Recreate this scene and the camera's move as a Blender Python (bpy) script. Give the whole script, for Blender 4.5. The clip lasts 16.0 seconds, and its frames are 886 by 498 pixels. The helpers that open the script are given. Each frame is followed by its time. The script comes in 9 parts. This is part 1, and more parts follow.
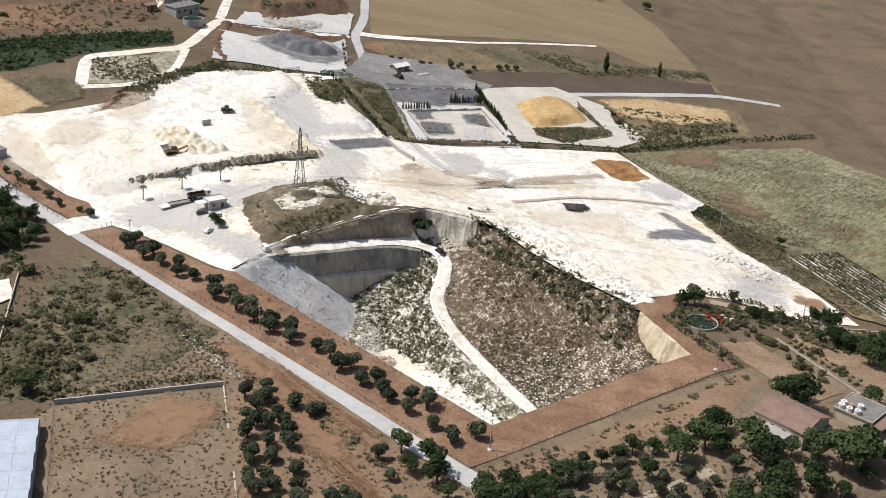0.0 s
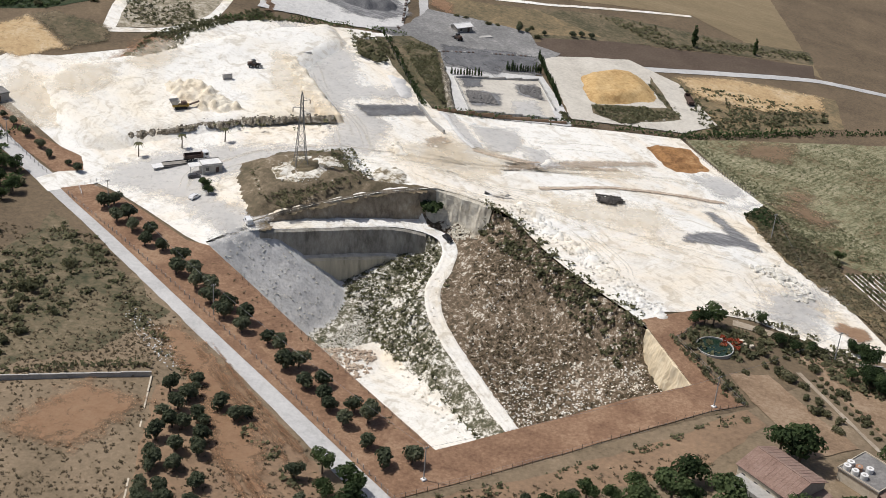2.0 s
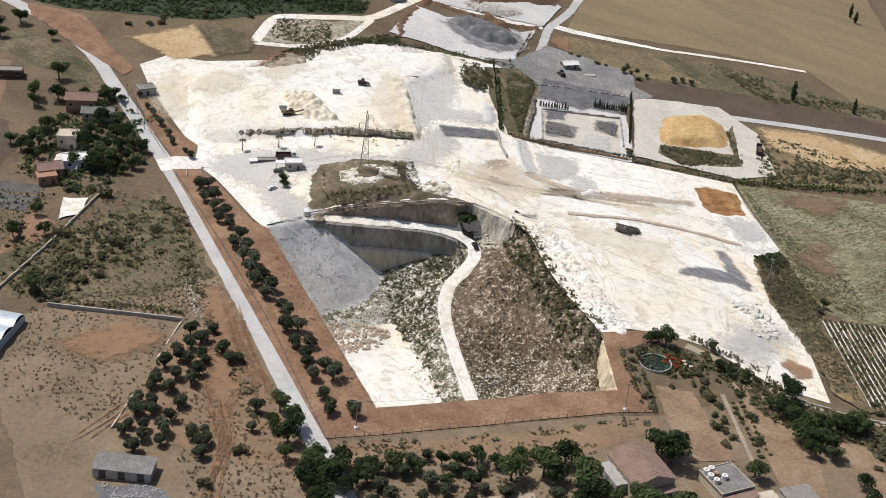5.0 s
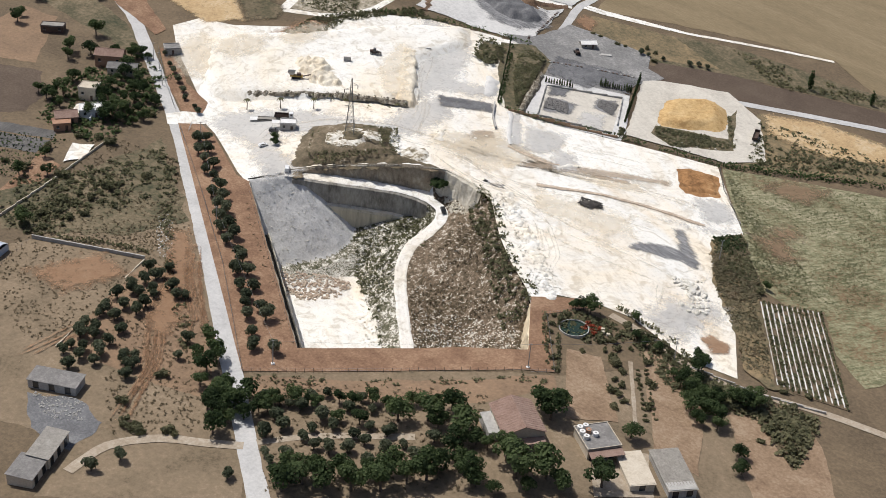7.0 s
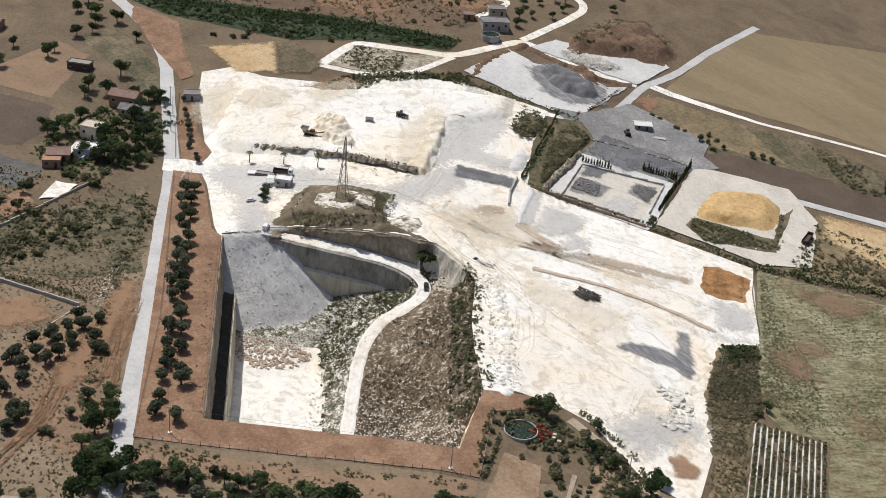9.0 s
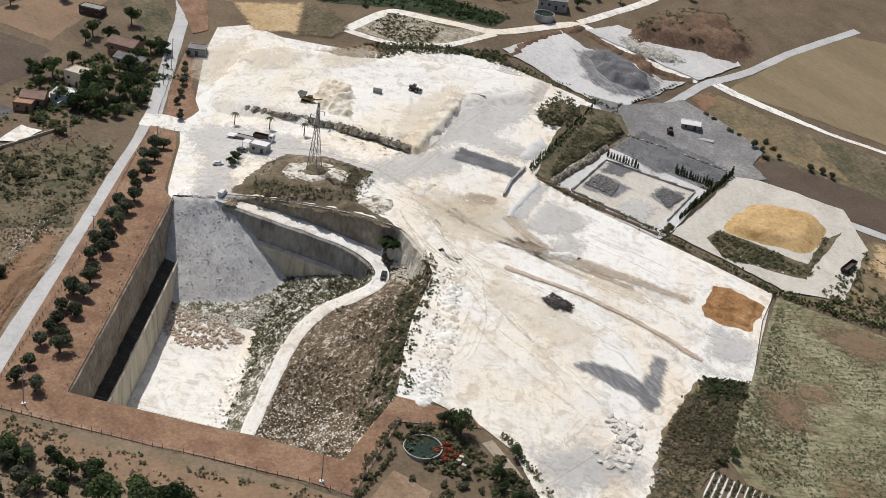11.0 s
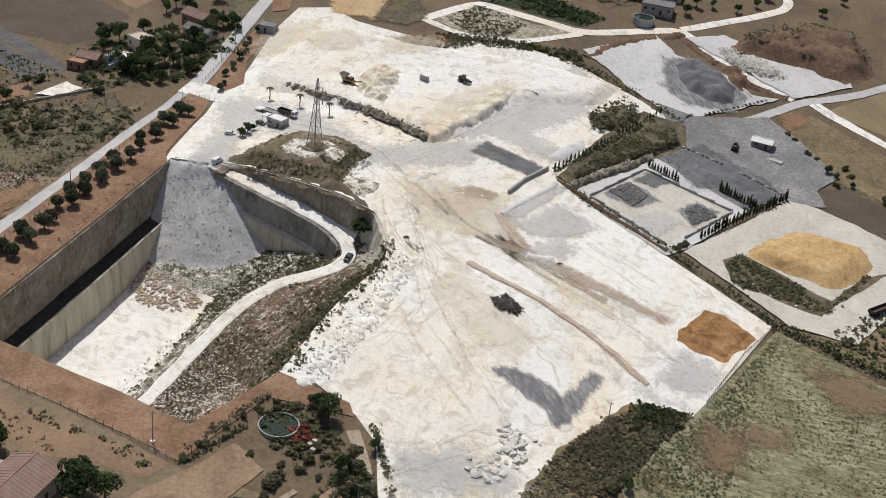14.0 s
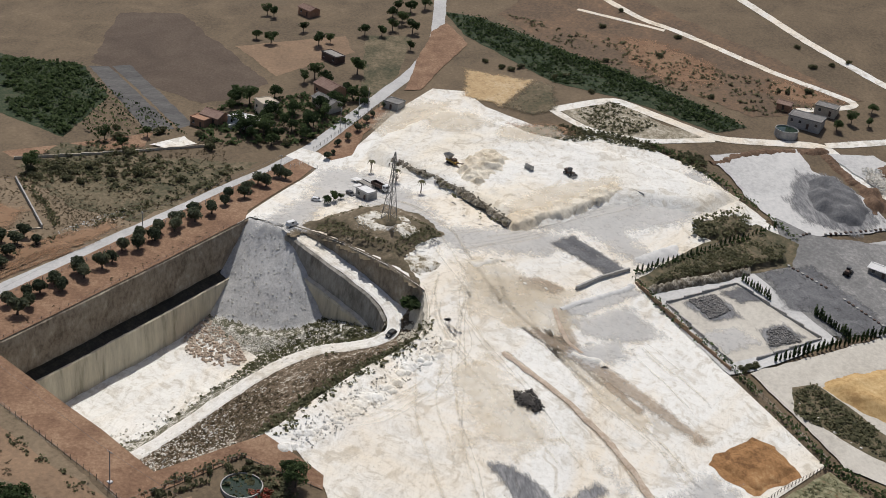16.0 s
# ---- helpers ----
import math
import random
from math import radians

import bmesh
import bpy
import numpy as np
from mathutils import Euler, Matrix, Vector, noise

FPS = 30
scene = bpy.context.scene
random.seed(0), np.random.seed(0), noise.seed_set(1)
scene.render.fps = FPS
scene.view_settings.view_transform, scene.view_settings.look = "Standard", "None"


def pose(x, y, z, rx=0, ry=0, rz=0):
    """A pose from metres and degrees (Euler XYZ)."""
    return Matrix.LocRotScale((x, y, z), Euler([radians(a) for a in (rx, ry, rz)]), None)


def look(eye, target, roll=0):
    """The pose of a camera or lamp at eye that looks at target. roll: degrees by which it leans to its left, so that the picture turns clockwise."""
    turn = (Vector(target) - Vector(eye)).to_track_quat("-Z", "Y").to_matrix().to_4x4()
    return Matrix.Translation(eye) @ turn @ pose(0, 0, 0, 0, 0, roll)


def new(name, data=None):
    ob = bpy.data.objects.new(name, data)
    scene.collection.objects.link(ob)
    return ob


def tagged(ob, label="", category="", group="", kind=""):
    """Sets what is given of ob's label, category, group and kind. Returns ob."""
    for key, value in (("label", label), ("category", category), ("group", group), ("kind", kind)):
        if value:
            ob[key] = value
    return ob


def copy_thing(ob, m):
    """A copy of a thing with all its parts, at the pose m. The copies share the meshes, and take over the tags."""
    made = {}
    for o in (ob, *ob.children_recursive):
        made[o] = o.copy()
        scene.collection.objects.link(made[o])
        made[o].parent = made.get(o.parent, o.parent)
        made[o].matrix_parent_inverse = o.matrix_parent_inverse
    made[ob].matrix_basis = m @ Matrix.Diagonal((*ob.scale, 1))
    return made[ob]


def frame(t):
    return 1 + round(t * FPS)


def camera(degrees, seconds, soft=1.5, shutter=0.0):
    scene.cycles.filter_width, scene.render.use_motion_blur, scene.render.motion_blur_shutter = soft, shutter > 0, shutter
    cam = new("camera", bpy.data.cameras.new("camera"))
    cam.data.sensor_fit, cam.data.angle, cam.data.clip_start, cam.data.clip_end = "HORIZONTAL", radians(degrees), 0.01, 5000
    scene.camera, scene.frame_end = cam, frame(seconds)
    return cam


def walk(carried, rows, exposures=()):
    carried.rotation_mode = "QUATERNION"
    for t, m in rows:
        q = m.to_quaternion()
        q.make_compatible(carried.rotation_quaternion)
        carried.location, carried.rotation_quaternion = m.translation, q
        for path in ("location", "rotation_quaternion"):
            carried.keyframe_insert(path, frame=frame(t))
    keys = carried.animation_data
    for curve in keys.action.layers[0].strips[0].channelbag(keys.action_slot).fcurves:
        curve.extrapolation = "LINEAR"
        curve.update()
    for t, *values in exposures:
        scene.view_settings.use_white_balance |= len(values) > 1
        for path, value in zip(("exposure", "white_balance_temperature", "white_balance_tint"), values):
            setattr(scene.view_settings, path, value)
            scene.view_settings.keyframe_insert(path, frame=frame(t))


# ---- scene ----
cam = camera(38.0, 16.0, soft=0.7)
PATH = [
    (0.0, 6.78, 45.80, 161.15, 65.370, -3.106, 2.889),
    (0.1, 7.96, 49.56, 161.23, 65.075, -3.468, 3.199),
    (0.2, 9.14, 53.32, 161.32, 64.777, -3.829, 3.513),
    (0.3, 10.32, 57.07, 161.41, 64.479, -4.188, 3.831),
    (0.4, 11.53, 60.82, 161.45, 64.176, -4.523, 4.160),
    (0.5, 12.81, 64.52, 161.38, 63.867, -4.813, 4.507),
    (0.6, 14.20, 68.19, 161.16, 63.549, -5.036, 4.880),
    (0.7, 15.66, 71.82, 160.84, 63.225, -5.215, 5.270),
    (0.8, 17.15, 75.43, 160.46, 62.898, -5.371, 5.668),
    (0.9, 18.80, 78.91, 160.01, 62.604, -5.488, 6.080),
    (1.0, 20.76, 82.11, 159.41, 62.377, -5.531, 6.516),
    (1.1, 23.19, 84.90, 158.58, 62.250, -5.463, 6.984),
    (1.2, 25.93, 87.42, 157.60, 62.190, -5.321, 7.474),
    (1.3, 28.83, 89.80, 156.55, 62.163, -5.142, 7.975),
    (1.4, 31.66, 91.75, 155.71, 62.145, -4.968, 8.470),
    (1.5, 34.35, 92.86, 155.32, 62.145, -4.804, 8.951),
    (1.6, 36.82, 92.69, 155.60, 62.173, -4.655, 9.413),
    (1.7, 39.14, 91.68, 156.31, 62.220, -4.515, 9.862),
    (1.8, 41.40, 90.25, 157.25, 62.276, -4.381, 10.304),
    (1.9, 43.64, 88.72, 158.23, 62.351, -4.273, 10.751),
    (2.0, 45.85, 87.00, 159.30, 62.466, -4.221, 11.207),
    (2.1, 48.02, 85.00, 160.49, 62.641, -4.252, 11.674),
    (2.2, 50.16, 82.82, 161.77, 62.856, -4.339, 12.148),
    (2.3, 52.28, 80.53, 163.09, 63.090, -4.453, 12.626),
    (2.4, 54.44, 78.47, 164.32, 63.296, -4.568, 13.118),
    (2.5, 56.66, 76.86, 165.40, 63.447, -4.682, 13.639),
    (2.6, 58.98, 75.92, 166.22, 63.514, -4.794, 14.205),
    (2.7, 61.37, 75.43, 166.88, 63.526, -4.906, 14.801),
    (2.8, 63.79, 75.16, 167.45, 63.510, -5.017, 15.413),
    (2.9, 66.24, 74.96, 168.02, 63.489, -5.111, 16.003),
    (3.0, 68.73, 74.93, 168.59, 63.457, -5.167, 16.551),
    (3.1, 71.30, 75.12, 169.14, 63.411, -5.170, 17.035),
    (3.2, 73.92, 75.47, 169.70, 63.354, -5.136, 17.477),
    (3.3, 76.57, 75.89, 170.25, 63.292, -5.084, 17.897),
    (3.4, 79.31, 76.15, 170.90, 63.222, -5.030, 18.324),
    (3.5, 82.22, 76.07, 171.78, 63.134, -4.973, 18.765),
    (3.6, 85.40, 75.49, 172.98, 63.019, -4.912, 19.226),
    (3.7, 88.76, 74.58, 174.40, 62.886, -4.848, 19.701),
    (3.8, 92.20, 73.50, 175.93, 62.744, -4.783, 20.182),
    (3.9, 95.62, 72.35, 177.45, 62.611, -4.722, 20.655),
    (4.0, 98.99, 71.09, 178.97, 62.493, -4.671, 21.113),
    (4.1, 102.29, 69.63, 180.49, 62.398, -4.634, 21.548),
    (4.2, 105.54, 68.05, 182.00, 62.319, -4.607, 21.968),
    (4.3, 108.76, 66.40, 183.50, 62.247, -4.584, 22.381),
    (4.4, 111.99, 64.75, 185.00, 62.177, -4.564, 22.791),
    (4.5, 115.21, 63.08, 186.49, 62.110, -4.549, 23.197),
    (4.6, 118.43, 61.39, 187.95, 62.047, -4.541, 23.597),
    (4.7, 121.64, 59.67, 189.40, 61.987, -4.539, 23.993),
    (4.8, 124.85, 57.95, 190.85, 61.929, -4.538, 24.387),
    (4.9, 128.08, 56.24, 192.28, 61.870, -4.539, 24.781),
    (5.0, 131.32, 54.56, 193.72, 61.811, -4.540, 25.175),
    (5.1, 134.58, 52.93, 195.14, 61.752, -4.544, 25.569),
    (5.2, 137.87, 51.32, 196.55, 61.691, -4.548, 25.962),
    (5.3, 141.16, 49.72, 197.95, 61.631, -4.553, 26.356),
    (5.4, 144.49, 48.23, 199.36, 61.566, -4.560, 26.758),
    (5.5, 147.89, 46.95, 200.75, 61.490, -4.569, 27.176),
    (5.6, 151.40, 45.97, 202.14, 61.399, -4.582, 27.620),
    (5.7, 154.98, 45.20, 203.51, 61.298, -4.599, 28.080),
    (5.8, 158.59, 44.54, 204.88, 61.192, -4.617, 28.548),
    (5.9, 162.19, 44.14, 206.16, 61.069, -4.628, 29.015),
    (6.0, 165.77, 44.25, 207.24, 60.910, -4.627, 29.478),
    (6.1, 169.31, 45.15, 208.03, 60.698, -4.607, 29.935),
    (6.2, 172.82, 46.57, 208.63, 60.451, -4.575, 30.388),
    (6.3, 176.33, 48.25, 209.13, 60.186, -4.537, 30.839),
    (6.4, 179.81, 49.99, 209.58, 59.956, -4.501, 31.270),
    (6.5, 183.24, 51.82, 209.90, 59.796, -4.467, 31.660),
    (6.6, 186.60, 53.81, 210.04, 59.739, -4.439, 31.992),
    (6.7, 189.91, 55.90, 210.06, 59.752, -4.413, 32.284),
    (6.8, 193.19, 58.04, 210.02, 59.799, -4.389, 32.556),
    (6.9, 196.45, 60.21, 209.95, 59.851, -4.356, 32.845),
    (7.0, 199.66, 62.45, 209.81, 59.910, -4.309, 33.166),
    (7.1, 202.80, 64.78, 209.56, 59.982, -4.237, 33.538),
    (7.2, 205.88, 67.17, 209.25, 60.061, -4.150, 33.943),
    (7.3, 208.94, 69.60, 208.90, 60.145, -4.055, 34.365),
    (7.4, 211.91, 72.10, 208.51, 60.269, -3.974, 34.794),
    (7.5, 214.69, 74.78, 208.04, 60.475, -3.921, 35.236),
    (7.6, 217.18, 77.69, 207.44, 60.802, -3.910, 35.698),
    (7.7, 219.48, 80.77, 206.76, 61.211, -3.928, 36.173),
    (7.8, 221.69, 83.93, 206.04, 61.661, -3.960, 36.653),
    (7.9, 223.73, 87.17, 205.30, 62.068, -4.006, 37.142),
    (8.0, 225.43, 90.53, 204.55, 62.389, -4.080, 37.647),
    (8.1, 226.64, 94.11, 203.78, 62.583, -4.196, 38.176),
    (8.2, 227.51, 97.82, 202.98, 62.692, -4.340, 38.721),
    (8.3, 228.22, 101.60, 202.18, 62.758, -4.498, 39.274),
    (8.4, 228.91, 105.38, 201.38, 62.811, -4.649, 39.818),
    (8.5, 229.57, 109.17, 200.59, 62.841, -4.785, 40.344),
    (8.6, 230.19, 112.97, 199.80, 62.836, -4.900, 40.844),
    (8.7, 230.78, 116.78, 199.02, 62.807, -5.000, 41.327),
    (8.8, 231.36, 120.59, 198.24, 62.767, -5.093, 41.802),
    (8.9, 231.91, 124.40, 197.45, 62.725, -5.187, 42.276),
    (9.0, 232.41, 128.21, 196.65, 62.681, -5.284, 42.750),
    (9.1, 232.85, 132.03, 195.83, 62.634, -5.385, 43.224),
    (9.2, 233.23, 135.85, 194.99, 62.584, -5.489, 43.698),
    (9.3, 233.60, 139.67, 194.14, 62.533, -5.593, 44.173),
    (9.4, 233.98, 143.49, 193.29, 62.482, -5.696, 44.649),
    (9.5, 234.40, 147.30, 192.45, 62.431, -5.794, 45.130),
    (9.6, 234.87, 151.11, 191.63, 62.380, -5.886, 45.617),
    (9.7, 235.38, 154.92, 190.81, 62.329, -5.974, 46.109),
    (9.8, 235.92, 158.73, 189.99, 62.277, -6.060, 46.603),
    (9.9, 236.46, 162.53, 189.16, 62.220, -6.148, 47.097),
    (10.0, 237.02, 166.33, 188.32, 62.149, -6.241, 47.592),
    (10.1, 237.61, 170.11, 187.46, 62.060, -6.340, 48.087),
    (10.2, 238.22, 173.89, 186.58, 61.958, -6.444, 48.582),
    (10.3, 238.84, 177.66, 185.69, 61.849, -6.550, 49.077),
    (10.4, 239.59, 181.40, 184.81, 61.753, -6.642, 49.567),
    (10.5, 240.59, 185.05, 183.96, 61.683, -6.707, 50.045),
    (10.6, 241.97, 188.59, 183.14, 61.651, -6.732, 50.505),
    (10.7, 243.60, 192.04, 182.34, 61.644, -6.729, 50.952),
    (10.8, 245.36, 195.46, 181.55, 61.651, -6.713, 51.394),
    (10.9, 247.17, 198.85, 180.80, 61.648, -6.684, 51.846),
    (11.0, 249.08, 202.20, 180.14, 61.628, -6.630, 52.321),
    (11.1, 251.12, 205.49, 179.60, 61.583, -6.538, 52.830),
    (11.2, 253.27, 208.74, 179.14, 61.519, -6.421, 53.360),
    (11.3, 255.46, 211.96, 178.73, 61.447, -6.292, 53.901),
    (11.4, 257.61, 215.15, 178.35, 61.377, -6.168, 54.429),
    (11.5, 259.67, 218.28, 178.04, 61.310, -6.058, 54.929),
    (11.6, 261.60, 221.33, 177.85, 61.249, -5.965, 55.388),
    (11.7, 263.43, 224.31, 177.72, 61.191, -5.885, 55.820),
    (11.8, 265.22, 227.26, 177.64, 61.135, -5.811, 56.239),
    (11.9, 266.96, 230.20, 177.54, 61.086, -5.742, 56.664),
    (12.0, 268.60, 233.10, 177.43, 61.050, -5.682, 57.101),
    (12.1, 270.10, 235.95, 177.31, 61.033, -5.636, 57.559),
    (12.2, 271.49, 238.76, 177.16, 61.029, -5.600, 58.029),
    (12.3, 272.84, 241.56, 177.01, 61.031, -5.568, 58.506),
    (12.4, 274.16, 244.37, 176.86, 61.035, -5.542, 58.990),
    (12.5, 275.45, 247.19, 176.71, 61.041, -5.529, 59.488),
    (12.6, 276.66, 250.04, 176.55, 61.051, -5.533, 60.008),
    (12.7, 277.84, 252.90, 176.39, 61.063, -5.550, 60.543),
    (12.8, 279.00, 255.77, 176.22, 61.077, -5.573, 61.084),
    (12.9, 280.14, 258.64, 176.05, 61.088, -5.594, 61.629),
    (13.0, 281.25, 261.52, 175.89, 61.095, -5.608, 62.181),
    (13.1, 282.33, 264.42, 175.73, 61.094, -5.615, 62.743),
    (13.2, 283.37, 267.32, 175.56, 61.090, -5.615, 63.312),
    (13.3, 284.40, 270.22, 175.40, 61.083, -5.613, 63.884),
    (13.4, 285.42, 273.13, 175.23, 61.079, -5.608, 64.447),
    (13.5, 286.39, 276.05, 175.08, 61.080, -5.596, 64.992),
    (13.6, 287.31, 278.98, 174.92, 61.088, -5.573, 65.510),
    (13.7, 288.19, 281.93, 174.78, 61.102, -5.544, 66.010),
    (13.8, 289.05, 284.88, 174.63, 61.118, -5.512, 66.501),
    (13.9, 289.89, 287.83, 174.48, 61.137, -5.500, 67.000),
    (14.0, 290.69, 290.77, 174.31, 61.163, -5.528, 67.515),
    (14.1, 291.43, 293.71, 174.12, 61.200, -5.617, 68.053),
    (14.2, 292.13, 296.65, 173.91, 61.242, -5.747, 68.607),
    (14.3, 292.81, 299.58, 173.70, 61.288, -5.897, 69.169),
    (14.4, 293.46, 302.52, 173.48, 61.350, -6.030, 69.730),
    (14.5, 294.08, 305.46, 173.28, 61.444, -6.127, 70.289),
    (14.6, 294.64, 308.40, 173.08, 61.586, -6.172, 70.844),
    (14.7, 295.16, 311.35, 172.89, 61.761, -6.182, 71.398),
    (14.8, 295.66, 314.30, 172.70, 61.951, -6.174, 71.951),
    (14.9, 296.14, 317.26, 172.51, 62.152, -6.172, 72.544),
    (15.0, 296.57, 320.26, 172.32, 62.371, -6.183, 73.219),
    (15.1, 296.93, 323.30, 172.13, 62.619, -6.212, 74.014),
    (15.2, 297.25, 326.38, 171.94, 62.887, -6.254, 74.891),
    (15.3, 297.55, 329.47, 171.76, 63.164, -6.303, 75.807),
    (15.4, 297.86, 332.56, 171.56, 63.426, -6.341, 76.702),
    (15.5, 298.21, 335.66, 171.36, 63.659, -6.357, 77.555),
    (15.6, 298.60, 338.75, 171.15, 63.848, -6.342, 78.345),
    (15.7, 299.02, 341.85, 170.93, 64.008, -6.304, 79.093),
    (15.8, 299.47, 344.94, 170.70, 64.152, -6.256, 79.821),
    (15.9, 299.91, 348.04, 170.47, 64.297, -6.208, 80.549),
    (16.0, 300.35, 351.13, 170.24, 64.442, -6.160, 81.277),
]
walk(cam, [(t, pose(*row)) for t, *row in PATH], [(0, 0.2), (0.6, 0.17), (1.5, 0.08), (3.5, 0.02), (6, 0.13), (8, 0.14), (10.5, -0.02), (12.5, -0.06), (16, -0.18)])

# ---- light ----
SUN_FROM = Vector((-0.55, 0.02, 1.0)).normalized()
world = bpy.data.worlds.new("world")
world.use_nodes = True
scene.world = world
sky = world.node_tree.nodes.new("ShaderNodeTexSky")
sky.sky_type = "NISHITA"
sky.sun_disc = False
sky.air_density = 0.7
sky.dust_density = 2.5
sky.ozone_density = 0.5
sky.sun_elevation = math.asin(SUN_FROM.z)
sky.sun_rotation = math.atan2(SUN_FROM.x, SUN_FROM.y)
back = world.node_tree.nodes["Background"]
back.inputs["Strength"].default_value = 0.08
world.node_tree.links.new(sky.outputs["Color"], back.inputs["Color"])
sun = new("sun", bpy.data.lights.new("sun", "SUN"))
sun.data.energy = 3.3
sun.data.angle = radians(0.55)
sun.data.color = (1.0, 0.975, 0.94)
sun.matrix_world = look(SUN_FROM * 500, (0, 0, 0))
scene.view_settings.exposure = 0.0


# ---- plan ----
def pit(v, u):
    """Plan place from the pit's own axes: v along the near rim, u along the plantation wall."""
    return 14.3299 + 0.7272 * v + -0.7268 * u + 0.001148 * v * u, 300.091 + 0.6414 * v + 0.7048 * u + -4.7e-05 * v * u


def pit_axes(x, y):
    """The pit's own axes v, u at many plan places."""
    v, u = (x - 14) * 0.68 + (y - 300) * 0.70, (y - 300) * 0.70 - (x - 14) * 0.63
    for _ in range(6):
        px, py = pit(v, u)
        a, b = 0.7272 + 0.001148 * u, -0.7268 + 0.001148 * v
        c, d = 0.6414 - 4.7e-05 * u, 0.7048 - 4.7e-05 * v
        k = a * d - b * c
        v, u = v + (d * (x - px) - b * (y - py)) / k, u + (a * (y - py) - c * (x - px)) / k
    return v, u


# ---- materials ----
def mat(name, stops, scale=0.2, fine=3.0, bump=0.3, rough=0.9, metal=0.0, stretch=(1, 1, 1), per_object=0.0, detail=6, spec=0.3, soft=False, contrast=1.3, streak=False, leaf=False):
    """A surface mixed from colour stops by coarse and fine noise, with fine relief."""
    m = bpy.data.materials.new(name)
    m.use_nodes = True
    nt = m.node_tree
    bs = nt.nodes["Principled BSDF"]
    bs.inputs["Roughness"].default_value = rough
    bs.inputs["Metallic"].default_value = metal
    bs.inputs["Specular IOR Level"].default_value = spec
    geo = nt.nodes.new("ShaderNodeNewGeometry")
    mp = nt.nodes.new("ShaderNodeMapping")
    mp.inputs["Scale"].default_value = stretch
    nt.links.new(geo.outputs["Position"], mp.inputs["Vector"])
    n1 = nt.nodes.new("ShaderNodeTexNoise")
    n1.inputs["Scale"].default_value = scale
    n1.inputs["Detail"].default_value = detail
    n1.inputs["Roughness"].default_value = 0.62
    n1.inputs["Distortion"].default_value = 0.6
    n2 = nt.nodes.new("ShaderNodeTexNoise")
    n2.inputs["Scale"].default_value = fine
    n2.inputs["Detail"].default_value = 5
    n2.inputs["Roughness"].default_value = 0.7
    for n in (n1, n2):
        nt.links.new(mp.outputs["Vector"], n.inputs["Vector"])
    mix = nt.nodes.new("ShaderNodeMix")
    mix.inputs["Factor"].default_value = 0.5
    nt.links.new(n1.outputs["Fac"], mix.inputs["A"])
    nt.links.new(n2.outputs["Fac"], mix.inputs["B"])
    gain = nt.nodes.new("ShaderNodeMath")
    gain.operation = "MULTIPLY_ADD"
    nt.links.new(mix.outputs["Result"], gain.inputs[0])
    gain.inputs[1].default_value = contrast
    gain.inputs[2].default_value = 0.5 - 0.5 * contrast
    val = gain.outputs[0]
    if streak:
        turn = nt.nodes.new("ShaderNodeMapping")
        turn.inputs["Rotation"].default_value = (0, 0, 0.75)
        turn.inputs["Scale"].default_value = (0.07, 1.0, 0.3)
        nt.links.new(geo.outputs["Position"], turn.inputs["Vector"])
        n4 = nt.nodes.new("ShaderNodeTexNoise")
        n4.inputs["Scale"].default_value = 0.55
        n4.inputs["Detail"].default_value = 6
        n4.inputs["Distortion"].default_value = 1.2
        nt.links.new(turn.outputs["Vector"], n4.inputs["Vector"])
        blend = nt.nodes.new("ShaderNodeMix")
        blend.inputs["Factor"].default_value = 0.38
        nt.links.new(val, blend.inputs["A"])
        nt.links.new(n4.outputs["Fac"], blend.inputs["B"])
        val = blend.outputs["Result"]
    if soft:
        cover = nt.nodes.new("ShaderNodeAttribute")
        cover.attribute_name = "cover"
        n3 = nt.nodes.new("ShaderNodeTexNoise")
        n3.inputs["Scale"].default_value = 0.35
        n3.inputs["Detail"].default_value = 8
        n3.inputs["Roughness"].default_value = 0.75
        nt.links.new(mp.outputs["Vector"], n3.inputs["Vector"])
        both = nt.nodes.new("ShaderNodeMath")
        both.operation = "MULTIPLY_ADD"
        nt.links.new(n3.outputs["Fac"], both.inputs[0])
        both.inputs[1].default_value = 2.2
        nt.links.new(cover.outputs["Fac"], both.inputs[2])
        edge = nt.nodes.new("ShaderNodeMapRange")
        edge.inputs["From Min"].default_value = 1.45
        edge.inputs["From Max"].default_value = 2.0
        edge.inputs["To Max"].default_value = soft
        nt.links.new(both.outputs[0], edge.inputs["Value"])
        nt.links.new(edge.outputs["Result"], bs.inputs["Alpha"])
    if per_object:
        info = nt.nodes.new("ShaderNodeObjectInfo")
        add = nt.nodes.new("ShaderNodeMath")
        add.operation = "MULTIPLY_ADD"
        nt.links.new(info.outputs["Random"], add.inputs[0])
        add.inputs[1].default_value = per_object
        nt.links.new(val, add.inputs[2])
        sub = nt.nodes.new("ShaderNodeMath")
        sub.operation = "SUBTRACT"
        nt.links.new(add.outputs[0], sub.inputs[0])
        sub.inputs[1].default_value = per_object / 2
        val = sub.outputs[0]
    ramp = nt.nodes.new("ShaderNodeValToRGB")
    el = ramp.color_ramp.elements
    el[0].position, el[0].color = stops[0][0], (*stops[0][1], 1)
    el[1].position, el[1].color = stops[-1][0], (*stops[-1][1], 1)
    for p, c in stops[1:-1]:
        e = el.new(p)
        e.color = (*c, 1)
    nt.links.new(val, ramp.inputs["Fac"])
    nt.links.new(ramp.outputs["Color"], bs.inputs["Base Color"])
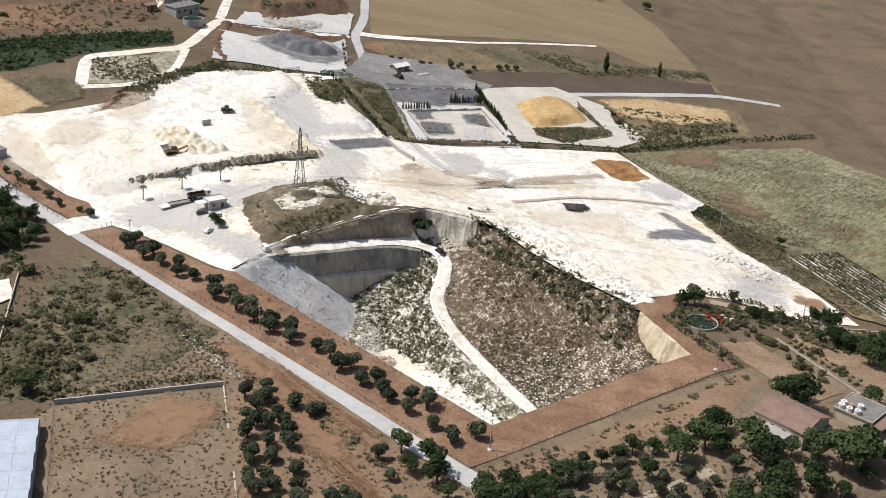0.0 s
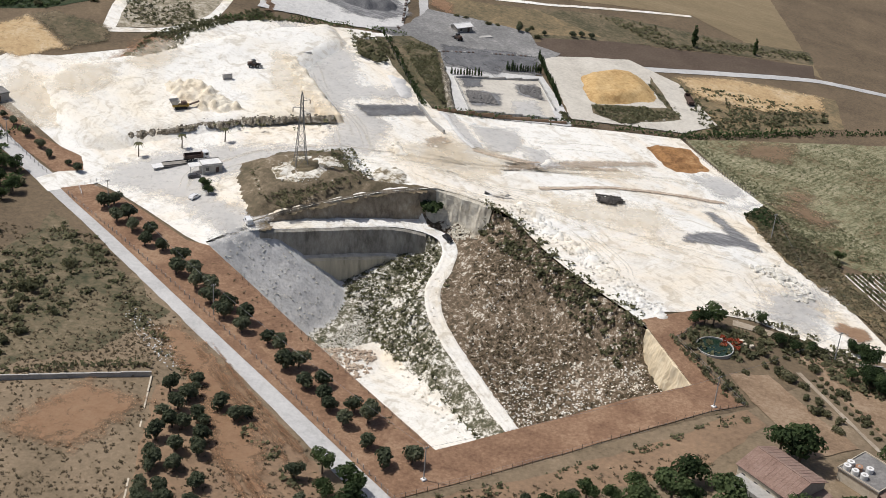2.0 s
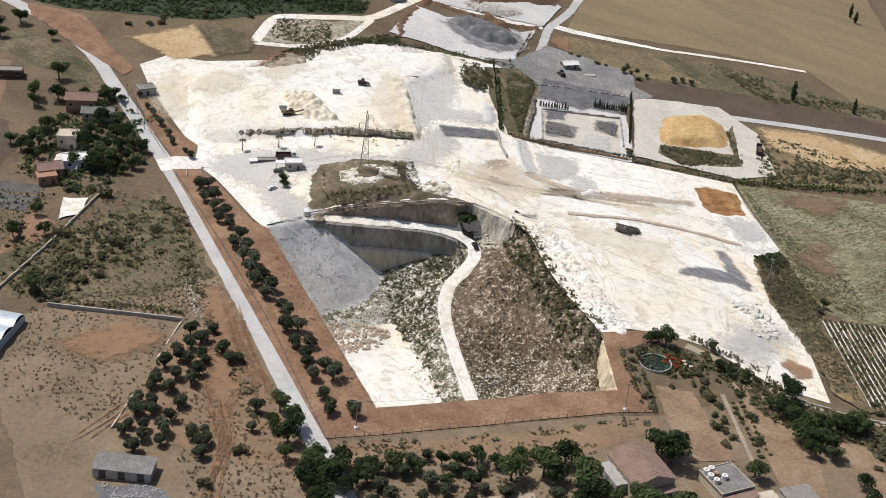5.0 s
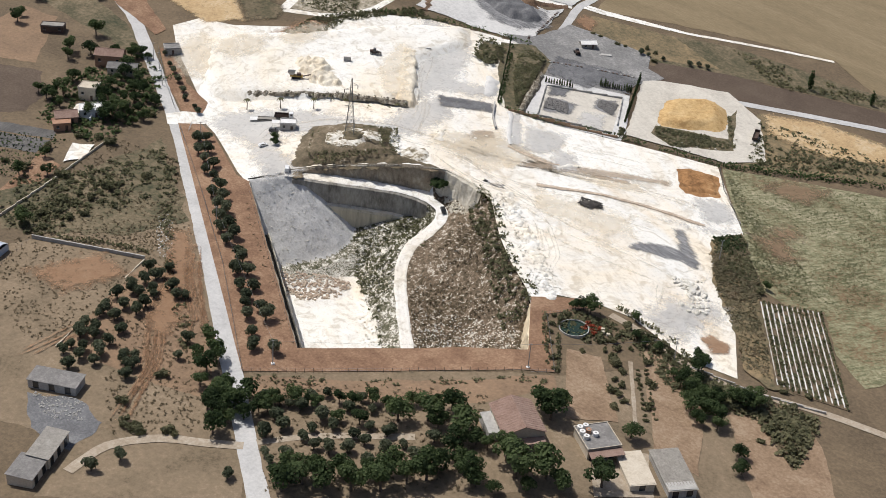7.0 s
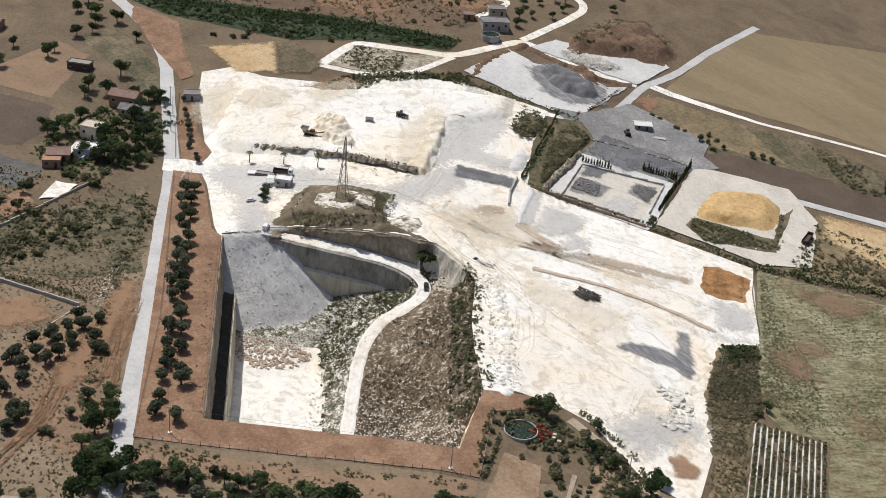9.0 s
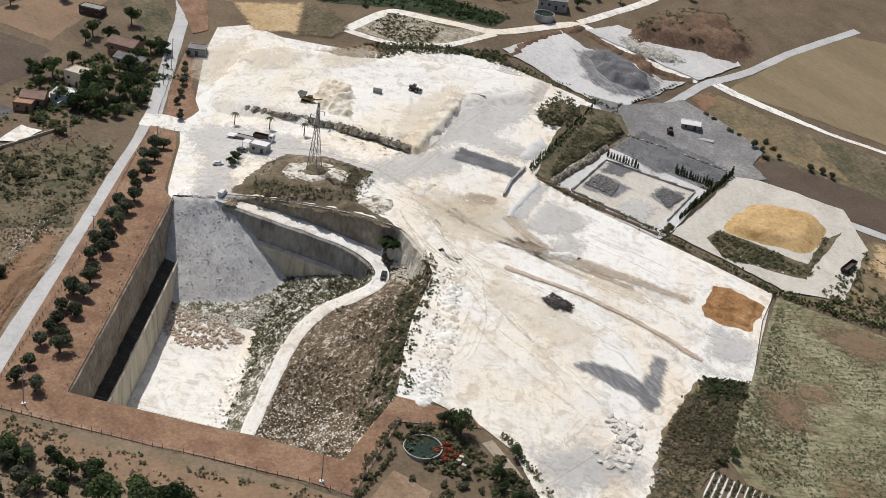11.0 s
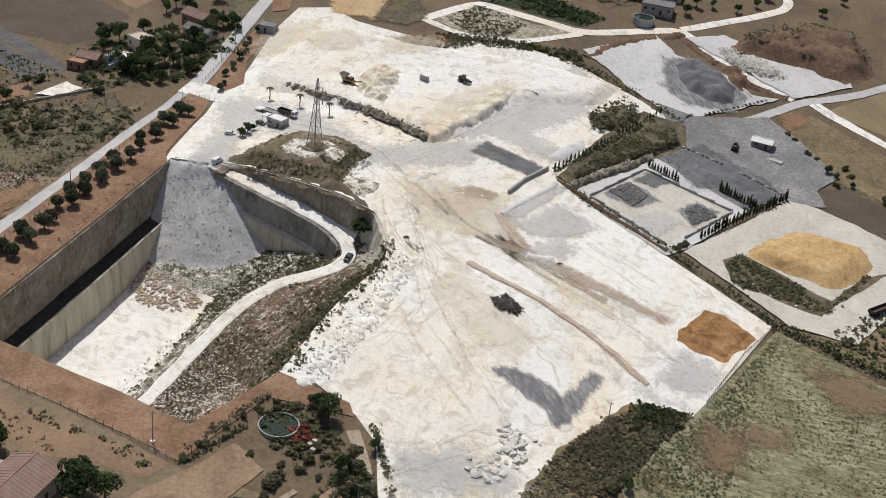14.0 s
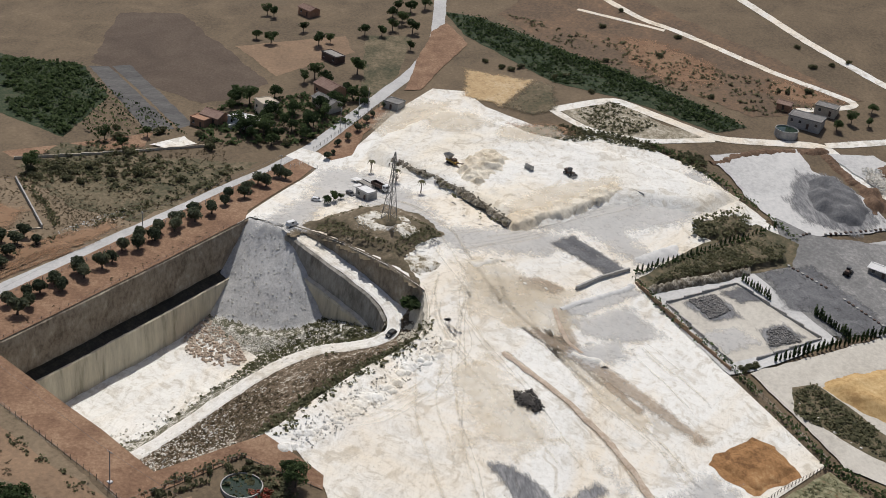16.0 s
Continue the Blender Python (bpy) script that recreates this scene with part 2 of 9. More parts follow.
    if leaf:
        thin = nt.nodes.new("ShaderNodeBsdfTranslucent")
        nt.links.new(ramp.outputs["Color"], thin.inputs["Color"])
        both_sides = nt.nodes.new("ShaderNodeMixShader")
        both_sides.inputs["Fac"].default_value = 0.45
        nt.links.new(bs.outputs[0], both_sides.inputs[1])
        nt.links.new(thin.outputs[0], both_sides.inputs[2])
        nt.links.new(both_sides.outputs[0], nt.nodes["Material Output"].inputs["Surface"])
    if bump:
        b = nt.nodes.new("ShaderNodeBump")
        b.inputs["Strength"].default_value = bump
        b.inputs["Distance"].default_value = 0.3
        nt.links.new(n2.outputs["Fac"], b.inputs["Height"])
        nt.links.new(b.outputs["Normal"], bs.inputs["Normal"])
    return m


def mixed(nt, blend, fac, a, b):
    """One colour laid on another; each input is a socket, a number or a colour."""
    n = nt.nodes.new("ShaderNodeMix")
    n.data_type = "RGBA"
    n.blend_type = blend
    for i, v in ((0, fac), (6, a), (7, b)):
        if isinstance(v, (int, float)):
            n.inputs[i].default_value = v
        elif isinstance(v, tuple):
            n.inputs[i].default_value = (*v, 1)
        else:
            nt.links.new(v, n.inputs[i])
    return n.outputs[2]


def grain(nt, scale, lo, hi, low=0.0, high=1.0, detail=6, twist=0.0, turn=0.0, stretch=(1, 1, 1), shift=0.0):
    """Noise over the ground, spread between two levels."""
    geo = nt.nodes.new("ShaderNodeNewGeometry")
    first = nt.nodes.new("ShaderNodeMapping")
    first.inputs["Rotation"].default_value = (0, 0, turn)
    first.inputs["Location"].default_value = (shift, shift * 0.7, 0)
    nt.links.new(geo.outputs["Position"], first.inputs["Vector"])
    mp = nt.nodes.new("ShaderNodeMapping")
    mp.inputs["Scale"].default_value = stretch
    nt.links.new(first.outputs["Vector"], mp.inputs["Vector"])
    n = nt.nodes.new("ShaderNodeTexNoise")
    n.inputs["Scale"].default_value = scale
    n.inputs["Detail"].default_value = detail
    n.inputs["Roughness"].default_value = 0.65
    n.inputs["Distortion"].default_value = twist
    nt.links.new(mp.outputs["Vector"], n.inputs["Vector"])
    r = nt.nodes.new("ShaderNodeMapRange")
    r.inputs["From Min"].default_value = lo
    r.inputs["From Max"].default_value = hi
    r.inputs["To Min"].default_value = low
    r.inputs["To Max"].default_value = high
    nt.links.new(n.outputs["Fac"], r.inputs["Value"])
    return r.outputs["Result"]


def limestone(name, base, cream, grey, bump=0.2, tracks=0.3, cream_most=0.95, grey_most=0.45):
    """Crushed limestone: pale, with cream and grey drifts, tyre streaks two ways and fine stones."""
    m = bpy.data.materials.new(name)
    m.use_nodes = True
    nt = m.node_tree
    bs = nt.nodes["Principled BSDF"]
    bs.inputs["Roughness"].default_value = 0.95
    bs.inputs["Specular IOR Level"].default_value = 0.2
    c = mixed(nt, "MIX", grain(nt, 0.022, 0.44, 0.62, 0, cream_most, 8, 1.0, 0.6, (0.55, 1, 1)), base, cream)
    c = mixed(nt, "MIX", grain(nt, 0.035, 0.50, 0.70, 0, grey_most, 8, 1.2, shift=90), c, grey)
    dark = (0.66, 0.63, 0.58)
    where = grain(nt, 0.03, 0.40, 0.62, 0, tracks, 4, 0.5, shift=40)
    for turn, sc in ((0.75, 0.75), (-0.95, 0.6), (0.25, 0.9)):
        line = grain(nt, sc, 0.52, 0.66, 0, 1, 5, 0.9, turn, (0.06, 1, 0.3), turn * 50)
        both = nt.nodes.new("ShaderNodeMath")
        both.operation = "MULTIPLY"
        nt.links.new(line, both.inputs[0])
        nt.links.new(where, both.inputs[1])
        c = mixed(nt, "MULTIPLY", both.outputs[0], c, dark)
    c = mixed(nt, "MULTIPLY", grain(nt, 0.16, 0.50, 0.38, 0, 0.75, 9, 1.6, shift=15), c, (0.70, 0.66, 0.60))
    fine = grain(nt, 1.1, 0.46, 0.30, 0, 0.5, 6)
    c = mixed(nt, "MULTIPLY", fine, c, (0.62, 0.59, 0.54))
    nt.links.new(c, bs.inputs["Base Color"])
    b = nt.nodes.new("ShaderNodeBump")
    b.inputs["Strength"].default_value = bump
    b.inputs["Distance"].default_value = 0.5
    b.invert = True
    nt.links.new(fine, b.inputs["Height"])
    b2 = nt.nodes.new("ShaderNodeBump")
    b2.inputs["Strength"].default_value = bump
    b2.inputs["Distance"].default_value = 1.2
    nt.links.new(grain(nt, 0.3, 0.3, 0.7, 0, 1, 7, 0.8), b2.inputs["Height"])
    nt.links.new(b.outputs["Normal"], b2.inputs["Normal"])
    nt.links.new(b2.outputs["Normal"], bs.inputs["Normal"])
    return m


M = {}
WHITE = [(0.22, (0.44, 0.42, 0.38)), (0.38, (0.70, 0.67, 0.60)), (0.55, (0.82, 0.79, 0.73)), (0.75, (0.80, 0.72, 0.58))]
CREAM = [(0.28, (0.62, 0.53, 0.40)), (0.5, (0.76, 0.66, 0.50)), (0.72, (0.80, 0.74, 0.64))]
GREYL = [(0.28, (0.40, 0.39, 0.38)), (0.5, (0.58, 0.57, 0.55)), (0.72, (0.70, 0.68, 0.65))]
DARKG = [(0.28, (0.085, 0.085, 0.09)), (0.5, (0.15, 0.15, 0.155)), (0.72, (0.26, 0.26, 0.26))]
WEEDS = [(0.32, (0.045, 0.05, 0.026)), (0.45, (0.10, 0.088, 0.05)), (0.57, (0.165, 0.13, 0.08)), (0.7, (0.25, 0.20, 0.13))]
# ground
M["dry"] = mat("dry_field", [(0.25, (0.075, 0.056, 0.036)), (0.45, (0.135, 0.10, 0.063)), (0.6, (0.18, 0.132, 0.082)), (0.78, (0.26, 0.195, 0.13))], 0.05, 0.9)
M["dry_light"] = mat("dry_meadow_soil", [(0.25, (0.11, 0.085, 0.052)), (0.42, (0.185, 0.14, 0.09)), (0.6, (0.24, 0.18, 0.118)), (0.78, (0.33, 0.26, 0.18))], 0.06, 0.9, contrast=1.5)
M["far_red"] = mat("dry_hillside_soil", [(0.25, (0.08, 0.055, 0.036)), (0.45, (0.135, 0.093, 0.06)), (0.6, (0.19, 0.12, 0.073)), (0.75, (0.29, 0.18, 0.105))], 0.035, 0.7, contrast=1.6)
M["dark_red"] = mat("dark_red_earth", [(0.28, (0.075, 0.05, 0.033)), (0.5, (0.15, 0.092, 0.058)), (0.72, (0.25, 0.165, 0.105))], 0.12, 0.8, bump=0.6, contrast=1.6)
M["white"] = limestone("crushed_limestone", (0.86, 0.84, 0.785), (0.84, 0.745, 0.60), (0.66, 0.65, 0.63))
M["white_rough"] = limestone("tipped_limestone", (0.86, 0.84, 0.785), (0.84, 0.76, 0.62), (0.66, 0.65, 0.63), 0.28, 0.3)
M["crushed_cream"] = limestone("crushed_cream_stone", (0.82, 0.755, 0.63), (0.76, 0.64, 0.47), (0.64, 0.60, 0.53), 0.35, 0.2)
M["cream_soft"] = mat("cream_dust", CREAM, 0.06, 0.7, soft=0.36)
M["grey_light"] = mat("dusty_grey_limestone", GREYL, 0.05, 0.7)
M["grey_light_soft"] = mat("grey_dust_drift", GREYL, 0.05, 0.7, soft=0.7)
M["grey_dust"] = mat("grey_stone_dust", [(0.28, (0.15, 0.147, 0.143)), (0.5, (0.225, 0.22, 0.213)), (0.72, (0.36, 0.347, 0.33))], 0.07, 0.9, contrast=1.7)
M["grey_dark"] = mat("dark_gravel", DARKG, 0.15, 1.5)
M["grey_dark_soft"] = mat("loose_dark_gravel", DARKG, 0.15, 1.5, soft=0.95)
M["grey_mid_soft"] = mat("grey_dust_stain", [(0.3, (0.10, 0.10, 0.105)), (0.5, (0.21, 0.21, 0.215)), (0.7, (0.42, 0.41, 0.40))], 0.2, 0.7, stretch=(0.45, 1.6, 1), soft=0.95)
M["field_soft"] = mat("thin_bare_soil", [(0.3, (0.20, 0.13, 0.08)), (0.7, (0.30, 0.21, 0.13))], 0.2, 1.2, soft=0.75)
M["orange_soft"] = mat("bare_orange_earth", [(0.3, (0.26, 0.145, 0.08)), (0.7, (0.36, 0.23, 0.14))], 0.2, 1.2, soft=0.8)
M["brown_soft"] = mat("brown_stony_dust", [(0.3, (0.26, 0.19, 0.13)), (0.5, (0.42, 0.33, 0.24)), (0.7, (0.58, 0.50, 0.40))], 0.3, 1.2, soft=0.6)
M["track_soft"] = mat("tyre_marked_dust", [(0.3, (0.58, 0.51, 0.40)), (0.7, (0.72, 0.65, 0.53))], 0.2, 0.7, soft=0.26)
M["sand_pale_soft"] = mat("ochre_ground", [(0.28, (0.38, 0.25, 0.13)), (0.5, (0.52, 0.37, 0.20)), (0.72, (0.64, 0.52, 0.36))], 0.08, 0.8, soft=0.95)
M["scrub_green_soft"] = mat("thin_weeds", WEEDS, 0.09, 0.6, soft=0.9)
M["red_soft"] = mat("thin_red_earth", [(0.3, (0.22, 0.11, 0.06)), (0.7, (0.40, 0.26, 0.16))], 0.08, 1.0, soft=0.7)
M["rubble"] = mat("grey_rubble_slope", [(0.3, (0.43, 0.42, 0.405)), (0.5, (0.57, 0.56, 0.54)), (0.7, (0.68, 0.665, 0.64))], 0.3, 1.4, bump=0.4, contrast=1.7)
M["road"] = mat("dusty_road", [(0.28, (0.38, 0.37, 0.36)), (0.5, (0.50, 0.49, 0.475)), (0.72, (0.60, 0.585, 0.565))], 0.12, 1.2, bump=0.1)
M["ramp"] = limestone("white_ramp_dust", (0.87, 0.85, 0.80), (0.84, 0.78, 0.67), (0.70, 0.68, 0.65), 0.2, 0.3)
M["red"] = mat("red_earth", [(0.28, (0.15, 0.085, 0.052)), (0.5, (0.238, 0.14, 0.085)), (0.72, (0.345, 0.228, 0.145))], 0.11, 1.2, contrast=1.7)
M["garden"] = mat("garden_soil", [(0.28, (0.17, 0.112, 0.07)), (0.5, (0.27, 0.185, 0.118)), (0.72, (0.36, 0.27, 0.185))], 0.1, 1.0, contrast=1.6)
M["dry_red"] = mat("dry_red_soil", [(0.25, (0.14, 0.09, 0.055)), (0.42, (0.215, 0.145, 0.092)), (0.6, (0.28, 0.185, 0.115)), (0.78, (0.37, 0.28, 0.19))], 0.06, 0.9)
M["brown"] = mat("brown_soil", [(0.28, (0.065, 0.046, 0.034)), (0.5, (0.105, 0.076, 0.055)), (0.72, (0.15, 0.115, 0.083))], 0.05, 1.2)
M["brown_grey"] = mat("netted_beds", [(0.3, (0.06, 0.058, 0.055)), (0.5, (0.11, 0.105, 0.10)), (0.7, (0.17, 0.16, 0.15))], 0.1, 1.2, stretch=(2.0, 0.4, 1))
M["tan"] = mat("tan_stubble", [(0.28, (0.17, 0.13, 0.075)), (0.5, (0.235, 0.18, 0.105)), (0.72, (0.30, 0.235, 0.145))], 0.03, 0.7, stretch=(0.4, 1.6, 1))
M["scrub_green"] = mat("weedy_ground", WEEDS, 0.09, 0.6)
M["scrub_pale"] = mat("pale_weedy_ground", [(0.3, (0.09, 0.085, 0.055)), (0.46, (0.28, 0.24, 0.17)), (0.62, (0.52, 0.47, 0.38))], 0.25, 0.8)
M["ring"] = mat("weedy_broken_stone", [(0.3, (0.10, 0.085, 0.055)), (0.42, (0.30, 0.25, 0.17)), (0.5, (0.62, 0.58, 0.50)), (0.65, (0.78, 0.75, 0.68))], 0.3, 0.7, bump=0.4, contrast=1.8)
M["dry_green"] = mat("dry_grass", [(0.3, (0.075, 0.072, 0.04)), (0.48, (0.18, 0.14, 0.08)), (0.64, (0.29, 0.21, 0.115))], 0.06, 0.6)
M["crop"] = mat("dark_crop", [(0.32, (0.014, 0.026, 0.011)), (0.5, (0.032, 0.05, 0.021)), (0.68, (0.085, 0.08, 0.045))], 0.25, 1.2)
M["field"] = mat("green_crop", [(0.26, (0.20, 0.125, 0.072)), (0.38, (0.215, 0.175, 0.10)), (0.50, (0.25, 0.235, 0.14)), (0.62, (0.31, 0.285, 0.175)), (0.74, (0.42, 0.36, 0.25))], 0.045, 0.9, contrast=2.1)


def rowed(m, turn, dark):
    """Lay fine dark rows along one direction over a field's surface."""
    nt = m.node_tree
    bs = nt.nodes["Principled BSDF"]
    under = bs.inputs["Base Color"].links[0].from_socket
    rows_of = grain(nt, 0.9, 0.54, 0.40, 0, 0.9, 5, 0.5, turn, (0.22, 1, 1))
    nt.links.new(mixed(nt, "MULTIPLY", rows_of, under, dark), bs.inputs["Base Color"])


rowed(M["field"], -0.99, (0.50, 0.55, 0.48))
M["path"] = mat("pale_earth", [(0.28, (0.26, 0.205, 0.145)), (0.5, (0.37, 0.305, 0.23)), (0.72, (0.48, 0.42, 0.34))], 0.2, 1.2)
M["cream_grey"] = mat("pale_sandy_ground", [(0.28, (0.42, 0.385, 0.33)), (0.5, (0.57, 0.53, 0.46)), (0.72, (0.68, 0.64, 0.56))], 0.08, 0.8)
M["sand"] = mat("yellow_sand", [(0.28, (0.36, 0.22, 0.09)), (0.45, (0.50, 0.33, 0.145)), (0.6, (0.58, 0.40, 0.19)), (0.75, (0.66, 0.49, 0.27))], 0.12, 0.8, bump=0.6, contrast=1.8)
M["orange"] = mat("orange_earth", [(0.28, (0.17, 0.085, 0.035)), (0.45, (0.30, 0.155, 0.062)), (0.6, (0.37, 0.20, 0.085)), (0.75, (0.46, 0.29, 0.14))], 0.18, 0.9, bump=0.6, contrast=1.9)
M["berm"] = mat("brown_berm", [(0.28, (0.32, 0.24, 0.175)), (0.5, (0.50, 0.40, 0.31)), (0.72, (0.70, 0.62, 0.51))], 0.4, 1.5)
M["bank_stone"] = mat("weathered_bank_stone", [(0.3, (0.06, 0.052, 0.036)), (0.44, (0.15, 0.125, 0.09)), (0.56, (0.27, 0.24, 0.19)), (0.68, (0.52, 0.48, 0.40))], 0.5, 1.6, bump=0.6, contrast=1.7)
# pit
M["scrub"] = mat("scrub_slope", [(0.3, (0.055, 0.06, 0.033)), (0.44, (0.13, 0.122, 0.078)), (0.53, (0.31, 0.285, 0.23)), (0.61, (0.70, 0.675, 0.61))], 0.35, 1.1, contrast=1.9)
M["scrub_hill"] = mat("brown_scrub_slope", [(0.3, (0.06, 0.05, 0.03)), (0.44, (0.12, 0.088, 0.057)), (0.57, (0.20, 0.148, 0.10)), (0.68, (0.58, 0.54, 0.46))], 0.5, 1.4, contrast=1.9)
M["scrub_mound"] = mat("weedy_mound", [(0.3, (0.065, 0.058, 0.033)), (0.50, (0.14, 0.11, 0.07)), (0.62, (0.23, 0.18, 0.12)), (0.72, (0.60, 0.56, 0.48))], 0.14, 0.6)
M["cliff"] = mat("brown_weathered_stone", [(0.28, (0.16, 0.125, 0.09)), (0.45, (0.29, 0.235, 0.17)), (0.6, (0.38, 0.32, 0.24)), (0.75, (0.50, 0.44, 0.34))], 0.16, 0.8, stretch=(1, 1, 0.7), bump=0.6, contrast=1.7)
# Paler and yellower: light bounced off the white floor is put into the colour.
M["cliff_low"] = mat("bounce_lit_sawn_stone", [(0.28, (0.30, 0.27, 0.19)), (0.45, (0.54, 0.49, 0.37)), (0.6, (0.66, 0.60, 0.46)), (0.75, (0.72, 0.66, 0.52))], 0.2, 0.5, stretch=(1, 1, 0.12), bump=0.4, contrast=1.5)
# Near-black: shade under the upper tier is put into the dirt's colour.
M["ledge"] = mat("shaded_ledge_dirt", [(0.3, (0.03, 0.028, 0.022)), (0.5, (0.055, 0.05, 0.038)), (0.7, (0.10, 0.088, 0.065))], 0.3, 1.5, bump=0.6)
M["grey_cliff"] = mat("grey_sawn_stone", [(0.28, (0.17, 0.155, 0.13)), (0.45, (0.30, 0.28, 0.24)), (0.6, (0.40, 0.375, 0.325)), (0.75, (0.50, 0.47, 0.41))], 0.2, 0.8, stretch=(1, 1, 0.4), bump=0.6, contrast=1.7)
M["pale_cliff"] = mat("pale_limestone_face", [(0.25, (0.36, 0.31, 0.23)), (0.5, (0.62, 0.57, 0.47)), (0.75, (0.76, 0.72, 0.63))], 0.3, 1.0, bump=0.8)
M["yellow_cliff"] = mat("cream_sandstone", [(0.25, (0.54, 0.43, 0.28)), (0.5, (0.72, 0.60, 0.42)), (0.75, (0.80, 0.71, 0.55))], 0.3, 1.1, stretch=(1, 1, 0.22), bump=0.5)
M["dark_rock"] = mat("dark_broken_stone", [(0.3, (0.035, 0.032, 0.028)), (0.5, (0.075, 0.067, 0.06)), (0.7, (0.16, 0.145, 0.13))], 0.6, 2.5, bump=0.8)
M["pale_rubble"] = mat("pale_rubble", [(0.3, (0.20, 0.185, 0.16)), (0.5, (0.46, 0.43, 0.38)), (0.68, (0.68, 0.65, 0.58))], 0.5, 1.8, bump=0.8)
M["boulder"] = mat("white_boulder", [(0.25, (0.40, 0.37, 0.31)), (0.5, (0.64, 0.61, 0.54)), (0.75, (0.76, 0.73, 0.67))], 0.6, 2.5, bump=0.5, per_object=0.2)
# plants
M["leaf"] = mat("olive_foliage", [(0.28, (0.05, 0.063, 0.036)), (0.5, (0.105, 0.122, 0.072)), (0.72, (0.19, 0.20, 0.125))], 0.6, 2.5, per_object=0.3, bump=0, leaf=True)
M["leaf_dark"] = mat("dark_foliage", [(0.28, (0.026, 0.044, 0.017)), (0.5, (0.06, 0.09, 0.034)), (0.72, (0.125, 0.165, 0.068))], 0.5, 2.5, per_object=0.35, bump=0, leaf=True)
M["leaf_dry"] = mat("dusty_foliage", [(0.28, (0.085, 0.088, 0.046)), (0.5, (0.155, 0.153, 0.082)), (0.72, (0.25, 0.23, 0.135))], 0.3, 1.6, per_object=0.15, bump=0, leaf=True)
M["leaf_brown"] = mat("dry_scrub_leaves", [(0.28, (0.10, 0.083, 0.05)), (0.5, (0.185, 0.148, 0.092)), (0.72, (0.28, 0.23, 0.15))], 0.3, 1.6, bump=0, leaf=True)
M["leaf_field"] = mat("field_leaves", [(0.28, (0.085, 0.092, 0.048)), (0.5, (0.155, 0.16, 0.085)), (0.72, (0.27, 0.25, 0.14))], 0.12, 1.5, bump=0, leaf=True)
M["leaf_thicket"] = mat("thicket_leaves", [(0.28, (0.12, 0.12, 0.065)), (0.5, (0.215, 0.185, 0.115)), (0.72, (0.34, 0.265, 0.175))], 0.15, 1.2, bump=0, contrast=1.7, leaf=True)
M["bark"] = mat("bark", [(0.3, (0.07, 0.055, 0.04)), (0.7, (0.17, 0.13, 0.10))], 2.0, 8.0)
# made things
M["steel"] = mat("galvanised_steel", [(0.3, (0.20, 0.20, 0.20)), (0.7, (0.34, 0.34, 0.335))], 0.5, 5, rough=0.5, metal=0.5, bump=0)
M["wood"] = mat("grey_wood_post", [(0.3, (0.10, 0.08, 0.06)), (0.7, (0.24, 0.20, 0.16))], 1.0, 6)
M["concrete"] = mat("weathered_concrete", [(0.25, (0.24, 0.23, 0.21)), (0.5, (0.40, 0.385, 0.36)), (0.75, (0.54, 0.52, 0.49))], 0.4, 2.0, bump=0.2)
M["plaster"] = mat("cream_plaster", [(0.25, (0.40, 0.33, 0.25)), (0.5, (0.56, 0.49, 0.39)), (0.75, (0.66, 0.60, 0.50))], 0.3, 2.0, bump=0.1)
M["white_paint"] = mat("white_paint", [(0.25, (0.60, 0.59, 0.57)), (0.6, (0.78, 0.77, 0.75)), (0.8, (0.82, 0.81, 0.80))], 0.4, 2.0, bump=0, rough=0.6)
M["roof_red"] = mat("brown_red_tiles", [(0.25, (0.17, 0.105, 0.082)), (0.5, (0.265, 0.175, 0.138)), (0.75, (0.35, 0.25, 0.205))], 0.4, 2.5, bump=0.4, per_object=0.2)
M["roof_grey"] = mat("grey_flat_roof", [(0.25, (0.12, 0.115, 0.11)), (0.5, (0.20, 0.19, 0.18)), (0.75, (0.31, 0.295, 0.28))], 0.4, 1.5, bump=0.1)
M["sheet"] = mat("grey_corrugated_sheet", [(0.25, (0.17, 0.155, 0.135)), (0.5, (0.27, 0.25, 0.22)), (0.75, (0.38, 0.355, 0.315))], 0.5, 2.0, bump=0.1, rough=0.6)
M["window"] = mat("dark_window", [(0.3, (0.02, 0.022, 0.025)), (0.7, (0.05, 0.052, 0.055))], 1.0, 3.0, rough=0.15, bump=0, spec=0.6)
M["brick_wall"] = mat("rusty_wall", [(0.25, (0.16, 0.10, 0.065)), (0.5, (0.29, 0.19, 0.12)), (0.75, (0.42, 0.31, 0.22))], 0.4, 1.5, bump=0.3)
M["plastic"] = mat("greenhouse_film", [(0.25, (0.34, 0.40, 0.49)), (0.5, (0.48, 0.54, 0.62)), (0.75, (0.62, 0.66, 0.72))], 0.15, 0.8, rough=0.3, bump=0.05, spec=0.5)
M["mulch"] = mat("white_mulch_film", [(0.25, (0.52, 0.51, 0.48)), (0.5, (0.68, 0.67, 0.64)), (0.75, (0.75, 0.74, 0.72))], 0.4, 2.0, rough=0.4, bump=0.2)
M["water"] = mat("green_water", [(0.3, (0.012, 0.026, 0.016)), (0.7, (0.025, 0.045, 0.028))], 0.2, 1.0, rough=0.12, bump=0.02, spec=0.5)
M["black"] = mat("black_rubber", [(0.3, (0.012, 0.012, 0.012)), (0.7, (0.03, 0.03, 0.03))], 1, 5, rough=0.7, bump=0)
M["car_black"] = mat("black_car_paint", [(0.3, (0.010, 0.010, 0.012)), (0.7, (0.018, 0.018, 0.02))], 0.5, 3, rough=0.5, bump=0, spec=0.25)
